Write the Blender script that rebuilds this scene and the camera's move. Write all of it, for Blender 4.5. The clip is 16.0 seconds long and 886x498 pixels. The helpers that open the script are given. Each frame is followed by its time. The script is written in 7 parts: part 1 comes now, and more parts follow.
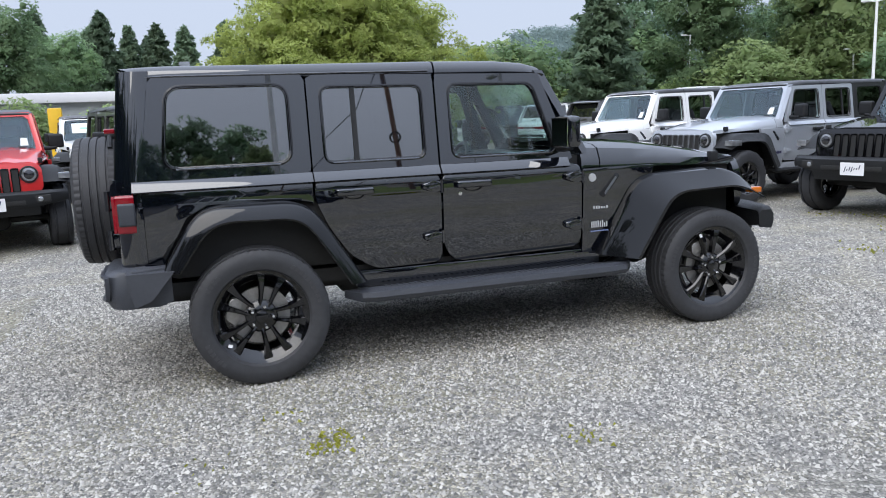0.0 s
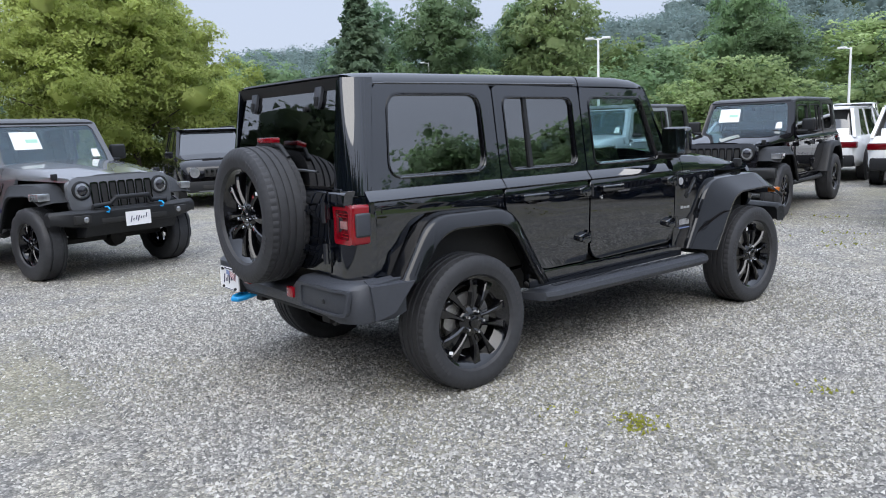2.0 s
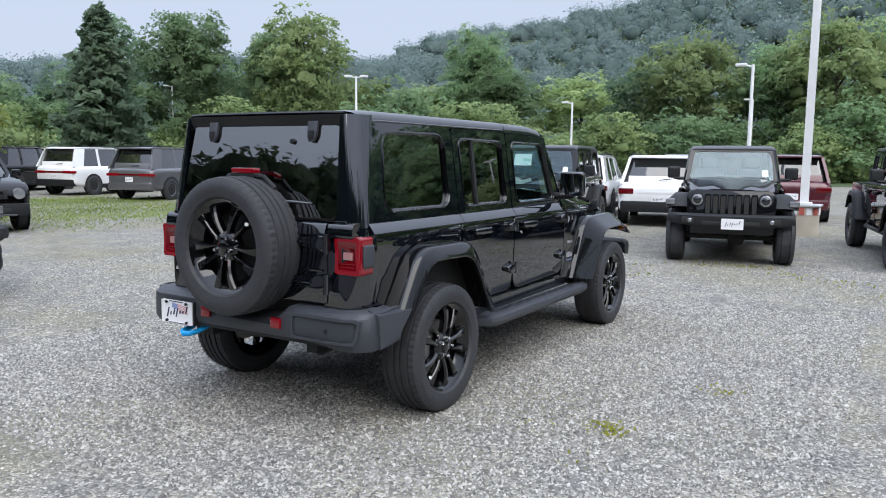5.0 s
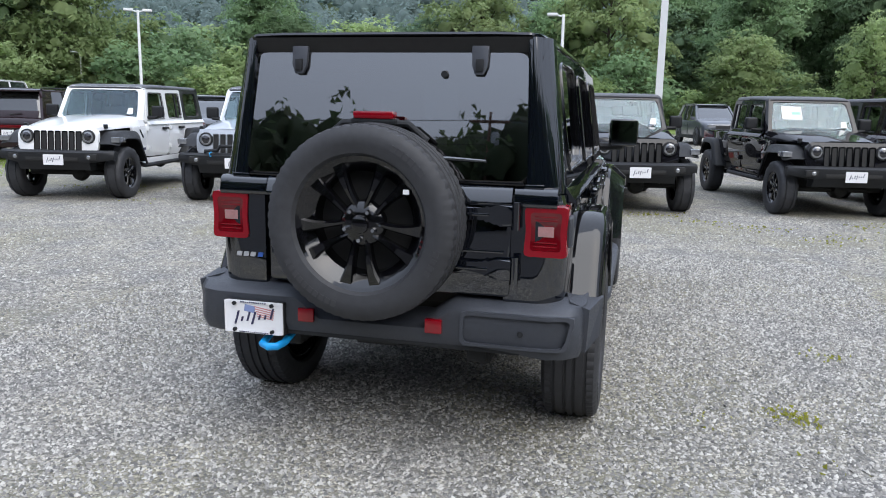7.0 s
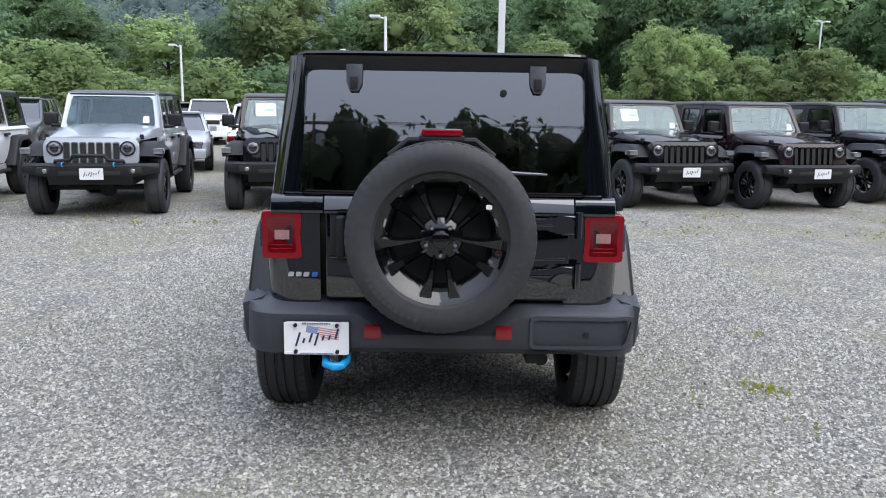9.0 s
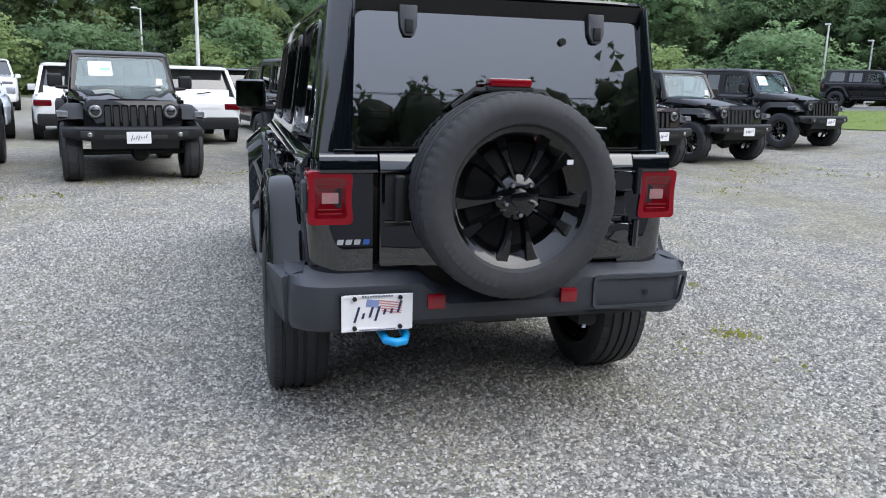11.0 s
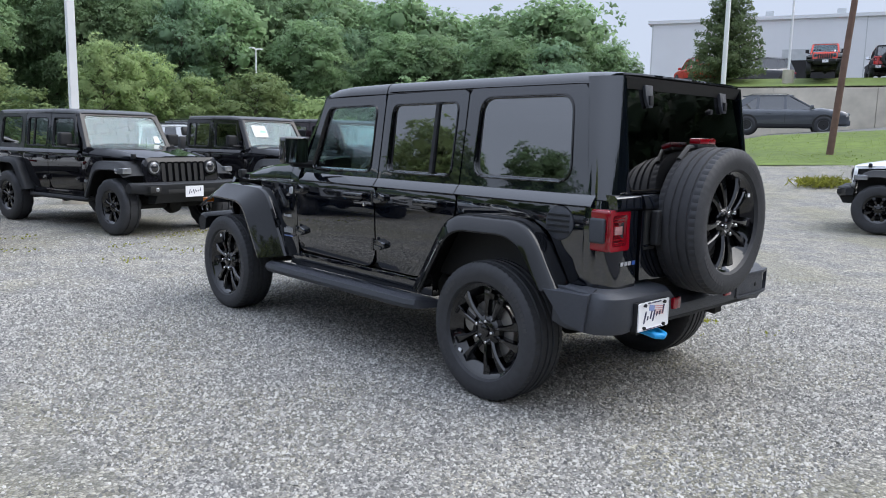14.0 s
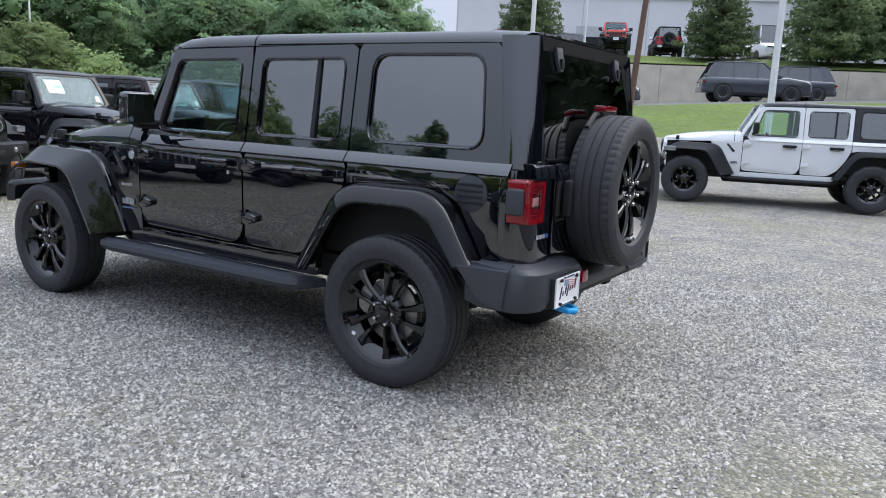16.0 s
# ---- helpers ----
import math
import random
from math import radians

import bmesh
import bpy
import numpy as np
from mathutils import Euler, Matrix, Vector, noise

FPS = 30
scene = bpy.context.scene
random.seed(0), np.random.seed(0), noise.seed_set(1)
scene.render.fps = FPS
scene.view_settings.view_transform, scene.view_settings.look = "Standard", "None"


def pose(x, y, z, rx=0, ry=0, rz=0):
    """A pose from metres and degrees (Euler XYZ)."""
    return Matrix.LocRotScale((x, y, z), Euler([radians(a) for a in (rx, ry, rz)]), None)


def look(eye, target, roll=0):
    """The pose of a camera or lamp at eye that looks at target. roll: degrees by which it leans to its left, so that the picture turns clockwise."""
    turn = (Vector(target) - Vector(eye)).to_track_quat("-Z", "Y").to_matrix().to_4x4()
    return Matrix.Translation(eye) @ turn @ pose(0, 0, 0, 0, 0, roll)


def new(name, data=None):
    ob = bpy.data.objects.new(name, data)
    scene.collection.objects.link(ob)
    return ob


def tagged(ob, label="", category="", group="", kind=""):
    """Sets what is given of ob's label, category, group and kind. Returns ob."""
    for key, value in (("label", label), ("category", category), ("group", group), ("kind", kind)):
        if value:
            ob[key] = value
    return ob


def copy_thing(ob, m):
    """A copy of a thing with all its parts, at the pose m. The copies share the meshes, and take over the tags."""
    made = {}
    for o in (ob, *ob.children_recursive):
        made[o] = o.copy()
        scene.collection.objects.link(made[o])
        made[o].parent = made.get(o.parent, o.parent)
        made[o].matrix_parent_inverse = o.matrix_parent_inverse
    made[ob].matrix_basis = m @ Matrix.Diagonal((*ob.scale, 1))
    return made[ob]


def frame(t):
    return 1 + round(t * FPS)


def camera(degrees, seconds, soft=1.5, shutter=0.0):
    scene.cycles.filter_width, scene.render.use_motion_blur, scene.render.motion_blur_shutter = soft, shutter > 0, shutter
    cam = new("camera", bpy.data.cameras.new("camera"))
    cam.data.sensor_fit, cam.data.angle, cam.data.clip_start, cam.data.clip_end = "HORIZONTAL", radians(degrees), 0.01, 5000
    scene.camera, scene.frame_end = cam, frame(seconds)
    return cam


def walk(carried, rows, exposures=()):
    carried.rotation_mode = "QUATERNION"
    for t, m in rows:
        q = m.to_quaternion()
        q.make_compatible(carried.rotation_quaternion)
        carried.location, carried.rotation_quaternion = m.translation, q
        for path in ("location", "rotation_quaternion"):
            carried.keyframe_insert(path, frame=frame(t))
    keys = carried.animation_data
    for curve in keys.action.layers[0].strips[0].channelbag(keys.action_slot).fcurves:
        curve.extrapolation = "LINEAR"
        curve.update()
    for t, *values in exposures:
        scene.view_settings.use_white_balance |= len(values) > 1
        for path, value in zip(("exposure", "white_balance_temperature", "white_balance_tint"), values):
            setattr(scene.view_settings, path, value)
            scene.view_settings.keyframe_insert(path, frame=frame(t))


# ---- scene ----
cam = camera(60.0, 16.0, 1.0)
PATH = [
    (0, (-0.296, -5.214, 1.47), (0.304, -3.337, 1.129), -2.3),
    (0.5, (-0.967, -4.955, 1.456), (-0.209, -3.138, 1.104), -2.5),
    (1, (-1.654, -4.732, 1.479), (-0.734, -2.991, 1.125), -2.4),
    (1.5, (-2.225, -4.41, 1.466), (-1.144, -2.762, 1.128), -2.3),
    (2, (-2.801, -4.112, 1.49), (-1.565, -2.57, 1.18), -2.1),
    (2.5, (-3.279, -3.814, 1.502), (-1.906, -2.387, 1.219), -1.6),
    (3, (-3.644, -3.56, 1.526), (-2.167, -2.238, 1.261), -1.0),
    (3.5, (-3.901, -3.459, 1.557), (-2.349, -2.222, 1.305), -0.3),
    (4, (-3.96, -3.398, 1.554), (-2.355, -2.228, 1.314), 0.1),
    (4.5, (-3.97, -3.372, 1.554), (-2.32, -2.266, 1.321), 0.6),
    (4.7, (-3.967, -3.355, 1.552), (-2.3, -2.274, 1.322), 0.6),
    (6.8, (-3.68, -1.271, 1.471), (-1.786, -0.737, 1.111), 1.4),
    (7, (-3.745, -1.037, 1.488), (-1.837, -0.555, 1.128), 1.1),
    (7.5, (-3.8, -0.555, 1.495), (-1.858, -0.235, 1.139), 0.8),
    (8, (-3.878, -0.237, 1.526), (-1.919, -0.043, 1.175), 0.7),
    (8.5, (-4.0, -0.069, 1.549), (-2.032, 0.027, 1.204), 0.5),
    (8.7, (-3.999, -0.036, 1.548), (-2.029, 0.021, 1.204), 0.6),
    (10.8, (-3.679, 0.882, 1.479), (-1.791, 0.39, 1.039), 1.8),
    (11, (-3.619, 1.046, 1.453), (-1.735, 0.525, 1.029), 1.5),
    (11.5, (-3.451, 1.64, 1.438), (-1.623, 0.95, 1.013), 1.3),
    (12, (-3.259, 2.2, 1.424), (-1.496, 1.354, 1.002), 0.6),
    (12.5, (-3.1, 2.757, 1.422), (-1.411, 1.762, 1.026), 0.2),
    (13, (-3.025, 3.257, 1.452), (-1.425, 2.114, 1.088), 0.1),
    (13.5, (-2.9, 3.619, 1.436), (-1.377, 2.362, 1.118), 0.5),
    (14, (-2.887, 3.895, 1.443), (-1.438, 2.546, 1.16), 1.1),
    (14.5, (-2.874, 3.951, 1.451), (-1.482, 2.542, 1.175), 1.9),
    (15, (-2.845, 3.985, 1.438), (-1.52, 2.513, 1.159), 2.7),
    (15.5, (-2.69, 3.988, 1.419), (-1.475, 2.431, 1.107), 2.9),
    (16, (-2.262, 3.924, 1.407), (-1.211, 2.26, 1.055), 2.6),
]
walk(cam, [(t, look(eye, target, roll)) for t, eye, target, roll in PATH])

# ---- sky and sun: a bright overcast day ----
world = bpy.data.worlds.new("sky")
scene.world = world
world.use_nodes = True
wn, wl = world.node_tree.nodes, world.node_tree.links
wn.clear()
sky = wn.new("ShaderNodeTexSky")
sky.sky_type, sky.sun_disc = "NISHITA", False
sky.sun_elevation, sky.sun_rotation = radians(49), radians(222)
sky.air_density, sky.dust_density, sky.ozone_density = 1.0, 3.0, 1.0
haze = wn.new("ShaderNodeMix")
haze.data_type = "RGBA"
haze.inputs[0].default_value = 0.85
haze.inputs[7].default_value = (7.25, 8.2, 10.25, 1)
back = wn.new("ShaderNodeBackground")
back.inputs[1].default_value = 0.067
world_out = wn.new("ShaderNodeOutputWorld")
wl.new(sky.outputs[0], haze.inputs[6])
dome = wn.new("ShaderNodeTexCoord")
split = wn.new("ShaderNodeSeparateXYZ")
rise = wn.new("ShaderNodeMapRange")
rise.inputs[1].default_value, rise.inputs[2].default_value, rise.inputs[3].default_value, rise.inputs[4].default_value = 0.2, 1.0, 1.0, 2.9
scale = wn.new("ShaderNodeVectorMath")
scale.operation = "SCALE"
wl.new(dome.outputs["Generated"], split.inputs[0])
wl.new(split.outputs[2], rise.inputs[0])
wl.new(rise.outputs[0], scale.inputs["Scale"])
wl.new(haze.outputs[2], scale.inputs[0])
wl.new(scale.outputs[0], back.inputs[0])
wl.new(back.outputs[0], world_out.inputs[0])
sun = new("sun", bpy.data.lights.new("sun", "SUN"))
sun.data.energy, sun.data.angle, sun.data.color = 1.75, radians(60), (1.0, 0.97, 0.92)
sun.matrix_world = look((0, 0, 20), (2.2, 2.4, 16.2))
scene.view_settings.exposure = 0.50


# ---- materials ----
def nodes_of(name):
    m = bpy.data.materials.new(name)
    m.use_nodes = True
    n, l = m.node_tree.nodes, m.node_tree.links
    return m, n, l, n["Principled BSDF"]


def surface(name, colour, rough=0.5, metal=0.0, vary=0.15, scale=20.0, bump=0.0, bump_scale=200.0, coat=0.0, rough_vary=0.1, spec=0.5, coat_ior=1.5):
    """A plain surface with grain, a broad stain and fine relief."""
    m, n, l, p = nodes_of(name)
    tc = n.new("ShaderNodeTexCoord")
    fine, broad = n.new("ShaderNodeTexNoise"), n.new("ShaderNodeTexNoise")
    fine.inputs["Scale"].default_value, broad.inputs["Scale"].default_value = scale, scale / 9
    fine.inputs["Detail"].default_value = 6
    l.new(tc.outputs["Object"], fine.inputs["Vector"])
    l.new(tc.outputs["Object"], broad.inputs["Vector"])
    add = n.new("ShaderNodeMath")
    add.operation = "ADD"
    l.new(fine.outputs["Fac"], add.inputs[0])
    l.new(broad.outputs["Fac"], add.inputs[1])
    ramp = n.new("ShaderNodeMapRange")
    ramp.inputs[1].default_value, ramp.inputs[2].default_value = 0.6, 1.4
    ramp.inputs[3].default_value, ramp.inputs[4].default_value = 1 - vary, 1 + vary
    l.new(add.outputs[0], ramp.inputs[0])
    mul = n.new("ShaderNodeVectorMath")
    mul.operation = "SCALE"
    mul.inputs[0].default_value = colour
    l.new(ramp.outputs[0], mul.inputs["Scale"])
    l.new(mul.outputs[0], p.inputs["Base Color"])
    rr = n.new("ShaderNodeMapRange")
    rr.inputs[3].default_value, rr.inputs[4].default_value = max(0.02, rough - rough_vary), min(1, rough + rough_vary)
    l.new(broad.outputs["Fac"], rr.inputs[0])
    l.new(rr.outputs[0], p.inputs["Roughness"])
    p.inputs["Metallic"].default_value, p.inputs["Coat Weight"].default_value = metal, coat
    p.inputs["Coat Roughness"].default_value, p.inputs["Coat IOR"].default_value = 0.02, coat_ior
    p.inputs["Specular IOR Level"].default_value = spec
    if bump:
        bn, bt = n.new("ShaderNodeBump"), n.new("ShaderNodeTexNoise")
        bt.inputs["Scale"].default_value = bump_scale
        bn.inputs["Strength"].default_value, bn.inputs["Distance"].default_value = bump, 0.002
        l.new(tc.outputs["Object"], bt.inputs["Vector"])
        l.new(bt.outputs["Fac"], bn.inputs["Height"])
        l.new(bn.outputs[0], p.inputs["Normal"])
    return m


def paint(name, colour, metal=0.0, dust=0.06, coat_ior=1.5):
    return surface(name, colour, 0.35, metal, dust, 3.0, coat=1.0, rough_vary=0.06, spec=0.0 if max(colour) < 0.05 else 0.4, coat_ior=coat_ior)


def glass(name, tint, gloss0=0.05, sheen=(1, 1, 1)):
    """A tinted pane: clear through, with the gloss of glass on it."""
    m = bpy.data.materials.new(name)
    m.use_nodes = True
    n, l = m.node_tree.nodes, m.node_tree.links
    n.clear()
    out, mix, edge = n.new("ShaderNodeOutputMaterial"), n.new("ShaderNodeMixShader"), n.new("ShaderNodeLayerWeight")
    thro, gloss, power, lift = n.new("ShaderNodeBsdfTransparent"), n.new("ShaderNodeBsdfGlossy"), n.new("ShaderNodeMath"), n.new("ShaderNodeMath")
    edge.inputs[0].default_value = 0.5
    power.operation, power.inputs[1].default_value = "POWER", 5.0
    lift.operation, lift.inputs[1].default_value, lift.inputs[2].default_value = "MULTIPLY_ADD", 0.9, gloss0
    thro.inputs[0].default_value = (*tint, 1)
    gloss.inputs["Color"].default_value = (*sheen, 1)
    gloss.inputs["Roughness"].default_value = 0.015
    l.new(edge.outputs["Facing"], power.inputs[0])
    l.new(power.outputs[0], lift.inputs[0])
    l.new(lift.outputs[0], mix.inputs[0])
    l.new(thro.outputs[0], mix.inputs[1])
    l.new(gloss.outputs[0], mix.inputs[2])
    l.new(mix.outputs[0], out.inputs[0])
    return m


BLACK = paint("black_gloss_paint", (0.0024, 0.0034, 0.0062), coat_ior=2.0)
FLARE = paint("black_flare_paint", (0.006, 0.0065, 0.008))
BLACKDUST = paint("black_dusty_paint", (0.007, 0.007, 0.009), dust=0.3)
PLUM = paint("dark_plum_paint", (0.022, 0.012, 0.015), 0.2)
WHITE = paint("white_paint", (0.80, 0.81, 0.82))
SILVER = paint("silver_paint", (0.42, 0.45, 0.50), 0.35)
GRANITE = paint("granite_paint", (0.088, 0.092, 0.101), 0.1)
GREY = paint("grey_paint", (0.11, 0.11, 0.12), 0.3)
SLATE = paint("slate_blue_paint", (0.065, 0.072, 0.085), 0.2)
RED = paint("red_paint", (0.55, 0.02, 0.02))
ORANGE = paint("orange_red_paint", (0.75, 0.06, 0.03))
MAROON = paint("maroon_paint", (0.075, 0.010, 0.018), 0.2)
PLASTIC = surface("black_plastic", (0.015, 0.016, 0.018), 0.52, 0, 0.15, 60, 0.35, 900, spec=0.3)
BUMPER = surface("dark_grey_plastic", (0.038, 0.042, 0.052), 0.46, 0, 0.12, 60, 0.35, 900)
HARDTOP = surface("black_textured_hardtop", (0.016, 0.016, 0.018), 0.36, 0, 0.1, 60, 0.2, 700, coat=0.25)
RUBBER = surface("tyre_rubber", (0.033, 0.034, 0.038), 0.60, 0, 0.25, 30, 0.3, 500, spec=0.4)
RUBMARK = surface("raised_rubber_lettering", (0.034, 0.034, 0.038), 0.5)
GLOSSBLK = surface("gloss_black_wheel_enamel", (0.003, 0.003, 0.004), 0.06, 0, 0.1, 30, coat=0.8, spec=0.3)
CHASSIS = surface("chassis_black", (0.012, 0.012, 0.012), 0.7, 0, 0.3, 40)
STEEL = surface("bare_steel", (0.35, 0.34, 0.33), 0.45, 0.9, 0.2, 60)
TRIMDARK = surface("satin_dark_trim", (0.24, 0.255, 0.29), 0.26, 0.9, 0.05, 40)
CHROME = surface("bright_chrome", (0.75, 0.76, 0.78), 0.12, 1.0, 0.05, 30)
MACHINED = surface("dark_machined_alloy", (0.16, 0.165, 0.17), 0.35, 0.8, 0.1, 40)
SEAT = surface("black_leather", (0.022, 0.022, 0.024), 0.55, 0, 0.2, 50, 0.3, 300)
DASH = surface("dashboard_plastic", (0.025, 0.026, 0.028), 0.6, 0, 0.1, 50)
LIGHTTRIM = surface("pale_headliner", (0.17, 0.18, 0.19), 0.8, 0, 0.05, 50)
LENSRED = surface("red_lens", (0.21, 0.0008, 0.007), 0.2, 0, 0.12, 60, coat=1.0, spec=0.3)
LENSDARK = surface("dark_red_lens", (0.11, 0.0005, 0.004), 0.2, 0, 0.1, 60, coat=1.0, spec=0.3)
LENSCLEAR = surface("clear_reversing_lens", (0.42, 0.22, 0.22), 0.2, 0.2, 0.2, 200, coat=1.0)
AMBER = surface("amber_lens", (0.55, 0.14, 0.01), 0.2, 0, 0.1, 60, coat=1.0)
LAMPGLASS = surface("headlamp_glass", (0.30, 0.31, 0.33), 0.1, 0.6, 0.3, 120, coat=1.0)
LAMPDARK = surface("headlamp_projector", (0.02, 0.02, 0.025), 0.08, 0.2, 0.1, 60, coat=1.0)
PLATEW = surface("white_plate", (0.78, 0.78, 0.80), 0.4, 0, 0.04, 40)
INK = surface("dark_blue_ink", (0.03, 0.03, 0.08), 0.5)
INKRED = surface("faded_red_ink", (0.55, 0.25, 0.25), 0.5)
INKBLUE = surface("pale_blue_ink", (0.22, 0.28, 0.50), 0.5)
BADGE = surface("silver_badge", (0.62, 0.63, 0.66), 0.3, 0.6, 0.05, 40)
BADGEBLUE = surface("blue_badge", (0.05, 0.13, 0.45), 0.3, 0.2, 0.05, 40)
HOOK = surface("blue_hook_enamel", (0.01, 0.33, 0.75), 0.4, 0, 0.08, 40)
PAPER = surface("sticker_paper", (0.75, 0.80, 0.77), 0.7, 0, 0.05, 20)
PAPERGREEN = surface("sticker_green_print", (0.35, 0.60, 0.48), 0.7, 0, 0.05, 20)
TINT = glass("privacy_glass", (0.15, 0.16, 0.18), 0.22)
CLEAR = glass("clear_glass", (0.89, 0.96, 0.94), 0.045)
SCREEN = glass("windscreen_glass", (0.74, 0.84, 0.86), 0.06, (0.86, 0.95, 1.0))
MIRROR = surface("mirror_glass", (0.85, 0.86, 0.87), 0.03, 1.0, 0.01, 5, rough_vary=0.01)
GALV = surface("white_pole_paint", (0.72, 0.73, 0.73), 0.45, 0, 0.08, 4)
CONCRETE = surface("weathered_concrete", (0.50, 0.455, 0.375), 0.85, 0, 0.35, 1.2, 0.4, 30)
TIMBER = surface("brown_pole_timber", (0.13, 0.075, 0.055), 0.8, 0, 0.3, 6, 0.5, 60)
CLADDING = surface("white_cladding", (0.66, 0.67, 0.69), 0.55, 0, 0.05, 0.6)
DARKIN = surface("opening_shade", (0.015, 0.015, 0.016), 0.8)
YELLOW = surface("yellow_paint", (0.75, 0.45, 0.02), 0.5, 0, 0.1, 8)
TAPERED = surface("red_band", (0.45, 0.10, 0.08), 0.6, 0, 0.2, 20)
BOULDER = surface("weathered_boulder", (0.30, 0.28, 0.24), 0.9, 0, 0.35, 6, 0.6, 40)
GREYTIN = surface("dull_grey_tin", (0.22, 0.24, 0.27), 0.6, 0.1, 0.15, 3)
SHEDROOF = surface("pale_grey_tin", (0.45, 0.47, 0.48), 0.5, 0.2, 0.15, 3)


# ---- mesh helpers ----
def part(name, bm, material, parent=None, label="", m=None, sharp=38):
    """Links a bmesh as one mesh object under a thing or a part."""
    me = bpy.data.meshes.new(name)
    bmesh.ops.recalc_face_normals(bm, faces=bm.faces)
    bm.to_mesh(me)
    bm.free()
    me.shade_smooth()
    me.set_sharp_from_angle(angle=radians(sharp))
    me.materials.append(material)
    return place(name, me, parent, label, m)


def place(name, me, parent=None, label="", m=None):
    ob = new(name, me)
    ob.parent = parent
    if m is not None:
        ob.matrix_basis = m
    return tagged(ob, label)


def rounded(pts, r, n=4):
    """A closed outline with its corners rounded."""
    out, k = [], len(pts)
    for i in range(k):
        p, a, b = Vector(pts[i]), Vector(pts[i - 1]), Vector(pts[(i + 1) % k])
        ra = min(r, (a - p).length * 0.45, (b - p).length * 0.45)
        s, e = p + (a - p).normalized() * ra, p + (b - p).normalized() * ra
        for j in range(n + 1):
            t = j / n
            out.append((s * (1 - t) ** 2 + p * 2 * t * (1 - t) + e * t ** 2)[:])
    return out


def resample(pts, n, closed=True):
    p = np.array(pts, float)
    if closed:
        p = np.vstack([p, p[:1]])
    d = np.r_[0, np.cumsum(np.linalg.norm(np.diff(p, axis=0), axis=1))]
    t = np.linspace(0, d[-1], n + 1)[:n] if closed else np.linspace(0, d[-1], n)
    return np.column_stack([np.interp(t, d, p[:, k]) for k in range(p.shape[1])])


def loft(bm, rings, closed=True, caps=True):
    rows = [[bm.verts.new(p) for p in r] for r in rings]
    n = len(rows[0])
    for a, b in zip(rows, rows[1:]):
        for i in range(n if closed else n - 1):
            j = (i + 1) % n
            bm.faces.new((a[i], a[j], b[j], b[i]))
    if caps and closed:
        bm.faces.new(rows[0][::-1])
        bm.faces.new(rows[-1])
    return rows


def box(bm, x0, x1, y0, y1, z0, z1, bev=0.0, seg=2):
    vs = [bm.verts.new(p) for p in ((x0, y0, z0), (x1, y0, z0), (x1, y1, z0), (x0, y1, z0), (x0, y0, z1), (x1, y0, z1), (x1, y1, z1), (x0, y1, z1))]
    fs = [bm.faces.new([vs[i] for i in f]) for f in ((3, 2, 1, 0), (4, 5, 6, 7), (0, 1, 5, 4), (1, 2, 6, 5), (2, 3, 7, 6), (3, 0, 4, 7))]
    if bev:
        es = list({e for f in fs for e in f.edges})
        bmesh.ops.bevel(bm, geom=es, offset=bev, segments=seg, profile=0.6, affect="EDGES")
    return bm


def boxed(*a, **k):
    return box(bmesh.new(), *a, **k)


def prism(bm, pts, to3, depth, bev=0.0, seg=2):
    """A flat outline (u, v) given depth d: to3(u, v, d) gives the place."""
    n = len(pts)
    a = [bm.verts.new(to3(u, v, 0.0)) for u, v in pts]
    b = [bm.verts.new(to3(u, v, depth)) for u, v in pts]
    top = bm.faces.new(a)
    bm.faces.new(b[::-1])
    for i in range(n):
        bm.faces.new((a[i], b[i], b[(i + 1) % n], a[(i + 1) % n]))
    if bev:
        bmesh.ops.bevel(bm, geom=list(top.edges), offset=bev, segments=seg, profile=0.6, affect="EDGES")
    return bm


def tube(bm, pts, r, n=8):
    pts = [Vector(p) for p in pts]
    rings = []
    for i, p in enumerate(pts):
        d = (pts[min(i + 1, len(pts) - 1)] - pts[max(i - 1, 0)]).normalized()
        s = d.orthogonal().normalized() if i == 0 else (s - d * s.dot(d)).normalized()
        w, q = d.cross(s), r[i] if isinstance(r, (list, tuple)) else r
        rings.append([p + (s * math.cos(a) + w * math.sin(a)) * q for a in [2 * math.pi * k / n for k in range(n)]])
    loft(bm, rings)
    return bm


def lathe(bm, prof, n=32, m=None):
    """A profile of (radius, along) turned about the y axis."""
    rings = []
    for k in range(n):
        a = 2 * math.pi * k / n
        rings.append([Vector((r * math.sin(a), y, r * math.cos(a))) for r, y in prof])
    rows = [[bm.verts.new(m @ p if m else p) for p in r] for r in rings]
    for k in range(n):
        a, b = rows[k], rows[(k + 1) % n]
        for i in range(len(prof) - 1):
            bm.faces.new((a[i], a[i + 1], b[i + 1], b[i]))
    return bm


def ring_plate(bm, outer, inner, to3, depth):
    """A frame between two outlines, with thickness."""
    n = 48
    o, q = resample(outer, n), resample(inner, n)
    rows = []
    for pts, d in ((o, depth), (o, 0.0), (q, 0.0), (q, depth)):
        rows.append([bm.verts.new(to3(u, v, d)) for u, v in pts])
    for a, b in ((0, 1), (1, 2), (2, 3), (3, 0)):
        for i in range(n):
            j = (i + 1) % n
            bm.faces.new((rows[a][i], rows[a][j], rows[b][j], rows[b][i]))
    return bm


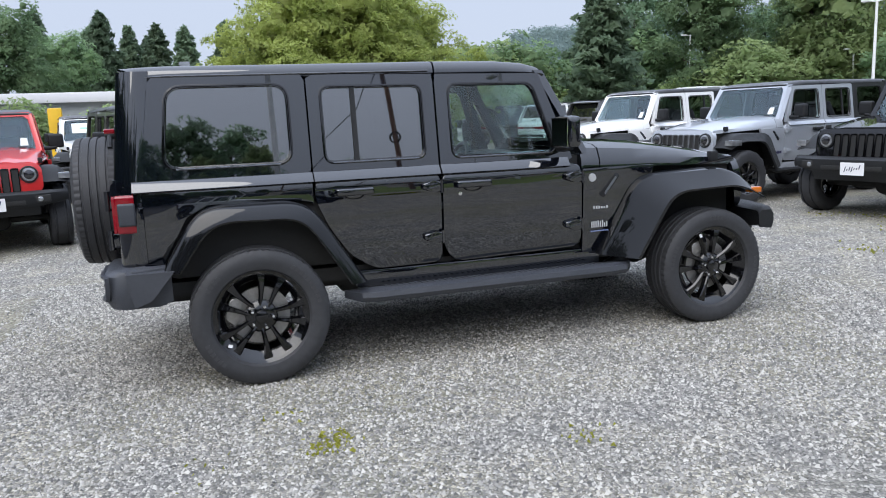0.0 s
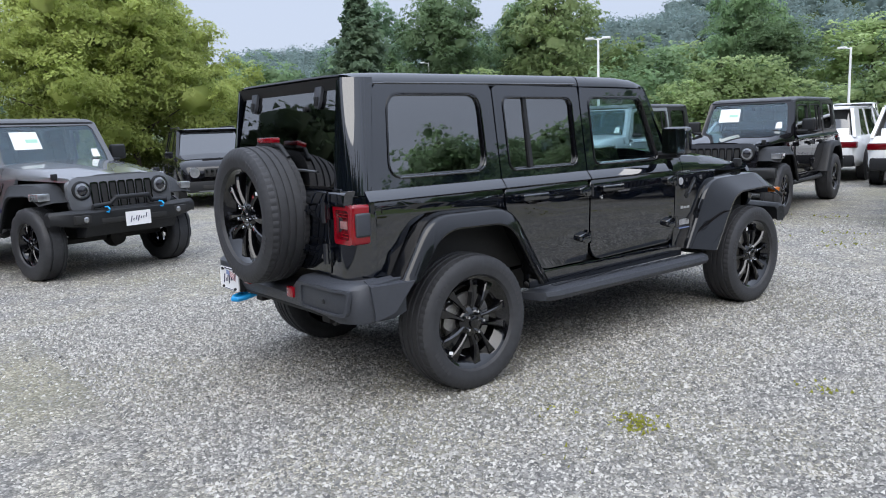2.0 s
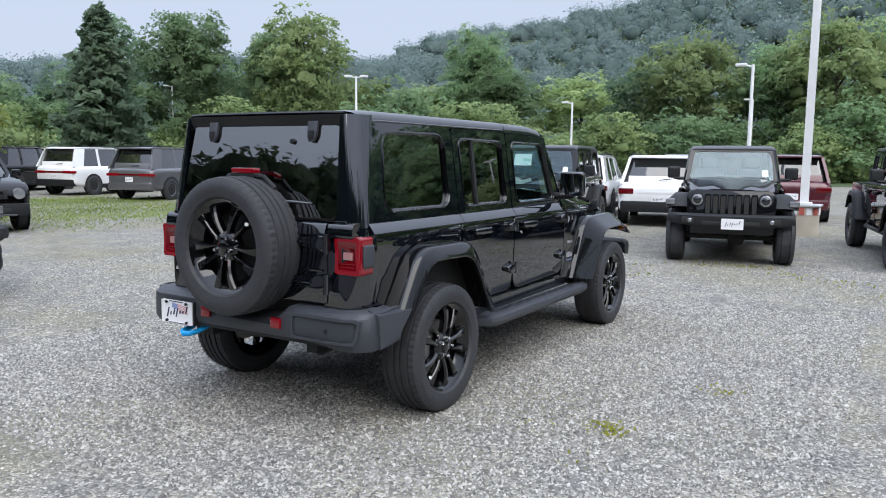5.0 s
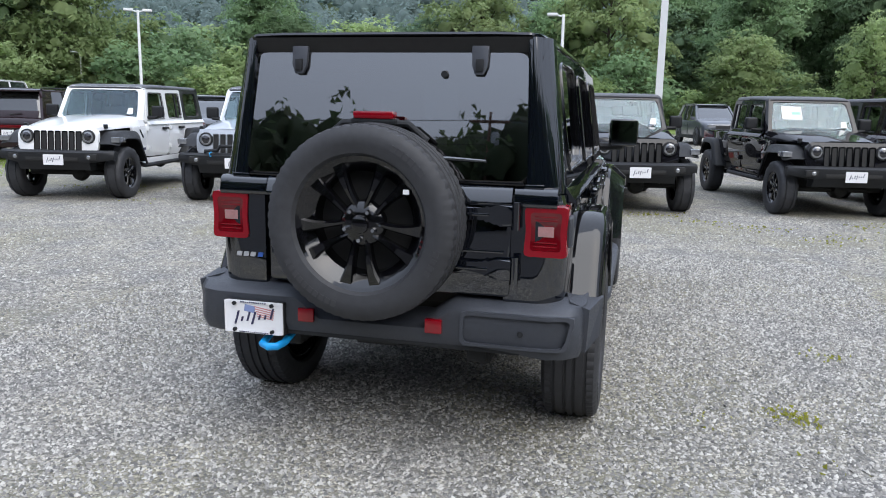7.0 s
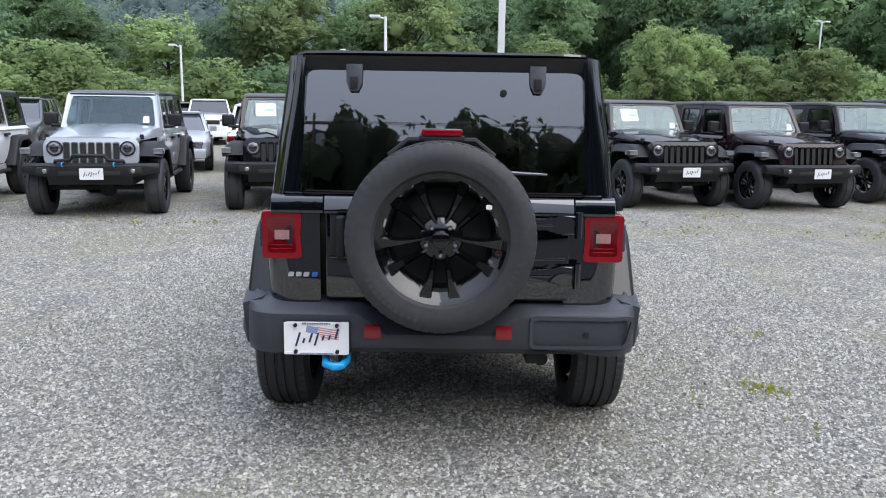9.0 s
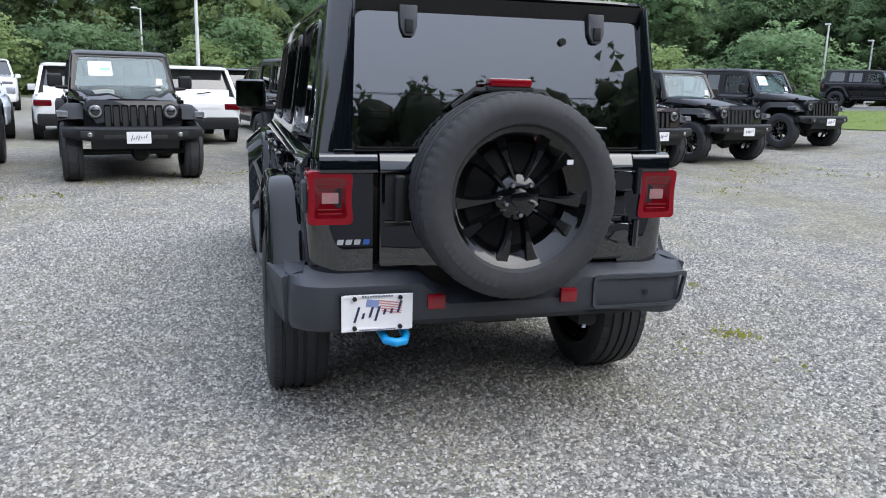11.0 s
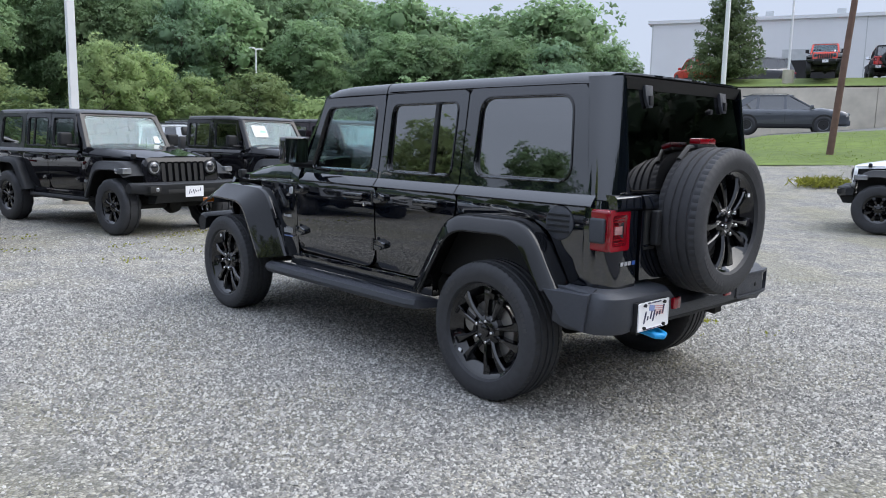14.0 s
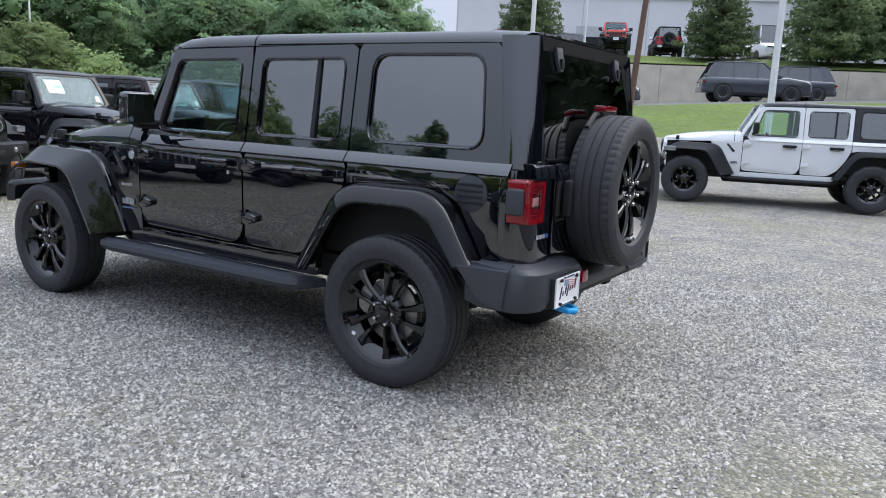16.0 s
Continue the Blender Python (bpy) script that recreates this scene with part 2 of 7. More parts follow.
def trim_ring(bm, outline, section, to3):
    """A moulding run round an outline; section gives (outward offset, height) pairs."""
    p = np.array(outline, float)
    p = p[np.linalg.norm(p - np.roll(p, 1, 0), axis=1) > 1e-5]
    t = np.roll(p, -1, 0) - np.roll(p, 1, 0)
    t /= np.linalg.norm(t, axis=1, keepdims=True)
    nrm = np.c_[t[:, 1], -t[:, 0]]
    if ((p - p.mean(0)) * nrm).sum() < 0:
        nrm = -nrm
    rows = [[bm.verts.new(to3(*(q + k * a), h)) for a, h in section] for q, k in zip(p, nrm)]
    n, m = len(rows), len(section)
    for i in range(n):
        for j in range(m):
            bm.faces.new((rows[i][j], rows[(i + 1) % n][j], rows[(i + 1) % n][(j + 1) % m], rows[i][(j + 1) % m]))
    return bm


def thing(name, label, category, group="", kind="", m=None):
    ob = tagged(new(name), label, category, group, kind)
    ob.empty_display_size = 0.3
    if m is not None:
        ob.matrix_basis = m
    return ob


# ---- wheels ----
MESHES = {}


def shared(key, make, material, sharp=38):
    """A mesh that is made once and used by all alike parts."""
    if key not in MESHES:
        bm = make()
        bmesh.ops.recalc_face_normals(bm, faces=bm.faces)
        me = bpy.data.meshes.new(key)
        bm.to_mesh(me)
        bm.free()
        me.shade_smooth()
        me.set_sharp_from_angle(angle=radians(sharp))
        me.materials.append(material)
        MESHES[key] = me
    return MESHES[key]


def tyre_mesh(R=0.393, w=0.132, rim=0.268, chunky=False):
    """A tyre about the y axis, with grooves all round and cut shoulder blocks."""
    bm = bmesh.new()
    n = 180 if not chunky else 42
    d = 0.009 if not chunky else 0.014
    side = [(rim, -w * 0.80), (rim + 0.012, -w * 0.93), (rim + 0.045, -w * 0.99), (R - 0.055, -w * 1.0), (R - 0.022, -w * 0.93)]
    wide = [(R - 0.007, -0.84), (R, -0.55), (R - d, -0.53), (R - d, -0.40), (R, -0.38), (R, 0.38), (R - d, 0.40), (R - d, 0.53), (R, 0.55), (R - 0.007, 0.84)]
    crown = wide if chunky else [(R - 0.007, -0.84), (R - 0.002, -0.60), (R - d, -0.58), (R - d, -0.50), (R, -0.48), (R, -0.22), (R - d, -0.20), (R - d, -0.11), (R, -0.09),
             (R, 0.09), (R - d, 0.11), (R - d, 0.20), (R, 0.22), (R, 0.48), (R - d, 0.50), (R - d, 0.58), (R - 0.002, 0.60), (R - 0.007, 0.84)]
    prof = side + [(r, y * w) for r, y in crown] + [(r, -y) for r, y in side[::-1]]
    rings = []
    for k in range(n):
        a = 2 * math.pi * k / n
        cut = k % 3 == 0
        ring = []
        for i, (r, y) in enumerate(prof):
            t = abs(y) / w
            if cut and t > 0.59 and r > R - 0.03:
                r -= d * (0.5 if not chunky else 1.2)
            elif chunky and k % 6 in (0, 3) and t < 0.55 and r > R - 0.004:
                r -= d * 0.8
            ring.append((r * math.sin(a), y, r * math.cos(a)))
        rings.append([bm.verts.new(p) for p in ring])
    for k in range(n):
        a, b = rings[k], rings[(k + 1) % n]
        for i in range(len(prof) - 1):
            bm.faces.new((a[i], a[i + 1], b[i + 1], b[i]))
    return bm


def rim_mesh(rim=0.268, n=36):
    return lathe(bmesh.new(), [(rim - 0.012, -0.098), (rim + 0.004, -0.108), (rim + 0.006, -0.098), (rim - 0.004, -0.086), (rim - 0.030, -0.02), (rim - 0.036, 0.07), (rim - 0.02, 0.10),
                                (rim - 0.028, 0.10), (rim - 0.066, 0.06), (rim - 0.060, -0.052), (rim - 0.020, -0.092), (rim - 0.012, -0.098)], n)


def spoke_mesh(rim, width=0.040):
    """One spoke that widens to the rim, with a raised back and a bevelled edge."""
    bm = bmesh.new()
    rows = []
    for t in (0.0, 0.25, 0.6, 0.88, 1.0):
        r = 0.045 + t * (rim - 0.012 - 0.045)
        h = width * (0.34 + 0.36 * t ** 2.2)
        y = -0.080 - 0.012 * math.sin(t * math.pi) - 0.004 * t
        rows.append([(-h, y + 0.040, r), (-h, y + 0.004, r), (-h + 0.006, y - 0.003, r), (h - 0.006, y - 0.003, r), (h, y + 0.004, r), (h, y + 0.040, r)])
    loft(bm, rows)
    return bm


def twin_spoke_mesh(rim, s):
    """Half of a pair of spokes: a straight inner edge along the narrow gap and an outer edge that flares to the rim."""
    bm = bmesh.new()
    rows = []
    for t in (0.0, 0.15, 0.3, 0.45, 0.6, 0.72, 0.82, 0.91, 1.0):
        r = 0.050 + t * (rim - 0.010 - 0.050)
        a = 0.013 + 0.023 * t
        b = a + 0.021 + 0.009 * t + 0.042 * t ** 3
        y = -0.082 - 0.014 * math.sin(t * math.pi) - 0.006 * t
        rows.append([(s * a, y + 0.045, r), (s * a, y + 0.008, r), (s * (a + 0.005), y, r), (s * (b - 0.009), y - 0.002, r), (s * b, y + 0.010, r), (s * b, y + 0.045, r)])
    loft(bm, rows)
    return bm


def cap_mesh():
    return lathe(bmesh.new(), [(0.0001, -0.106), (0.022, -0.106), (0.034, -0.101), (0.038, -0.090), (0.078, -0.084), (0.092, -0.070), (0.095, -0.03), (0.0001, -0.03)], 14)


def nut_mesh():
    return lathe(bmesh.new(), [(0.0001, -0.112), (0.008, -0.112), (0.0105, -0.108), (0.0105, -0.082)], 6)


def disc_mesh():
    return lathe(bmesh.new(), [(0.06, -0.035), (0.165, -0.035), (0.165, -0.012), (0.06, -0.012), (0.06, -0.035)], 32)


def caliper_mesh():
    return prism(bmesh.new(), rounded([(-0.19, -0.06), (-0.12, -0.085), (-0.12, 0.085), (-0.19, 0.06)], 0.02), lambda u, v, d: (u, -0.055 + d, v), 0.07, 0.008)


def letters_mesh(R):
    """Raised marks in an arc on the side of a tyre."""
    bm = bmesh.new()
    for a0, count in ((0.30, 10), (3.6, 6), (5.0, 4)):
        for k in range(count):
            a = a0 + k * 0.085
            pts = [(-0.010, -0.012), (0.010, -0.012), (0.010, 0.012), (-0.010, 0.012)]
            ca, sa = math.cos(a), math.sin(a)
            prism(bm, pts, lambda u, v, d: ((R + v) * sa + u * ca, -0.1322 + d, (R + v) * ca - u * sa), 0.004)
    return bm


def wheel(parent, m, style="road", tag=False, spare=False):
    """A wheel about the y axis; its outer face looks to -y."""
    chunky = style == "rugged"
    R, rim = (0.393, 0.268) if not chunky else (0.405, 0.232)
    w = place("wheel", shared("rim_" + style, lambda: rim_mesh(rim, 24 if chunky else 40), GLOSSBLK), parent, "gloss black alloy wheel", m)
    place("tyre", shared("tyre_" + style, lambda: tyre_mesh(R, 0.132, rim, chunky), RUBBER, 30), w, "black rubber tyre with cut tread")
    if not chunky:
        tagged(place("lettering", shared("tyre_letters", lambda: letters_mesh(0.333), RUBMARK), w), kind="stuff")
    pairs = 5 if not chunky else 8
    for k in range(pairs):
        turn = pose(0, 0, 0, 0, 360 / pairs * k, 0)
        if style == "road":
            place("spoke", shared("spoke_road_a", lambda: twin_spoke_mesh(rim, 1), GLOSSBLK, 20), w, "", turn)
            place("spoke", shared("spoke_road_b", lambda: twin_spoke_mesh(rim, -1), GLOSSBLK, 20), w, "", turn)
        else:
            place("spoke", shared("spoke_" + style, lambda: spoke_mesh(rim, 0.05), GLOSSBLK, 20), w, "", turn)
    place("hub_cap", shared("hub_cap", cap_mesh, GLOSSBLK), w)
    for k in range(5 if style == "road" else 0):
        a = 2 * math.pi * k / 5
        place("lug_nut", shared("lug_nut", nut_mesh, CHROME), w, "", pose(0.062 * math.sin(a), 0, 0.062 * math.cos(a)))
    if not spare and style == "road":
        place("brake_disc", shared("brake_disc", disc_mesh, STEEL), w)
        place("brake_caliper", shared("brake_caliper", caliper_mesh, STEEL), w)
    if spare:
        place("wheel_back", shared("wheel_back", lambda: lathe(bmesh.new(), [(0.0001, 0.02), (rim - 0.03, 0.02), (rim - 0.03, 0.05), (0.0001, 0.05)], 32), CHASSIS), w)
    if tag:
        bm = boxed(-0.012, 0.012, -0.104, -0.100, -0.009, 0.009)
        part("white_tag", bm, PLATEW, w, "small white inspection tag", pose(0.235 * math.sin(tag), 0, 0.235 * math.cos(tag)))
    return w


# ---- the tall off-road vehicle ----
def side_y(z):
    return float(np.interp(z, [0.4, 0.55, 0.80, 0.98, 1.10, 1.155, 1.16, 1.76], [0.745, 0.757, 0.776, 0.782, 0.777, 0.768, 0.760, 0.676]))


def side_panel(outline, s, depth=0.035, bev=0.008, proud=0.0, levels=(0.7, 0.8, 0.9, 1.0, 1.08)):
    """A body panel in the side's curved plane; s is -1 on the right side."""
    bm = prism(bmesh.new(), outline, lambda u, v, d: (u, -d, v), depth, bev)
    for z in levels:
        bmesh.ops.bisect_plane(bm, geom=bm.verts[:] + bm.edges[:] + bm.faces[:], plane_co=(0, 0, z), plane_no=(0, 0, 1))
    for v in bm.verts:
        v.co.y = s * (side_y(v.co.z) + proud + v.co.y)
    return bm


def side_frame(outer, inner, s, depth=0.05, proud=0.0, slope=0.0):
    bm = ring_plate(bmesh.new(), outer, inner, lambda u, v, d: (u, -d, v), depth)
    if slope:
        mid = sum(p[0] for p in inner) / len(inner), sum(p[1] for p in inner) / len(inner)
        ins = {tuple(round(c, 4) for c in p) for p in resample(inner, 48)}
        for v in bm.verts:
            if (round(v.co.x, 4), round(v.co.z, 4)) in ins:
                v.co.y -= slope
    for v in bm.verts:
        v.co.y = s * (side_y(v.co.z) + proud + v.co.y)
    return bm


def flare(outer, inner, s, y_in=0.70, y_out=0.925, n=40, tilt=0.022):
    """A wheel-arch flare between an upper and a lower line of (x, z)."""
    o, q = resample(rounded_path(outer, 0.14), n, False), resample(rounded_path(inner, 0.12), n, False)
    rows = []
    for (ax, az), (bx, bz) in zip(o, q):
        mx, mz = ax + (bx - ax) * 0.20, az + (bz - az) * 0.20
        lx, lz = ax + (bx - ax) * 0.90, az + (bz - az) * 0.90
        rows.append([(ax, s * y_in, az), (ax, s * (y_out - 0.048 - tilt), az), (ax + (mx - ax) * 0.3, s * (y_out - 0.014 - tilt), az + (mz - az) * 0.3), (mx, s * (y_out - tilt), mz), (lx, s * y_out, lz),
                     (bx, s * (y_out - 0.006), bz), (bx, s * (y_out - 0.030), bz), (lx, s * (y_out - 0.04), lz), (mx, s * (y_out - 0.038 - tilt), mz), (mx, s * y_in, mz)])
    bm = bmesh.new()
    loft(bm, rows)
    return bm


def rounded_path(pts, r, n=5):
    out = [tuple(pts[0])]
    for i in range(1, len(pts) - 1):
        p, a, b = Vector(pts[i]), Vector(pts[i - 1]), Vector(pts[i + 1])
        ra = min(r, (a - p).length * 0.48, (b - p).length * 0.48)
        s, e = p + (a - p).normalized() * ra, p + (b - p).normalized() * ra
        out += [(s * (1 - t) ** 2 + p * 2 * t * (1 - t) + e * t ** 2)[:] for t in [j / n for j in range(n + 1)]]
    return out + [tuple(pts[-1])]


def corner_post(s, z0, z1, y_cut, lean):
    """A rear corner in plan, run from z0 to z1 and leaning in with height."""
    arc = [(-0.60 - 0.12 * math.sin(a), 0.646 + 0.13 * math.cos(a)) for a in [math.pi / 2 * k / 10 for k in range(11)]]
    plan = [(-0.575, 0.776)] + arc + [(-0.72, y_cut), (-0.685, y_cut), (-0.68, 0.63), (-0.655, 0.70), (-0.60, 0.735), (-0.575, 0.74)]
    bm = bmesh.new()
    rows = []
    for i in range(7):
        z = z0 + (z1 - z0) * i / 6
        h = max(0.0, z - 1.16)
        bulge = side_y(z) - 0.776
        side = lambda y: min(1.0, max(0.0, (y - 0.62) / 0.12))
        rows.append([(x + (h * (0.115 if lean else 0.17) if x < -0.59 else h * 0.15), s * (y + bulge * side(y) - (h * 0.04 * (1 - side(y)) if lean else 0)), z) for x, y in plan])
    loft(bm, rows)
    return bm


def seat(parent, x, y, rear=False):
    s = thing_part("seat", parent)
    w = 0.25 if not rear else 0.58
    part("cushion", boxed(x - 0.24, x + 0.26, y - w, y + w, 0.72, 0.90, 0.05), SEAT, s)
    bm = boxed(-0.07, 0.07, y - w, y + w, 0.0, 0.60, 0.05)
    bmesh.ops.transform(bm, matrix=pose(x - 0.27, 0, 0.82, 0, -14, 0), verts=bm.verts)
    part("backrest", bm, SEAT, s)
    for hy in ((y,) if not rear else (y - 0.32, y + 0.32)):
        bm = boxed(-0.05, 0.05, hy - 0.13, hy + 0.13, 0.62, 0.80, 0.04)
        bmesh.ops.transform(bm, matrix=pose(x - 0.27, 0, 0.82, 0, -14, 0), verts=bm.verts)
        part("headrest", bm, SEAT, s)
    return s


def thing_part(name, parent):
    bm = boxed(-0.002, 0.002, -0.002, 0.002, 0.60, 0.604)
    return part(name, bm, CHASSIS, parent)


def script_bars(parent, m, width, height, material, count, seed, name="badge_bar"):
    """Writing as plain upright bars in the plane x, z of m."""
    rng = random.Random(seed)
    step = width / count
    bm = bmesh.new()
    for k in range(count):
        h = height * rng.uniform(0.6, 1.0)
        x = -width / 2 + step * (k + 0.5)
        box(bm, x - step * 0.30, x + step * 0.30, -0.0015, 0.0015, -height / 2, -height / 2 + h)
    return tagged(part(name, bm, material, parent, "", m), kind="stuff")


def plate_sign(parent, m, hero=False):
    """A white dealer plate in a dark holder, facing -y of m."""
    p = part("licence_plate", prism(bmesh.new(), rounded([(-0.153, -0.078), (0.153, -0.078), (0.153, 0.078), (-0.153, 0.078)], 0.008, 2), lambda u, v, d: (u, d, v), 0.006), PLATEW, parent, "white dealer plate with blue script bars", m)
    if hero:
        bm = bmesh.new()
        ring_plate(bm, [(-0.156, -0.081), (0.156, -0.081), (0.156, 0.081), (-0.156, 0.081)], [(-0.150, -0.068), (0.150, -0.068), (0.150, 0.068), (-0.150, 0.068)], lambda u, v, d: (u, -0.004 + d, v), 0.008)
        part("plate_frame", bm, PLATEW, p, "white plate frame")
        script_bars(p, pose(0, -0.0055, 0.075), 0.14, 0.008, INK, 12, 2, "small_print")
        script_bars(p, pose(0, -0.0055, -0.075), 0.16, 0.006, INK, 14, 3, "small_print")
        for bx in (-0.10, 0.10):
            for bz in (-0.066, 0.066):
                part("plate_bolt", lathe(bmesh.new(), [(0.0001, -0.014), (0.010, -0.014), (0.010, 0)], 8), PLASTIC, p, "", pose(bx, 0, bz))
        for k in range(5):
            part("stripe", boxed(-0.005 + k * 0.006, 0.105, -0.002, -0.0005, 0.052 - k * 0.011, 0.057 - k * 0.011), INKRED, p, "", pose(0, 0, 0, 0, 9, 0))
        part("canton", boxed(-0.055, 0.0, -0.002, -0.0005, 0.022, 0.055), INKBLUE, p, "", pose(0, 0, 0, 0, 9, 0))
    bm = bmesh.new()
    for k, (z0, z1) in enumerate(((-0.022, 0.046), (-0.010, 0.014), (-0.010, 0.036), (-0.030, 0.034), (-0.008, 0.016), (-0.008, 0.014), (-0.008, 0.044))):
        x = -0.098 + k * 0.031
        r = k * 0.004 - 0.018
        loft(bm, [[(x + 0.3 * z, -0.004, z + r), (x + 0.3 * z + 0.010, -0.004, z + r), (x + 0.3 * z + 0.010, -0.0005, z + r), (x + 0.3 * z, -0.0005, z + r)] for z in (z0, z1)])
    tagged(part("script", bm, INK, p), kind="stuff")
    return p


def tail_lamp(parent, s):
    """A red tail lamp that wraps the corner, with a clear middle and a black side cover."""
    ring = rounded([(-0.090, -0.105), (0.090, -0.105), (0.082, 0.0), (0.090, 0.105), (-0.090, 0.105), (-0.082, 0.0)], 0.02, 3)
    m = pose(-0.680, s * 0.694, 1.012, 0, 0, 0)
    to3 = lambda u, v, d: (d, u, v)
    base = part("tail_lamp", prism(bmesh.new(), [(u * 1.0, v * 1.0) for u, v in ring], lambda u, v, d: (d - 0.035, u, v), 0.10, 0.014, 3), LENSRED, parent, "red tail lamp with a clear reversing lens", m)
    bm = ring_plate(bmesh.new(), [(u * 0.97, v * 0.97) for u, v in ring], [(u * 0.70, v * 0.74) for u, v in ring], lambda u, v, d: (d - 0.048, u, v), 0.014)
    part("lamp_ring", bm, LENSRED, base)
    bm = bmesh.new()
    loft(bm, [[(-0.0475, u, v) for u, v in ((-0.062, -0.078), (0.062, -0.078), (0.062, 0.078), (-0.062, 0.078))],
              [(-0.036, u, v) for u, v in ((-0.034, -0.024), (0.034, -0.024), (0.034, 0.024), (-0.034, 0.024))]], True, False)
    part("lamp_funnel", bm, LENSDARK, base, "dark red reflector")
    for z in (-0.060, -0.044, 0.044, 0.060):
        part("lens_rib", boxed(-0.0455, -0.040, -0.046, 0.046, z - 0.002, z + 0.002, 0.001), LENSRED, base)
    part("reversing_lens", boxed(-0.041, -0.034, -0.032, 0.032, -0.021, 0.021, 0.003), LENSCLEAR, base)
    part("inner_lens", boxed(-0.043, -0.040, -0.016, 0.016, -0.010, 0.010, 0.001), LENSCLEAR, base)
    y0, y1 = sorted((s * 0.078, s * 0.102))
    part("side_cover", boxed(-0.022, 0.068, y0, y1, -0.062, 0.062, 0.012, 3), BUMPER, base, "dark grey side cover")
    return base


def off_road(name, label, m, body, flares=PLASTIC, top=HARDTOP, style="rugged", hero=False, sticker=False, hoop=False, group="parked vehicles", pickup=False):
    """A boxy four-door off-road vehicle with an upright windscreen and a spare wheel behind. Its x axis runs forward from the rear axle."""
    car = thing(name, label, "car", group, "", m)
    GW, back_off = 0.62, 0.44 if pickup else 0.0
    for s in (-1, 1):
        if not pickup:
            part("quarter_panel", side_panel([(-0.575, 1.14), (0.352, 1.14), (0.352, 1.0), (0.27, 1.035), (-0.24, 1.045), (-0.36, 0.98), (-0.50, 0.70), (-0.575, 0.70)], s), body, car)
            part("corner_panel", corner_post(s, 0.70, 1.155, 0.53, False), body, car)
        rd = part("rear_door", side_panel(rounded([(0.362, 1.14), (1.122, 1.14), (1.122, 0.585), (0.70, 0.582), (0.55, 0.68), (0.43, 0.86), (0.362, 1.02)], 0.05), s), body, car)
        fd = part("front_door", side_panel(rounded([(1.136, 1.14), (2.078, 1.14), (2.078, 0.600), (1.20, 0.578), (1.136, 0.68)], 0.06), s), body, car)
        part("cowl_side", side_panel([(2.088, 1.10), (2.62, 1.10), (2.60, 1.03), (2.44, 0.93), (2.20, 0.545), (2.088, 0.55)], s), body, car)
        part("sill", boxed(0.58, 2.22, min(s * 0.69, s * 0.752), max(s * 0.69, s * 0.752), 0.47, 0.573, 0.012), body, car)
        # the waist rail over the doors
        for name_, a, b in (("waist_rail", -0.62, 0.355), ("waist_rail", 0.362, 1.124), ("waist_rail", 1.134, 1.99)):
            if pickup and a < 0:
                continue
            sec_ = rounded([(0.70, 1.120), (0.786, 1.120), (0.800, 1.128), (0.757, 1.184), (0.70, 1.190)], 0.006, 2)
            part(name_, prism(bmesh.new(), sec_, lambda u, v, d: (a + d, s * u, v), b - a), body, car)
        # window frames and panes
        wins = [("rear_door", rd, [(0.362, 1.16), (1.124, 1.16), (1.124, 1.725), (0.362, 1.735)], [(0.445, 1.235), (1.040, 1.235), (1.040, 1.655), (0.445, 1.66)], TINT),
                ("front_door", fd, [(1.136, 1.16), (2.03, 1.16), (1.825, 1.715), (1.136, 1.725)], [(1.225, 1.225), (1.905, 1.225), (1.885, 1.30), (1.77, 1.65), (1.225, 1.655)], CLEAR)]
        if not pickup:
            wins.insert(0, ("quarter", None, [(-0.575, 1.16), (0.352, 1.16), (0.352, 1.742), (-0.492, 1.742)], [(-0.445, 1.245), (0.245, 1.245), (0.245, 1.68), (-0.40, 1.68)], TINT))
        for kind_, own, outer, inner, pane in wins:
            r = 0.085 if kind_ == "quarter" else 0.05
            host = own or car
            frame_mat = top if kind_ == "quarter" else body
            part("window_frame", side_frame(outer, rounded(inner, r), s), frame_mat, host)
            bm = trim_ring(bmesh.new(), rounded(inner, r, 6), ((0.017, -0.004), (0.013, 0.006), (0.006, 0.007), (-0.006, -0.012), (-0.006, -0.024), (0.017, -0.024)), lambda u, v, h: (u, h, v))
            for v in bm.verts:
                v.co.y = s * (side_y(v.co.z) + v.co.y)
            part("window_seal", bm, PLASTIC if not hero else GLOSSBLK, host)
            # A bright strip stands in for sky glint on the seal's lower edge.
            if hero:
                x0, x1, z0 = inner[0][0] + r * 0.7, inner[1][0] - r * 0.7, inner[0][1]
                part("sill_glint", boxed(x0, x1, min(s * (side_y(z0) - 0.01), s * (side_y(z0) + 0.008)), max(s * (side_y(z0) - 0.01), s * (side_y(z0) + 0.008)), z0 - 0.012, z0 - 0.002, 0.003), TRIMDARK, host)
            bm = prism(bmesh.new(), rounded(inner, r), lambda u, v, d: (u, -d - 0.017 + (v - 1.45) * 0.012, v), 0.004)
            for v in bm.verts:
                v.co.y = s * (side_y(v.co.z) + v.co.y)
            g = part("pane", bm, pane, host, "tinted glass pane" if pane is TINT else "clear glass pane")
            g.visible_shadow = False
            if kind_ == "rear_door":
                bm = prism(bmesh.new(), [(0.615, 1.235), (0.642, 1.235), (0.642, 1.66), (0.615, 1.66)], lambda u, v, d: (u, -d - 0.004, v), 0.02)
                for v in bm.verts:
                    v.co.y = s * (side_y(v.co.z) + v.co.y)
                part("window_bar", bm, PLASTIC, host)
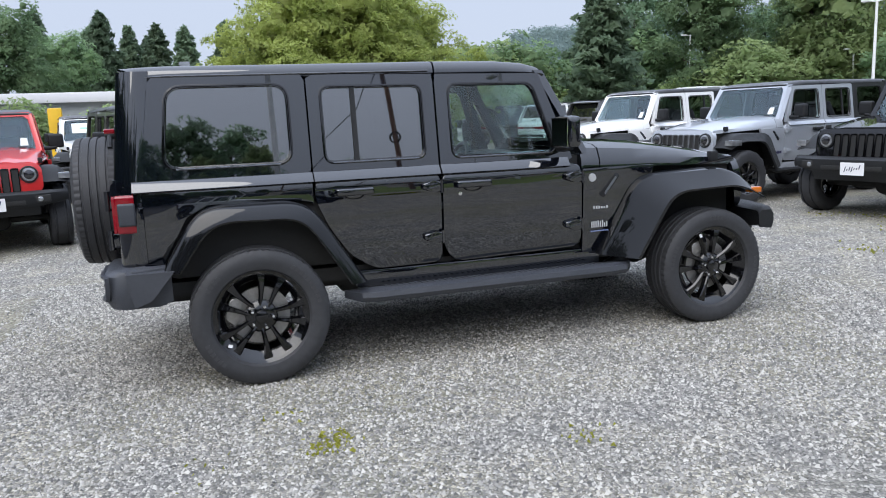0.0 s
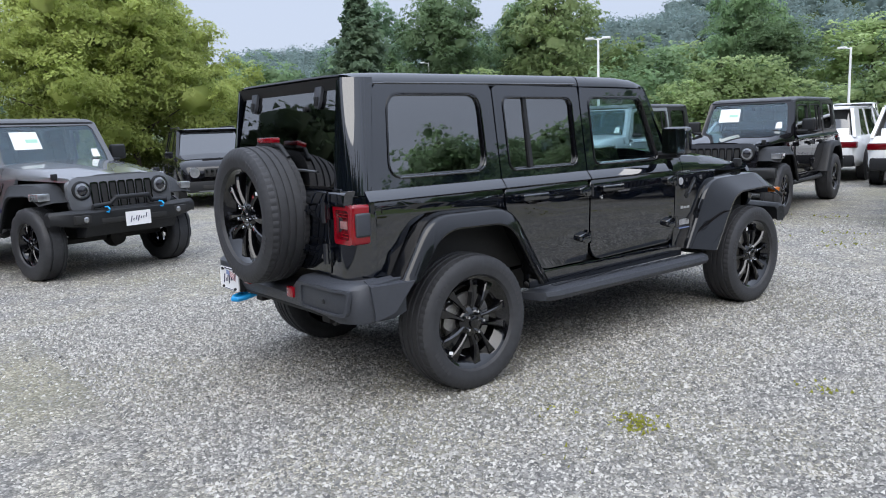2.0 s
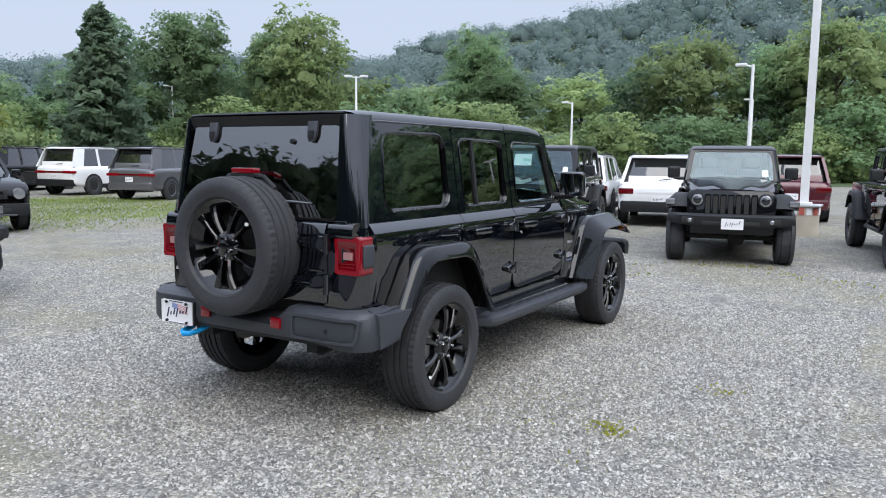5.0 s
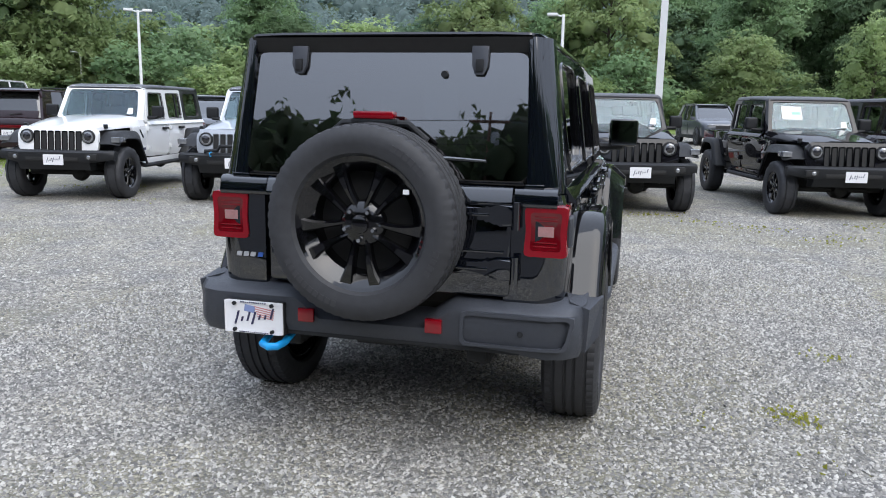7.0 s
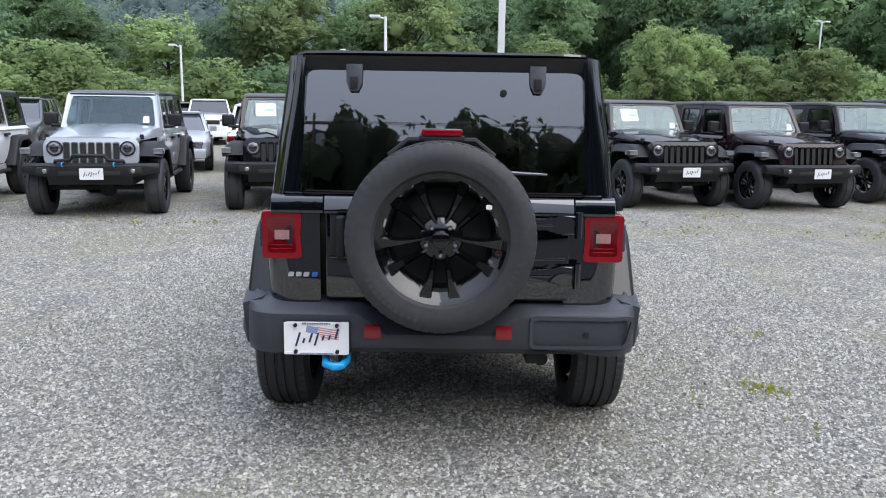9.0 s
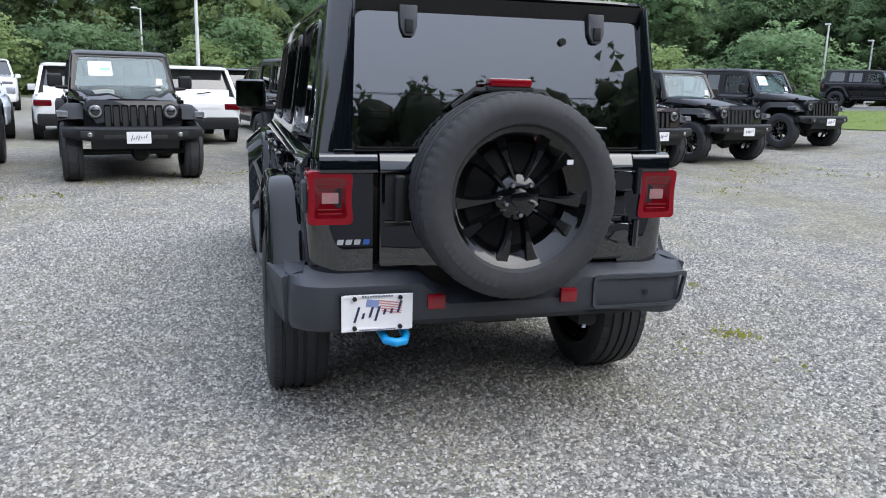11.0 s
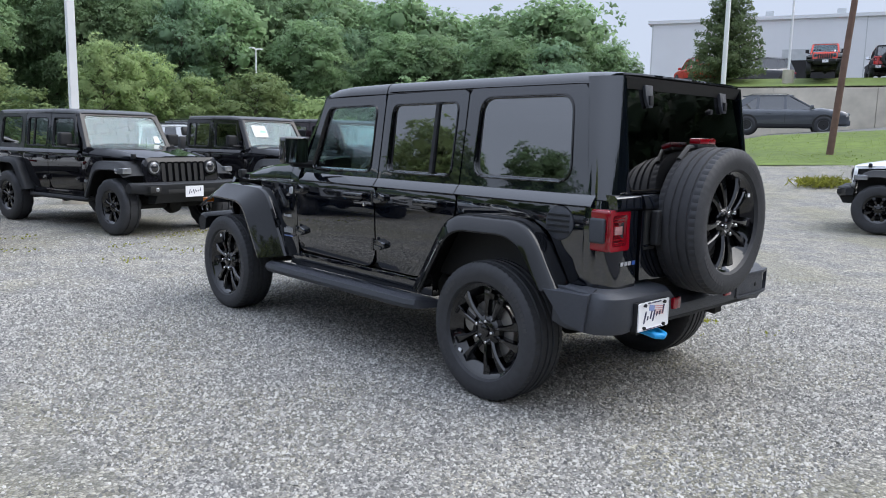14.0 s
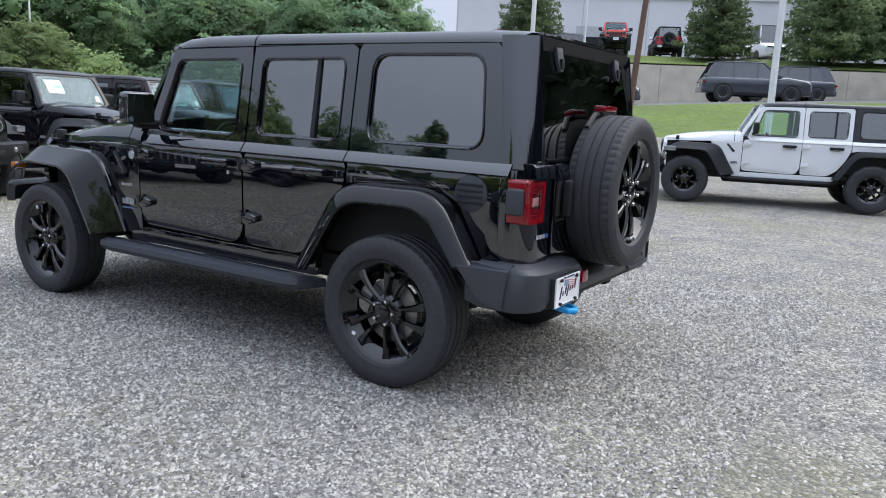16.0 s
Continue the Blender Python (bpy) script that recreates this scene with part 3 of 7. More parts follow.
        # handles, lock, hinges
        for host, hx in ((rd, 0.59), (fd, 1.33)):
            y = s * (side_y(1.055) + 0.026)
            hm = pose(hx, y, 1.058)
            hd = part("handle", boxed(-0.112, 0.112, -0.022, 0.022, -0.023, 0.021, 0.013, 3), body if hero else PLASTIC, host, "", hm)
            part("handle_cup", lathe(bmesh.new(), [(0.0001, 0.0), (0.05, 0.0), (0.06, s * 0.012)], 16, pose(0, -s * 0.0255, -0.018) @ Matrix.Diagonal((1, 1, 0.5, 1))), CHASSIS, hd)
        part("lock", lathe(bmesh.new(), [(0.0001, s * 0.006), (0.012, s * 0.005), (0.013, -s * 0.01)], 14), CHROME, fd, "chrome lock", pose(1.245, s * (side_y(1.0) + 0.001), 1.0))
        for host, hx in ((rd, 1.072), (fd, 2.022)):
            for hz in (1.055, 0.745):
                y = s * side_y(hz)
                hg = part("hinge", prism(bmesh.new(), rounded([(-0.070, -0.014), (0.0, -0.036), (0.052, -0.036), (0.052, 0.030), (0.0, 0.036), (-0.070, 0.022)], 0.012, 3), lambda u, v, d: (u, s * (0.032 - d), v), 0.036, 0.012, 3), body, host, "", pose(hx, y, hz))
                part("hinge_pin", lathe(bmesh.new(), [(0.0001, -0.04), (0.011, -0.04), (0.011, 0.04), (0.0001, 0.04)], 10, pose(0.050, s * 0.028, 0, 90, 0, 0)), body, hg)
                part("hinge_rib", boxed(-0.05, 0.03, -0.004, 0.004, -0.006, 0.006, 0.003), body, hg, "", pose(0, s * 0.034, -0.006, 0, -7, 0))
        # mirror
        y = s * 0.915
        mir = part("mirror", boxed(-0.040, 0.055, -0.100, 0.100, -0.098, 0.098, 0.042, 4), body if hero else PLASTIC, car, "door mirror in a black shell", pose(1.90, y, 1.345, 0, 0, -6 * s))
        part("mirror_glass", boxed(-0.046, -0.042, -0.088, 0.088, -0.085, 0.085), MIRROR, mir, "mirror glass")
        part("mirror_arm", tube(bmesh.new(), [(0.03, 0, -0.09), (0.045, -s * 0.10, -0.10), (0.05, -s * 0.18, -0.10)], 0.028), PLASTIC, mir)
        # arches
        part("rear_flare", flare([(x - back_off, z) for x, z in ((-0.50, 0.70), (-0.30, 1.035), (0.31, 1.030), (0.62, 0.535))], [(x - back_off, z) for x, z in ((-0.405, 0.69), (-0.225, 0.945), (0.265, 0.935), (0.515, 0.535))], s), flares, car)
        fl = part("front_flare", flare([(2.185, 0.535), (2.47, 1.04), (3.20, 1.055), (3.43, 0.86)], [(2.43, 0.50), (2.69, 0.915), (3.20, 0.93), (3.40, 0.835)], s, 0.60, 0.93, 40, 0.095), flares, car)
        part("indicator", boxed(3.30 if hero else 3.20, 3.388 if hero else 3.405, min(s * (0.84 if hero else 0.80), s * (0.905 if hero else 0.934)), max(s * (0.84 if hero else 0.80), s * (0.905 if hero else 0.934)), 0.872 if hero else 0.885, 0.912 if hero else 0.965, 0.012), AMBER if hero else LAMPGLASS, fl, "amber side lamp" if hero else "clear side lamp", pose(0, 0, 0))
        part("rear_wheel_house", boxed(-0.48, 0.58, min(s * 0.45, s * 0.735), max(s * 0.45, s * 0.735), 0.62, 1.02, 0.05), CHASSIS, car)
        part("front_wheel_house", boxed(2.30, 3.32, min(s * 0.42, s * 0.56), max(s * 0.42, s * 0.56), 0.55, 1.04, 0.03), CHASSIS, car)
        # side vent and marks
        vent = part("fender_vent", side_panel(rounded([(2.20, 0.93), (2.235, 0.905), (2.355, 1.045), (2.33, 1.065)], 0.012), s, 0.02, 0.004, 0.006, ()), PLASTIC, car)
        part("vent_slot", side_panel(rounded([(2.235, 0.935), (2.247, 0.925), (2.335, 1.035), (2.325, 1.045)], 0.006), s, 0.01, 0, 0.009, ()), TRIMDARK, vent)
        if hero:
            part("round_badge", lathe(bmesh.new(), [(0.0001, s * 0.004), (0.026, s * 0.004), (0.028, -s * 0.004)], 20), BADGE, car, "round silver badge", pose(2.155, s * (side_y(1.04) + 0.002), 1.04))
        badge_y = s * (side_y(0.8) + 0.003)
        tint = BADGE if body in (BLACK, BLACKDUST, PLUM, MAROON) else INK
        script_bars(car, pose(2.205, badge_y, 0.735), 0.125, 0.045, tint, 8, 5, "maker_badge")
        if hero:
            script_bars(car, pose(2.215, badge_y, 0.845), 0.115, 0.022, BADGE, 6, 6, "trim_badge")
            script_bars(car, pose(2.205, badge_y, 0.690), 0.13, 0.010, INKBLUE, 10, 7, "small_badge")
        # wheels
        track = 0.785 + (0.0 if style == "road" else -0.005)
        turn = 0 if s < 0 else 180
        for wx in (-back_off, 3.008):
            wheel(car, pose(wx, s * track, 0.391 if style == "road" else 0.403, 0, 0, turn) @ pose(0, 0, 0, 0, 17 + 50 * (wx > 1), 0), style, (3.75 if wx < 1 else 4.7) if hero else False)
        # side step
        if hero:
            bm = bmesh.new()
            sec = [(0.75, 0.470), (0.875, 0.485), (0.918, 0.470), (0.925, 0.440), (0.905, 0.410), (0.78, 0.405)]
            rows = []
            for t, k in ((0.50, 0.15), (0.58, 0.85), (0.66, 1.0), (2.22, 1.0), (2.34, 0.9), (2.42, 0.35)):
                rows.append([(t, s * (0.75 + (yy - 0.75) * k), 0.445 + (zz - 0.445) * (0.6 + 0.4 * k)) for yy, zz in sec])
            loft(bm, rows)
            st = part("side_step", bm, BUMPER, car, "dark grey plastic side step")
            for k in range(38):
                x = 0.74 + k * 0.038
                place("tread_rib", shared("step_rib", lambda: boxed(-0.007, 0.007, -0.04, 0.04, -0.004, 0.0015), BUMPER), st, "", pose(x, s * 0.835, 0.483))
        else:
            part("rock_rail", tube(bmesh.new(), [(0.52, s * 0.74, 0.50), (0.62, s * 0.80, 0.46), (2.26, s * 0.80, 0.46), (2.36, s * 0.74, 0.50)], 0.035, 8), PLASTIC, car)
        if hero and s > 0:
            fc = part("fuel_cap", lathe(bmesh.new(), [(0.0001, 0.012), (0.078, 0.012), (0.088, 0.006), (0.092, -0.02)], 36), BUMPER, car, "round ribbed grey fuel cap", pose(-0.42, side_y(1.03), 1.03))
            for k in range(4):
                part("cap_rib", boxed(-0.07, 0.07, 0.010, 0.018, -0.006, 0.006, 0.003), PLASTIC, fc, "", pose(0, 0, -0.042 + 0.028 * k))
        # A pillar
        bm = bmesh.new()
        loft(bm, [[(2.10, s * 0.745, 1.20), (2.16, s * 0.72, 1.20), (2.15, s * 0.67, 1.20), (2.08, s * 0.69, 1.20)], [(1.80, s * 0.672, 1.735), (1.87, s * 0.65, 1.735), (1.86, s * 0.61, 1.735), (1.79, s * 0.62, 1.735)]])
        part("windscreen_pillar", bm, body, car)
    # bonnet, cowl and front
    def bonnet_row(x):
        t = max(0.0, (x - 2.12) / 1.30)
        zc, w, zl = 1.275 - 0.05 * t - 0.115 * t ** 2.2, 0.755 - 0.17 * t, 1.105 - 0.05 * t
        half = [(0.0, zc + 0.012), (w * 0.45, zc + 0.012), (w * 0.62, zc - 0.004), (w * 0.86, zc - 0.022), (w * 0.95, zc - 0.045), (w, zl + 0.05), (w + 0.005, zl)]
        return [(x, y, z) for y, z in half] + [(x, -y, z) for y, z in half[::-1]]
    bm = bmesh.new()
    loft(bm, [bonnet_row(x) for x in (2.235, 2.3, 2.5, 2.7, 2.9, 3.1, 3.25, 3.34, 3.40)])
    bn = part("bonnet", bm, body, car)
    bm = bmesh.new()
    loft(bm, [bonnet_row(x) for x in (2.09, 2.14, 2.225)])
    part("cowl", bm, body, car)
    for s in (-1, 1):
        part("bonnet_latch", boxed(3.16, 3.22, min(s * 0.60, s * 0.655), max(s * 0.60, s * 0.655), 1.085, 1.155, 0.012), PLASTIC, bn, "black rubber latch")
    part("engine_bay", boxed(2.14, 3.36, -0.57, 0.57, 0.60, 1.07), CHASSIS, car)
    # grille with seven slots and round lamps
    gr = part("grille", prism(bmesh.new(), rounded([(-GW, 0.77), (-0.50, 0.70), (0.50, 0.70), (GW, 0.77), (GW + 0.005, 1.04), (0.55, 1.115), (-0.55, 1.115), (-GW - 0.005, 1.04)], 0.05), lambda u, v, d: (3.455 - d - (v - 0.75) * 0.10, u, v), 0.06, 0.012), body, car)
    for k in range(7):
        y = (k - 3) * 0.108
        to = lambda u, v, d: (3.462 - d - (v - 0.75) * 0.10, y + u, v)
        part("grille_slot", prism(bmesh.new(), rounded([(-0.036, 0.765), (0.036, 0.765), (0.036, 1.035), (-0.036, 1.035)], 0.015, 2), to, 0.01), CHASSIS, gr, "black mesh slot")
        bm = bmesh.new()
        ring_plate(bm, rounded([(-0.045, 0.752), (0.045, 0.752), (0.045, 1.05), (-0.045, 1.05)], 0.018, 2), rounded([(-0.035, 0.766), (0.035, 0.766), (0.035, 1.034), (-0.035, 1.034)], 0.014, 2), lambda u, v, d: (3.470 - d - (v - 0.75) * 0.10, y + u, v), 0.012)
        part("slot_trim", bm, GLOSSBLK if body not in (SILVER,) else MACHINED, gr)
    for s in (-1, 1):
        lm = pose(3.43, s * 0.475, 0.965, 0, -6, 90)
        hl = part("headlamp", lathe(bmesh.new(), [(0.0001, -0.040), (0.05, -0.038), (0.082, -0.028), (0.092, -0.012), (0.092, 0.02)], 28), LAMPGLASS, car, "round headlamp", lm)
        part("lamp_bezel", lathe(bmesh.new(), [(0.088, -0.034), (0.102, -0.030), (0.106, 0.0), (0.09, 0.0)], 28), PLASTIC, hl)
        part("projector", lathe(bmesh.new(), [(0.0001, -0.050), (0.034, -0.046), (0.058, -0.036), (0.06, -0.02)], 20), LAMPDARK, hl)
    # front bumper
    bm = bmesh.new()
    sec = [(0.02, 0.585), (0.0, 0.74), (0.05, 0.765), (0.17, 0.765), (0.215, 0.735), (0.22, 0.62), (0.19, 0.575)]
    rows = []
    for y in (-0.885, -0.86, -0.70, -0.50, 0.50, 0.70, 0.86, 0.885):
        k = abs(y)
        back_ = 0.0 if k < 0.55 else (k - 0.55) * 0.42
        lift = 0.0 if k < 0.55 else (k - 0.55) * 0.18
        rows.append([(3.44 + xx - back_ * (0.4 + xx * 3), y, zz + (lift if zz < 0.68 else 0) - (0.02 if k > 0.88 else 0)) for xx, zz in sec])
    loft(bm, rows)
    fb = part("front_bumper", bm, PLASTIC, car, "black plastic front bumper")
    part("bumper_inset", boxed(3.648, 3.664, -0.40, 0.40, 0.605, 0.665, 0.01), CHASSIS, fb)
    part("skid_panel", prism(bmesh.new(), [(3.40, 0.60), (3.62, 0.58), (3.56, 0.47), (3.38, 0.46)], lambda u, v, d: (u, -0.55 + d, v), 1.10, 0.01), PLASTIC, fb)
    for s in (-1, 1):
        fm = pose(3.63, s * 0.565, 0.668, 0, 0, 90)
        part("fog_recess", boxed(3.585, 3.655, min(s * 0.47, s * 0.68), max(s * 0.47, s * 0.68), 0.625, 0.715, 0.015), CHASSIS, fb)
        part("fog_lamp", lathe(bmesh.new(), [(0.0001, -0.032), (0.022, -0.030), (0.032, -0.024), (0.032, 0.02)], 14), LAMPGLASS, fb, "round fog lamp", fm)
    if not hero:
        plate_sign(fb, pose(3.672, 0.03, 0.628, 0, 0, 90))
    if hoop:
        part("bull_bar", tube(bmesh.new(), [(3.56, -0.45, 0.74), (3.60, -0.44, 0.80), (3.60, -0.25, 0.81), (3.63, -0.20, 0.875), (3.63, 0.20, 0.875), (3.60, 0.25, 0.81), (3.60, 0.44, 0.80), (3.56, 0.45, 0.74)], 0.026, 10), PLASTIC, fb, "black tubular bull bar")
        for s in (-1, 1):
            part("tow_hook", tube(bmesh.new(), [(3.62, s * 0.33, 0.73), (3.70, s * 0.33, 0.73), (3.72, s * 0.33, 0.76), (3.69, s * 0.33, 0.785), (3.63, s * 0.33, 0.785)], 0.008, 8), HOOK, fb, "blue tow hook")
    # windscreen
    ws = [(-0.655, 1.235), (0.655, 1.235), (0.588, 1.70), (-0.588, 1.70)]
    wt = lambda u, v, d: (2.145 - (v - 1.20) * 0.555 - d, u, v)
    bm = ring_plate(bmesh.new(), [(-0.70, 1.19), (0.70, 1.19), (0.635, 1.755), (-0.635, 1.755)], rounded(ws, 0.05), lambda u, v, d: (wt(u, v, d)[0] + 0.012, u, v), 0.05)
    wf = part("windscreen_frame", bm, body, car)
    g = part("windscreen", prism(bmesh.new(), rounded(ws, 0.05), wt, 0.005), SCREEN, wf, "clear windscreen glass")
    g.visible_shadow = False
    for y0, y1 in ((-0.45, 0.02), (0.05, 0.52)):
        part("wiper", tube(bmesh.new(), [(2.17, y0, 1.215), (2.135, y0 + 0.12, 1.265), (2.115, y1, 1.275)], 0.009, 5), PLASTIC, wf)
    if sticker:
        sm = lambda u, v, d: (wt(u, v, d)[0] + 0.004, u, v)
        st = part("window_sticker", prism(bmesh.new(), [(-0.46, 1.42), (-0.13, 1.42), (-0.14, 1.63), (-0.46, 1.63)], sm, 0.002), PAPER, wf, "white and green price sticker")
        part("sticker_print", prism(bmesh.new(), [(-0.30, 1.50), (-0.16, 1.50), (-0.16, 1.54), (-0.30, 1.54)], lambda u, v, d: (sm(u, v, d)[0] + 0.003, u, v), 0.002), PAPERGREEN, st)
    if not hero:
        part("stock_tag", prism(bmesh.new(), [(0.46, 1.30), (0.56, 1.30), (0.55, 1.40), (0.47, 1.40)], lambda u, v, d: (wt(u, v, d)[0] + 0.004, u, v), 0.002), PAPER, wf, "small white stock tag")
    # roof
    def roof_row(x, drop=0.0):
        half = [(0.0, 1.806), (0.46, 1.805), (0.59, 1.802), (0.630, 1.796), (0.651, 1.784), (0.663, 1.768), (0.669, 1.750), (0.671, 1.732), (0.655, 1.715), (0.0, 1.722)]
        half = [(y, z - drop * (1.0 if z > 1.76 else 0.75 if z > 1.74 else 0.35)) for y, z in half]
        return [(x, y, z) for y, z in half] + [(x, -y, z) for y, z in half[-2:0:-1]]
    rear_end = -0.56 if not pickup else 0.40
    bm = bmesh.new()
    def bowed(row, slope, k):
        return [(x + (1.775 - z) * slope + k * max(0.0, (abs(y) - 0.55) / 0.12) ** 2, y, z) for x, y, z in row]
    loft(bm, [bowed(roof_row(rear_end - 0.086, 0.022), 0.55, 0.075), bowed(roof_row(rear_end - 0.080, 0.013), 0.50, 0.073), bowed(roof_row(rear_end - 0.02, 0.007), 0, 0.045), bowed(roof_row(rear_end + 0.02, 0.005), 0, 0.025),
              roof_row(rear_end + 0.07, 0.003), roof_row(rear_end + 0.16), roof_row(1.135, -0.002)])
    rf = part("roof", bm, top, car, "black hard top")
    bm = bmesh.new()
    loft(bm, [roof_row(1.145, -0.002), roof_row(1.55, 0.003), roof_row(1.74, 0.018), roof_row(1.83, 0.040), roof_row(1.87, 0.065)])
    part("roof_panel", bm, top, car, "black lift-out roof panel")
    for s in (-1, 1):
        part("drip_rail", tube(bmesh.new(), [(rear_end + 0.05, s * 0.677, 1.738), (rear_end + 0.16, s * 0.680, 1.742), (1.10, s * 0.680, 1.744)], [0.003, 0.006, 0.006], 6), top, rf)
    if pickup:
        part("cab_back", boxed(0.36, 0.42, -0.66, 0.66, 0.70, 1.72, 0.02), body, car)
        g = part("rear_pane", boxed(0.35, 0.358, -0.5, 0.5, 1.25, 1.66), TINT, car)
        for s in (-1, 1):
            part("bed_side", boxed(-1.15, 0.34, min(s * 0.72, s * 0.78), max(s * 0.72, s * 0.78), 0.72, 1.17, 0.03), body, car)
        part("tailgate", boxed(-1.20, -1.15, -0.74, 0.74, 0.72, 1.17, 0.02), body, car)
        part("bed_floor", boxed(-1.15, 0.36, -0.72, 0.72, 0.72, 0.78), PLASTIC, car)
    else:
        off_road_rear(car, body, top, style, hero)
    # inside
    part("floor_pan", boxed(-0.62, 2.20, -0.70, 0.70, 0.52, 0.60), CHASSIS, car)
    part("headliner", boxed(rear_end + 0.1, 1.74, -0.60, 0.60, 1.695, 1.715), LIGHTTRIM if not hero else DASH, car)
    dsh = part("dashboard", prism(bmesh.new(), rounded([(1.72, 0.75), (2.12, 0.75), (2.12, 1.19), (1.86, 1.19), (1.74, 1.05)], 0.05), lambda u, v, d: (u, -0.70 + d, v), 1.40), DASH, car)
    sw = part("steering_wheel", lathe(bmesh.new(), [(0.170, -0.014), (0.188, -0.010), (0.192, 0.0), (0.188, 0.010), (0.170, 0.014), (0.166, 0), (0.170, -0.014)], 28), SEAT, dsh, "", pose(1.62, 0.36, 1.10, 0, 0, 90) @ pose(0, 0, 0, 22, 0, 0))
    part("wheel_boss", boxed(-0.15, 0.15, -0.02, 0.03, -0.045, 0.045, 0.02), SEAT, sw)
    seat(car, 1.18, 0.36), seat(car, 1.18, -0.36), seat(car, 0.30, 0.0, True)
    if hero:
        for s in (-1, 1):
            part("sport_bar", tube(bmesh.new(), [(-0.48, s * 0.60, 1.10), (-0.42, s * 0.58, 1.60), (0.40, s * 0.58, 1.66), (1.05, s * 0.58, 1.66), (1.10, s * 0.60, 1.15)], 0.035, 8), SEAT, car)
    # underside
    part("frame_rail", boxed(-0.70, 3.40, -0.46, -0.38, 0.44, 0.53), CHASSIS, car)
    part("frame_rail", boxed(-0.70, 3.40, 0.38, 0.46, 0.44, 0.53), CHASSIS, car)
    for wx in (-back_off, 3.008):
        ax = part("axle", tube(bmesh.new(), [(wx, -0.70, 0.39), (wx, 0.70, 0.39)], 0.045, 10), CHASSIS, car)
        part("differential", lathe(bmesh.new(), [(0.0001, -0.13), (0.10, -0.10), (0.13, 0), (0.10, 0.10), (0.0001, 0.13)], 16, pose(wx, 0.1, 0.38, 0, 0, 90)), CHASSIS, ax)
    part("exhaust_box", tube(bmesh.new(), [(-0.44, -0.50, 0.54), (-0.44, 0.10, 0.54)], 0.080, 12), CHASSIS, car, "dark silencer")
    part("tail_pipe", tube(bmesh.new(), [(-0.52, -0.42, 0.45), (-0.60, -0.45, 0.46), (-0.67, -0.45, 0.45)], 0.032, 10), CHASSIS, car)
    part("mid_shield", boxed(0.55, 2.35, -0.36, 0.36, 0.36, 0.50, 0.04), CHASSIS, car)
    return car


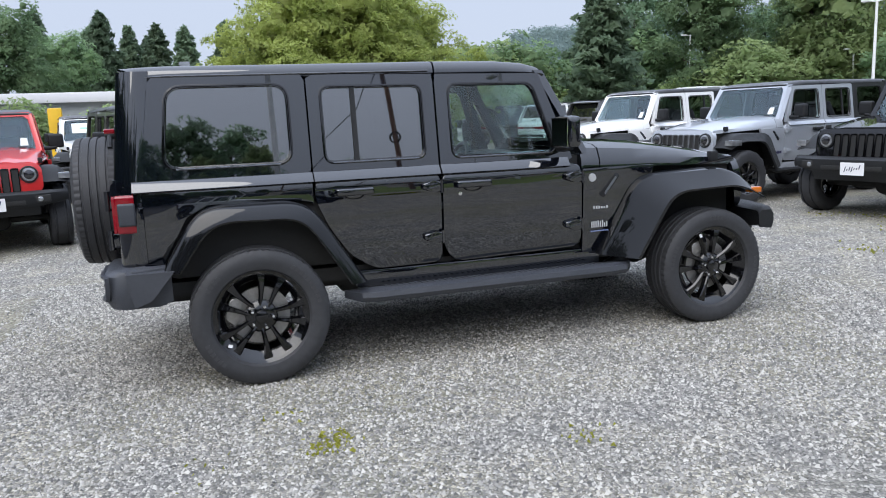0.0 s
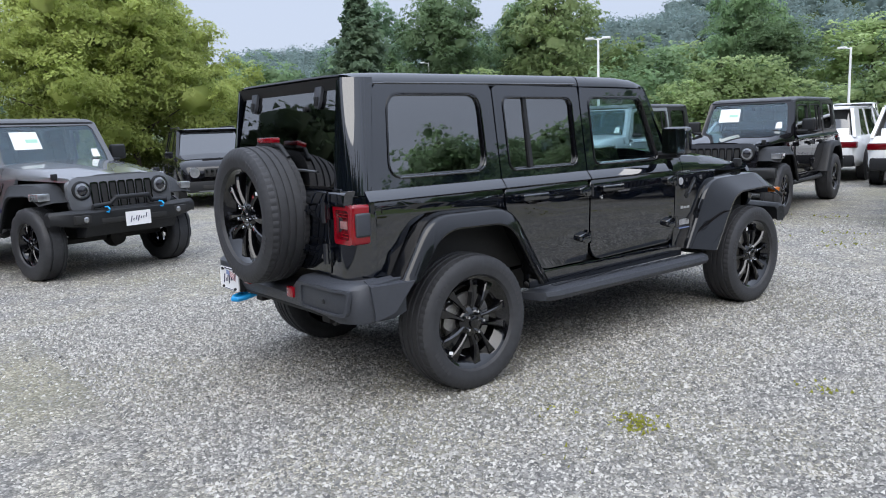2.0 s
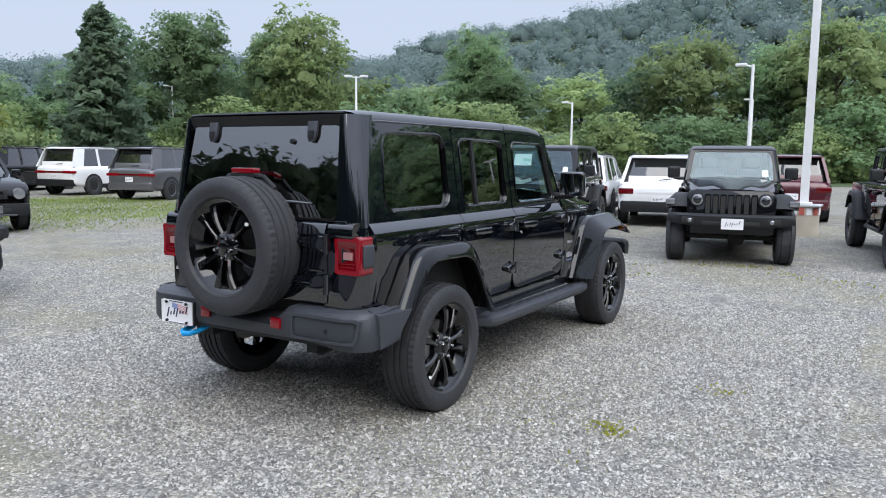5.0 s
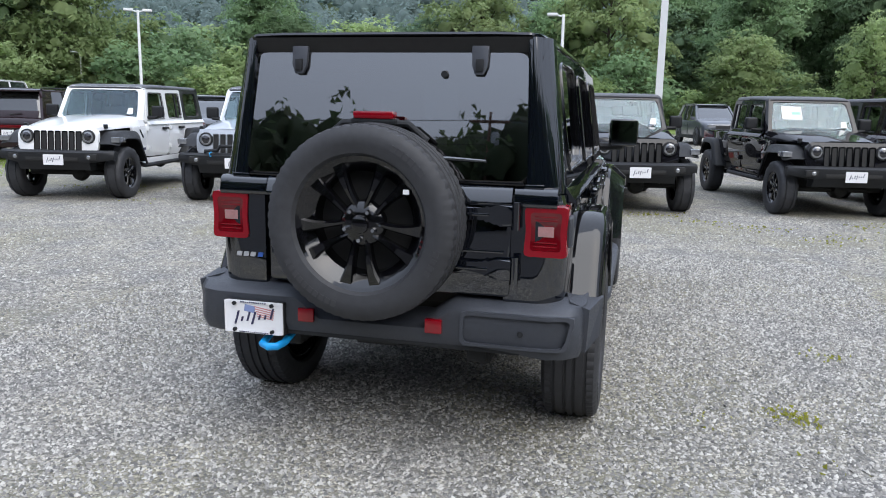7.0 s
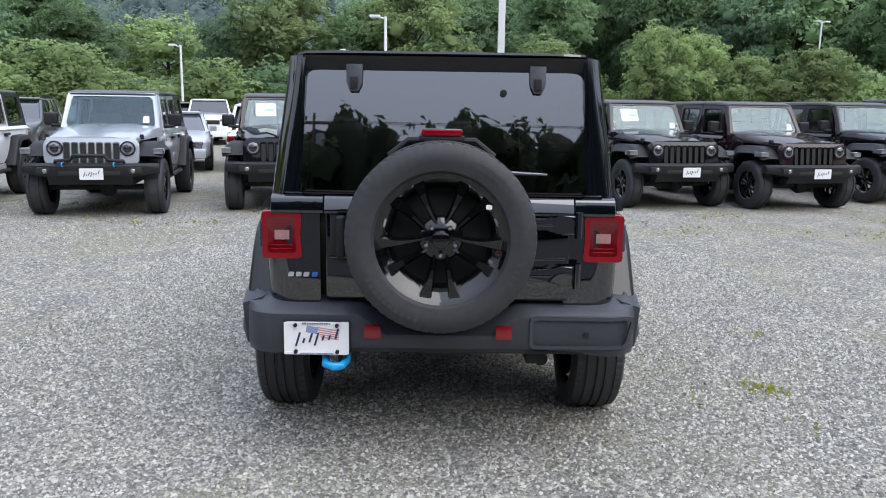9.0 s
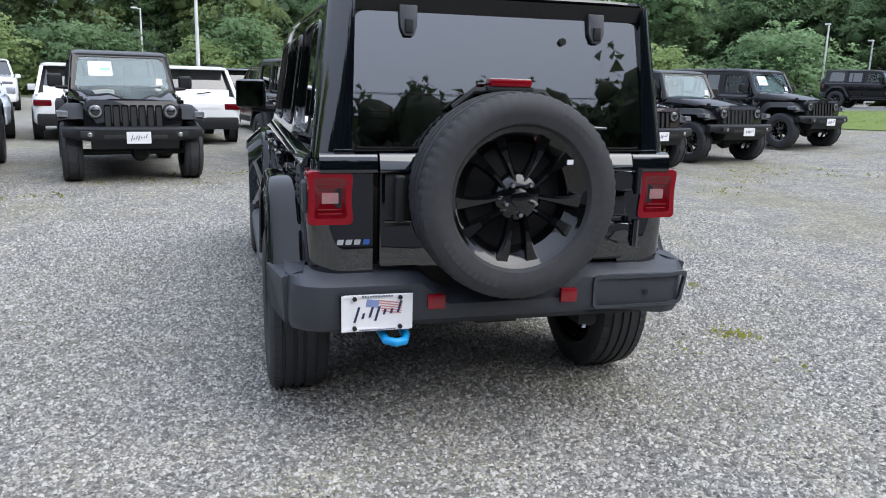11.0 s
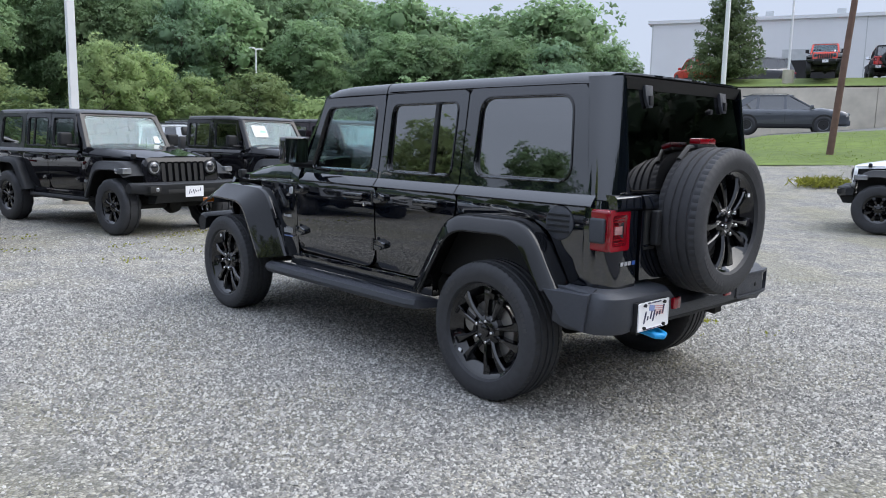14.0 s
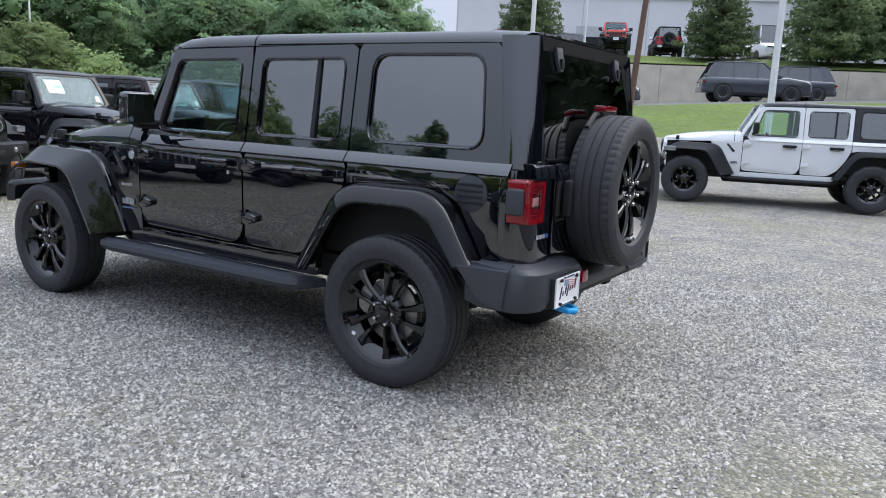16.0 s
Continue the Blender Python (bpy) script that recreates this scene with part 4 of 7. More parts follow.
def off_road_rear(car, body, top, style, hero):
    """Corner posts, rear window, tailgate, bumper, lamps and the spare wheel."""
    for s in (-1, 1):
        part("rear_post", corner_post(s, 1.16, 1.772, 0.612, True), top, car)
        part("post_foot", boxed(-0.72, -0.64, min(s * 0.60, s * 0.68), max(s * 0.60, s * 0.68), 1.172, 1.198, 0.006), top, car)
        tail_lamp(car, s)
    back_x = lambda z: -0.722 + (z - 1.16) * 0.17
    rt = lambda u, v, d: (back_x(v) + d, u, v)
    gl = part("rear_window", prism(bmesh.new(), rounded([(-0.614, 1.208), (0.614, 1.208), (0.592, 1.712), (-0.592, 1.712)], 0.05), lambda u, v, d: (rt(u, v, d)[0] - 0.004, u, v), 0.006), TINT, car, "dark tinted rear window")
    gl.visible_shadow = False
    bm = ring_plate(bmesh.new(), rounded([(-0.625, 1.196), (0.625, 1.196), (0.605, 1.735), (-0.605, 1.735)], 0.05), rounded([(-0.594, 1.222), (0.594, 1.222), (0.573, 1.695), (-0.573, 1.695)], 0.05), lambda u, v, d: (rt(u, v, d)[0] + 0.004, u, v), 0.03)
    part("window_border", bm, CHASSIS, gl)
    # Matte black strip paints the dark reflection of the recess under the lip.
    part("window_header", prism(bmesh.new(), [(-0.655, 1.772), (-0.630, 1.714), (-0.600, 1.714), (-0.600, 1.772)], lambda u, v, d: (u, -0.602 + d, v), 1.204), CHASSIS, car, "matte black strip over the rear window in place of a dark reflection")
    part("sill_strip", boxed(-0.720, -0.69, -0.60, 0.60, 1.192, 1.204, 0.003), GLOSSBLK, gl)
    for y in (0.385, -0.395):
        h = part("glass_hinge", prism(bmesh.new(), rounded([(-0.036, 0.0), (0.036, 0.0), (0.032, -0.080), (0.018, -0.115), (-0.018, -0.115), (-0.032, -0.080)], 0.004, 1), lambda u, v, d: (back_x(1.735 + v) - 0.024 + d, y + u, 1.738 + v), 0.018, 0.003), BUMPER, car, "black rear window hinge")
        part("hinge_pad", boxed(back_x(1.66) - 0.036, back_x(1.66) - 0.02, y - 0.015, y + 0.015, 1.635, 1.685, 0.004), PLASTIC, h)
    part("wiper_pivot", lathe(bmesh.new(), [(0.0001, -0.02), (0.014, -0.02), (0.016, 0.0)], 10, pose(back_x(1.62), -0.25, 1.625, 0, 0, -90)), PLASTIC, gl)
    part("rear_wiper", tube(bmesh.new(), [(-0.722, -0.05, 1.285), (-0.718, -0.30, 1.290), (-0.716, -0.44, 1.285)], [0.012, 0.008, 0.005], 6), MACHINED if hero else PLASTIC, gl)
    # tailgate
    tg = part("tailgate", prism(bmesh.new(), rounded([(-0.555, 0.735), (0.505, 0.735), (0.505, 1.155), (-0.555, 1.155)], 0.02, 2), lambda u, v, d: (-0.728 + d, u, v), 0.05, 0.006), body, car)
    part("tailgate_cap", prism(bmesh.new(), rounded([(-0.66, 1.105), (-0.742, 1.105), (-0.752, 1.118), (-0.732, 1.176), (-0.716, 1.188), (-0.66, 1.190)], 0.006, 2), lambda u, v, d: (u, -0.557 + d, v), 1.064), body, tg)
    for s, a, b in ((-1, -0.735, -0.565), (1, 0.515, 0.735)):
        part("corner_cap", prism(bmesh.new(), rounded([(-0.62, 1.105), (-0.730, 1.105), (-0.738, 1.118), (-0.728, 1.174), (-0.712, 1.186), (-0.62, 1.188)], 0.006, 2), lambda u, v, d: (u, a + d, v), b - a), body, car)
    part("tailgate_crease", boxed(-0.738, -0.72, -0.53, 0.49, 0.915, 0.928, 0.005), body, tg)
    for z in (1.075, 0.855):
        hg = part("tailgate_hinge", prism(bmesh.new(), rounded([(-0.59, 0.040), (-0.50, 0.040), (-0.46, 0.026), (-0.26, 0.030), (-0.26, -0.030), (-0.46, -0.022), (-0.50, -0.045), (-0.59, -0.045)], 0.012, 2), lambda u, v, d: (-0.760 + d, u, z + v), 0.034, 0.008), body, tg, "", None)
        part("hinge_barrel", tube(bmesh.new(), [(-0.764, -0.578, z - 0.055), (-0.764, -0.578, z + 0.055)], 0.017, 10), body, hg)
        part("hinge_rib", boxed(-0.770, -0.756, -0.47, -0.28, z - 0.006, z + 0.006, 0.005), body, hg)
    part("tailgate_handle", boxed(-0.790, -0.745, 0.415, 0.455, 0.925, 1.105, 0.012, 3), PLASTIC, tg, "black pull handle")
    part("handle_recess", boxed(-0.736, -0.722, 0.385, 0.485, 0.90, 1.13, 0.005), CHASSIS, tg)
    if hero:
        for y, mat in ((0.658, BADGE), (0.625, BADGE), (0.592, BADGE), (0.556, BADGEBLUE)):
            part("tailgate_badge", prism(bmesh.new(), rounded([(-0.013, -0.010), (0.011, -0.010), (0.015, 0.010), (-0.009, 0.010)], 0.003, 2), lambda u, v, d: (u, d, v), 0.003), mat, car, "", pose(-0.7245, y, 0.840, 0, 0, -90))
    # spare wheel, its carrier and the high brake lamp
    wheel(car, pose(-0.848, 0.01, 1.035, 0, 0, -90) @ pose(0, 0, 0, 0, 180, 0), style, 0.95 + math.pi if hero else False, True)
    part("spare_carrier", boxed(-0.80, -0.72, -0.20, 0.14, 0.86, 1.20, 0.02), CHASSIS, car)
    arm = part("lamp_stalk", tube(bmesh.new(), [(-0.72, 0.01, 1.16), (-0.745, 0.01, 1.36), (-0.765, 0.01, 1.445)], 0.024, 8), PLASTIC, car)
    part("stalk_hood", tube(bmesh.new(), [(-0.755, -0.21, 1.36), (-0.76, -0.13, 1.425), (-0.76, 0.15, 1.425), (-0.755, 0.23, 1.36)], 0.014, 8), PLASTIC, arm)
    part("lamp_box", boxed(-0.79, -0.73, -0.085, 0.105, 1.422, 1.445, 0.008), PLASTIC, arm)
    part("high_brake_lamp", boxed(-0.795, -0.73, -0.075, 0.095, 1.442, 1.474, 0.010), LENSRED, arm, "red high brake lamp")
    # bumper
    bm = bmesh.new()
    sec = [(-0.62, 0.725), (-0.785, 0.710), (-0.818, 0.685), (-0.822, 0.575), (-0.800, 0.535), (-0.62, 0.535)]
    rows = []
    for y in (-0.862, -0.845, -0.79, -0.72, -0.45, -0.33, -0.22, 0.24, 0.35, 0.45, 0.72, 0.79, 0.845, 0.862):
        k = abs(y)
        fwd = float(np.interp(k, [0.70, 0.79, 0.845, 0.862], [0, 0.03, 0.09, 0.16]))
        drop = 0.085 if k < 0.30 else 0.0
        rows.append([(xx + fwd, y, zz - (drop if zz > 0.68 else 0) - (0.015 if k > 0.9 and zz > 0.6 else 0) - (0.03 if 0.7 < k < 0.85 and zz < 0.6 else 0)) for xx, zz in sec])
    loft(bm, rows)
    rb = part("rear_bumper", bm, BUMPER, car, "dark grey plastic rear bumper")
    for s in (-1, 1):
        bm = bmesh.new()
        loft(bm, [[(-0.69, s * 0.880, 0.70), (-0.68, s * 0.80, 0.725), (-0.68, s * 0.70, 0.52), (-0.66, s * 0.870, 0.512)], [(-0.44, s * 0.925, 0.705), (-0.44, s * 0.76, 0.72), (-0.55, s * 0.72, 0.575), (-0.565, s * 0.915, 0.555)]])
        part("bumper_end", bm, BUMPER, rb)
        part("reflector", boxed(-0.835, -0.81, s * 0.28 + 0.015 - 0.036, s * 0.28 + 0.015 + 0.036, 0.585, 0.645, 0.006), LENSRED, rb, "red bumper reflector")
    y0, y1 = -0.835, -0.375
    bm = ring_plate(bmesh.new(), rounded([(y0 + 0.03, 0.548), (y1, 0.548), (y1, 0.690), (y0, 0.690)], 0.02, 3), rounded([(y0 + 0.045, 0.560), (y1 - 0.014, 0.560), (y1 - 0.014, 0.674), (y0 + 0.016, 0.674)], 0.02, 3), lambda u, v, d: (-0.830 + d + max(0, abs(u) - 0.72) * 0.30, u, v), 0.02)
    part("bumper_ridge", bm, BUMPER, rb)
    part("underlip", boxed(-0.80, -0.62, -0.62, 0.62, 0.515, 0.538, 0.008), PLASTIC, rb)
    pm = pose(-0.842, 0.532, 0.588, 0, 0, -90) @ Matrix.Scale(0.88, 4)
    pl = plate_sign(rb, pm, hero)
    if hero:
        part("plate_bracket", boxed(-0.836, -0.80, 0.39, 0.675, 0.515, 0.660, 0.006), PLASTIC, rb)
        part("tow_hook", tube(bmesh.new(), [(-0.70, 0.415, 0.495), (-0.80, 0.41, 0.475), (-0.845, 0.425, 0.468), (-0.858, 0.46, 0.468), (-0.838, 0.495, 0.472), (-0.74, 0.505, 0.49)], 0.017, 10), HOOK, car, "bright blue tow hook")
        part("hitch_cover", boxed(-0.74, -0.62, -0.08, 0.10, 0.485, 0.53, 0.01), CHASSIS, car)
    for y in (-0.62, 0.28):
        part("parking_sensor", lathe(bmesh.new(), [(0.0001, -0.004), (0.012, -0.003), (0.013, 0.0)], 10, pose(-0.823, y, 0.61, 0, 0, -90)), PLASTIC, rb)


# ---- ordinary road cars ----
def plain_wheel(parent, m, R=0.36):
    w = place("wheel", shared("plain_rim", lambda: rim_mesh(0.232, 20), MACHINED), parent, "alloy wheel", m @ Matrix.Scale(R / 0.393, 4))
    place("tyre", shared("plain_tyre", lambda: lathe(bmesh.new(), [(0.232, -0.10), (0.27, -0.115), (0.36, -0.115), (0.385, -0.10), (0.393, -0.07), (0.393, 0.07), (0.385, 0.10), (0.232, 0.10)], 28), RUBBER), w)
    for k in range(5):
        place("spoke", shared("plain_spoke", lambda: spoke_mesh(0.232, 0.06), MACHINED, 20), w, "", pose(0, 0, 0, 0, 72 * k, 0))
    place("hub_cap", shared("hub_cap", cap_mesh, GLOSSBLK), w)
    return w


def road_car(name, label, m, body, L=4.85, W=1.92, H=1.78, base=3.0, belt=1.08, nose=1.0, screen=(1.15, 0.35), tail=(-2.30, -2.05), bed=False, lamps="bar", category="car", group="parked vehicles"):
    """A smooth road car. x runs forward from the middle; screen and tail give the glasshouse's lower and upper ends."""
    car = thing(name, label, category, group, "", m)
    h, w = L / 2, W / 2
    rows = []
    for x, zb, zt, k in ((-h, 0.50, belt - 0.20, 0.80), (-h + 0.02, 0.45, belt - 0.11, 0.86), (-h + 0.07, 0.40, belt - 0.04, 0.93), (-h + 0.18, 0.36, belt, 0.975), (-h + 0.40, 0.33, belt, 0.995), (-h * 0.4, 0.30, belt, 1.0), (screen[0] - 0.3, 0.30, belt - 0.01, 1.0),
                         (screen[0] + 0.1, 0.30, nose + 0.08, 1.0), (h - 0.60, 0.32, nose, 0.985), (h - 0.32, 0.34, nose - 0.035, 0.96), (h - 0.14, 0.37, nose - 0.09, 0.92), (h - 0.05, 0.42, nose - 0.17, 0.86), (h - 0.012, 0.46, nose - 0.24, 0.81), (h, 0.50, nose - 0.32, 0.76)):
        half = [(w * k * 0.90, zb), (w * k * 0.97, zb + 0.05), (w * k * 0.99, zb + 0.12), (w * k * 0.982, 0.60), (w * k, 0.72), (w * k * 0.99, zt - 0.12), (w * k * 0.965, zt - 0.05), (w * k * 0.92, zt - 0.01), (w * k * 0.80, zt + 0.012), (w * k * 0.4, zt + 0.03), (0.0, zt + 0.036)]
        rows.append([(x, y, z) for y, z in half] + [(x, -y, z) for y, z in half[-2::-1]])
    bm = bmesh.new()
    loft(bm, rows)
    part("body", bm, body, car)
    a0, a1, b0, b1 = tail[0], tail[1], screen[0], screen[1]
    wb, wt = w * 0.915, w * 0.755
    bm = bmesh.new()
    rings = []
    for t in (0.0, 0.35, 0.7, 1.0):
        x0, x1, ww, z = a0 + (a1 - a0) * t, b0 + (b1 - b0) * t, wb + (wt - wb) * t, belt - 0.02 + (H - 0.05 - belt) * t
        rings.append([(x, y, z) for x, y in rounded([(x0, -ww), (x1, -ww), (x1, ww), (x0, ww)], 0.22, 4)])
    loft(bm, rings)
    part("glasshouse", bm, CARGLASS, car, "dark car windows")
    if not bed:
        zc = belt + (H - belt) * 0.24
        t = (zc - belt) / (H - 0.05 - belt)
        part("tailgate_panel", prism(bmesh.new(), rounded([(a0 - 0.02, belt - 0.08), (a0 + (a1 - a0) * t - 0.016, zc), (a0 + (a1 - a0) * t + 0.12, zc), (a0 + 0.14, belt - 0.08)], 0.01, 2), lambda u, v, d: (u, -wb * 0.80 + d, v), wb * 1.60, 0.01), body, car)
    bm = bmesh.new()
    rings = []
    for t, z in ((0.94, H - 0.075), (0.97, H - 0.03), (0.88, H)):
        rings.append([(x, y, z) for x, y in rounded([(a1 - 0.10 + (0.97 - t), -wt * t * 1.05), (b1 + 0.06 - (0.97 - t), -wt * t * 1.05), (b1 + 0.06 - (0.97 - t), wt * t * 1.05), (a1 - 0.10 + (0.97 - t), wt * t * 1.05)], 0.22, 4)])
    loft(bm, rings)
    part("roof", bm, body, car)
    for s in (-1, 1):
        for xb, xt, wid in ((b0 - 0.05, b1 - 0.04, 0.07), (0.02, -0.02, 0.09), (-base * 0.36, -base * 0.36 + 0.02, 0.09), (a0 + 0.26, a1 + 0.24, 0.36)):
            if bed and xb < -0.6:
                continue
            bm = bmesh.new()
            loft(bm, [[(xb - wid, s * (wb + 0.008), belt - 0.03), (xb + wid * 0.4, s * (wb + 0.008), belt - 0.03), (xb + wid * 0.4, s * (wb - 0.06), belt - 0.03), (xb - wid, s * (wb - 0.06), belt - 0.03)],
                      [(xt - wid * 0.8, s * (wt + 0.010), H - 0.06), (xt + wid * 0.4, s * (wt + 0.010), H - 0.06), (xt + wid * 0.4, s * (wt - 0.06), H - 0.06), (xt - wid * 0.8, s * (wt - 0.06), H - 0.06)]])
            part("pillar", bm, body, car)
        part("mirror", boxed(b0 - 0.30, b0 - 0.18, min(s * w * 0.95, s * (w + 0.13)), max(s * w * 0.95, s * (w + 0.13)), belt + 0.0, belt + 0.15, 0.03), body, car)
        part("door_seam", boxed(-0.006, 0.006, min(s * w * 0.98, s * w * 1.002), max(s * w * 0.98, s * w * 1.002), 0.45, belt - 0.12), CHASSIS, car)
        part("side_skirt", boxed(-base / 2 + 0.4, base / 2 - 0.4, min(s * w * 0.9, s * (w + 0.006)), max(s * w * 0.9, s * (w + 0.006)), 0.26, 0.42, 0.02), PLASTIC, car)
        for hx in (0.35, -0.62):
            part("handle", boxed(hx - 0.10, hx + 0.10, min(s * w * 0.97, s * (w + 0.02)), max(s * w * 0.97, s * (w + 0.02)), belt - 0.20, belt - 0.165, 0.01), body, car)
        for wx in (-base / 2, base / 2):
            part("wheel_arch", lathe(bmesh.new(), [(0.0001, 0.0), (0.43, 0.0), (0.43, -s * 0.012), (0.0001, -s * 0.012)], 32, pose(wx, s * (w + 0.004), 0.37)), CHASSIS, car)
            plain_wheel(car, pose(wx, s * (w - 0.085), 0.365, 0, 0, 0 if s < 0 else 180))
        # lamps
        if lamps == "bar":
            part("tail_lamp", boxed(-h - 0.012, -h + 0.22, min(s * w * 0.42, s * w * 0.955), max(s * w * 0.42, s * w * 0.955), belt - 0.27, belt - 0.17, 0.02), LENSRED, car, "red tail lamp")
        else:
            part("tail_lamp", boxed(-h - 0.010, -h + 0.20, min(s * w * 0.58, s * w * 0.955), max(s * w * 0.58, s * w * 0.955), belt - 0.27, belt - 0.13, 0.03), LENSDARK, car, "dark red tail lamp")
        if lamps == "round":
            part("headlamp", lathe(bmesh.new(), [(0.0001, -0.03), (0.09, -0.02), (0.10, 0.05)], 20, pose(h + 0.012, s * w * 0.66, nose - 0.26, 0, 0, 90) @ Matrix.Scale(1.15, 4)), LAMPGLASS, car, "round headlamp")
        else:
            part("headlamp", boxed(h - 0.20, h + 0.0, min(s * w * 0.45, s * w * 0.80), max(s * w * 0.45, s * w * 0.80), nose - 0.24, nose - 0.13, 0.03), LAMPGLASS, car, "clear headlamp")
    if lamps == "round":
        for k in range(7):
            part("grille_slot", boxed(h - 0.02, h + 0.018, -w * 0.42 + k * w * 0.12, -w * 0.42 + k * w * 0.12 + 0.06, nose - 0.33, nose - 0.20, 0.012), GLOSSBLK, car)
        part("lower_intake", boxed(h - 0.02, h + 0.050, -w * 0.5, w * 0.5, 0.40, 0.49, 0.02), CHASSIS, car)
        part("skid_strip", boxed(h - 0.05, h + 0.046, -w * 0.6, w * 0.6, 0.34, 0.375, 0.01), MACHINED, car)
        part("bonnet_ridge", boxed(screen[0] + 0.15, h - 0.30, -w * 0.42, w * 0.42, nose - 0.02, nose + 0.03, 0.02), body, car)
    part("front_grille", boxed(h - 0.06, h + 0.012, -w * 0.44, w * 0.44, nose - 0.36, nose - 0.18, 0.02), CHASSIS, car)
    part("front_bumper", boxed(h - 0.30, h + 0.04, -w * 0.86, w * 0.86, 0.34, 0.58, 0.06), PLASTIC if lamps == "round" else body, car)
    part("rear_bumper", boxed(-h - 0.04, -h + 0.3, -w * 0.90, w * 0.90, 0.34, 0.60, 0.06), PLASTIC if body is WHITE else body, car)
    part("light_strip", boxed(-h - 0.006, -h + 0.05, -w * 0.5, w * 0.5, belt - 0.255, belt - 0.185, 0.01), LENSDARK if lamps == "bar" else body, car)
    part("tailgate_seam", boxed(-h - 0.008, -h + 0.03, -w * 0.60, w * 0.60, belt - 0.50, belt - 0.488), CHASSIS, car)
    part("rear_wiper", tube(bmesh.new(), [(a0 - 0.02, 0, belt + 0.06), (a0 - 0.01, -0.30, belt + 0.10)], 0.012, 5), CHASSIS, car)
    part("spoiler", boxed(a1 - 0.26, a1 + 0.10, -wt * 0.92, wt * 0.92, H - 0.075, H - 0.04, 0.012), body, car)
    plate_sign(car, pose(-h - 0.022, 0, belt - 0.38, 0, 0, -90))
    plate_sign(car, pose(h + 0.06, 0, 0.52, 0, 0, 90))
    if bed:
        part("cargo_bed", boxed(-h + 0.03, a0 - 0.03, -w * 0.95, w * 0.95, belt - 0.06, belt + 0.12, 0.02), body, car)
    if not bed and H < 2.2:
        for s in (-1, 1):
            part("roof_rail", tube(bmesh.new(), [(a1 + 0.05, s * wt * 0.9, H - 0.01), (a1 + 0.15, s * wt * 0.9, H + 0.03), (b1 - 0.25, s * wt * 0.9, H + 0.03), (b1 - 0.15, s * wt * 0.9, H - 0.01)], 0.014, 6), PLASTIC, car)
    return car


CARGLASS = surface("dark_car_glass", (0.012, 0.014, 0.016), 0.06, 0, 0.1, 5, coat=1.0, rough_vary=0.02, coat_ior=1.7)


# ---- plants ----
def foliage(name, dark, light):
    m, n, l, p = nodes_of(name)
    geo, ramp, tc, big = n.new("ShaderNodeNewGeometry"), n.new("ShaderNodeMix"), n.new("ShaderNodeTexCoord"), n.new("ShaderNodeTexNoise")
    ramp.data_type = "RGBA"
    ramp.inputs[6].default_value, ramp.inputs[7].default_value = (*dark, 1), (*light, 1)
    big.inputs["Scale"].default_value = 0.35
    add = n.new("ShaderNodeMath")
    add.operation = "MULTIPLY_ADD"
    add.inputs[1].default_value, add.use_clamp = 0.14, True
    fine, both = n.new("ShaderNodeTexNoise"), n.new("ShaderNodeMath")
    fine.inputs["Scale"].default_value, fine.inputs["Detail"].default_value, fine.inputs["Roughness"].default_value = 0.9, 4, 0.6
    both.operation, both.inputs[1].default_value, both.inputs[2].default_value = "MULTIPLY_ADD", 0.9, -0.25
    l.new(tc.outputs["Object"], fine.inputs["Vector"])
    patch = n.new("ShaderNodeMapRange")
    patch.inputs[1].default_value, patch.inputs[2].default_value, patch.inputs[3].default_value, patch.inputs[4].default_value = 0.35, 0.65, 0.0, 0.5
    l.new(tc.outputs["Object"], big.inputs["Vector"])
    l.new(big.outputs["Fac"], patch.inputs[0])
    l.new(geo.outputs["Random Per Island"], add.inputs[0])
    l.new(fine.outputs["Fac"], both.inputs[0])
    tone = n.new("ShaderNodeMath")
    l.new(both.outputs[0], tone.inputs[0])
    l.new(patch.outputs[0], tone.inputs[1])
    l.new(tone.outputs[0], add.inputs[2])
    l.new(add.outputs[0], ramp.inputs[0])
    who, shade, tint = n.new("ShaderNodeObjectInfo"), n.new("ShaderNodeMapRange"), n.new("ShaderNodeVectorMath")
    shade.inputs[3].default_value, shade.inputs[4].default_value = 0.72, 1.22
    tint.operation = "SCALE"
    l.new(who.outputs["Random"], shade.inputs[0])
    l.new(ramp.outputs[2], tint.inputs[0])
    l.new(shade.outputs[0], tint.inputs["Scale"])
    l.new(tint.outputs[0], p.inputs["Base Color"])
    p.inputs["Roughness"].default_value = 0.6
    p.inputs["Specular IOR Level"].default_value = 0.25
    trans, mix, out = n.new("ShaderNodeBsdfTranslucent"), n.new("ShaderNodeMixShader"), n["Material Output"]
    mix.inputs[0].default_value = 0.62
    l.new(tint.outputs[0], trans.inputs[0])
    l.new(p.outputs[0], mix.inputs[1])
    l.new(trans.outputs[0], mix.inputs[2])
    l.new(mix.outputs[0], out.inputs[0])
    return m


LEAFLIGHT = foliage("light_green_leaves", (0.22, 0.275, 0.07), (0.44, 0.5, 0.16))
LEAFSCRUB = foliage("pale_scrub_leaves", (0.21, 0.30, 0.125), (0.42, 0.52, 0.24))
LEAFMID = foliage("mid_green_leaves", (0.14, 0.235, 0.12), (0.32, 0.45, 0.235))
# Some blue for haze over the wood is mixed into this green.
LEAFDARK = foliage("dark_green_leaves", (0.125, 0.22, 0.135), (0.30, 0.43, 0.26))
LEAFCEDAR = foliage("olive_green_needles", (0.12, 0.18, 0.085), (0.27, 0.34, 0.17))
LEAFFIR = foliage("blue_green_needles", (0.105, 0.165, 0.11), (0.23, 0.31, 0.19))
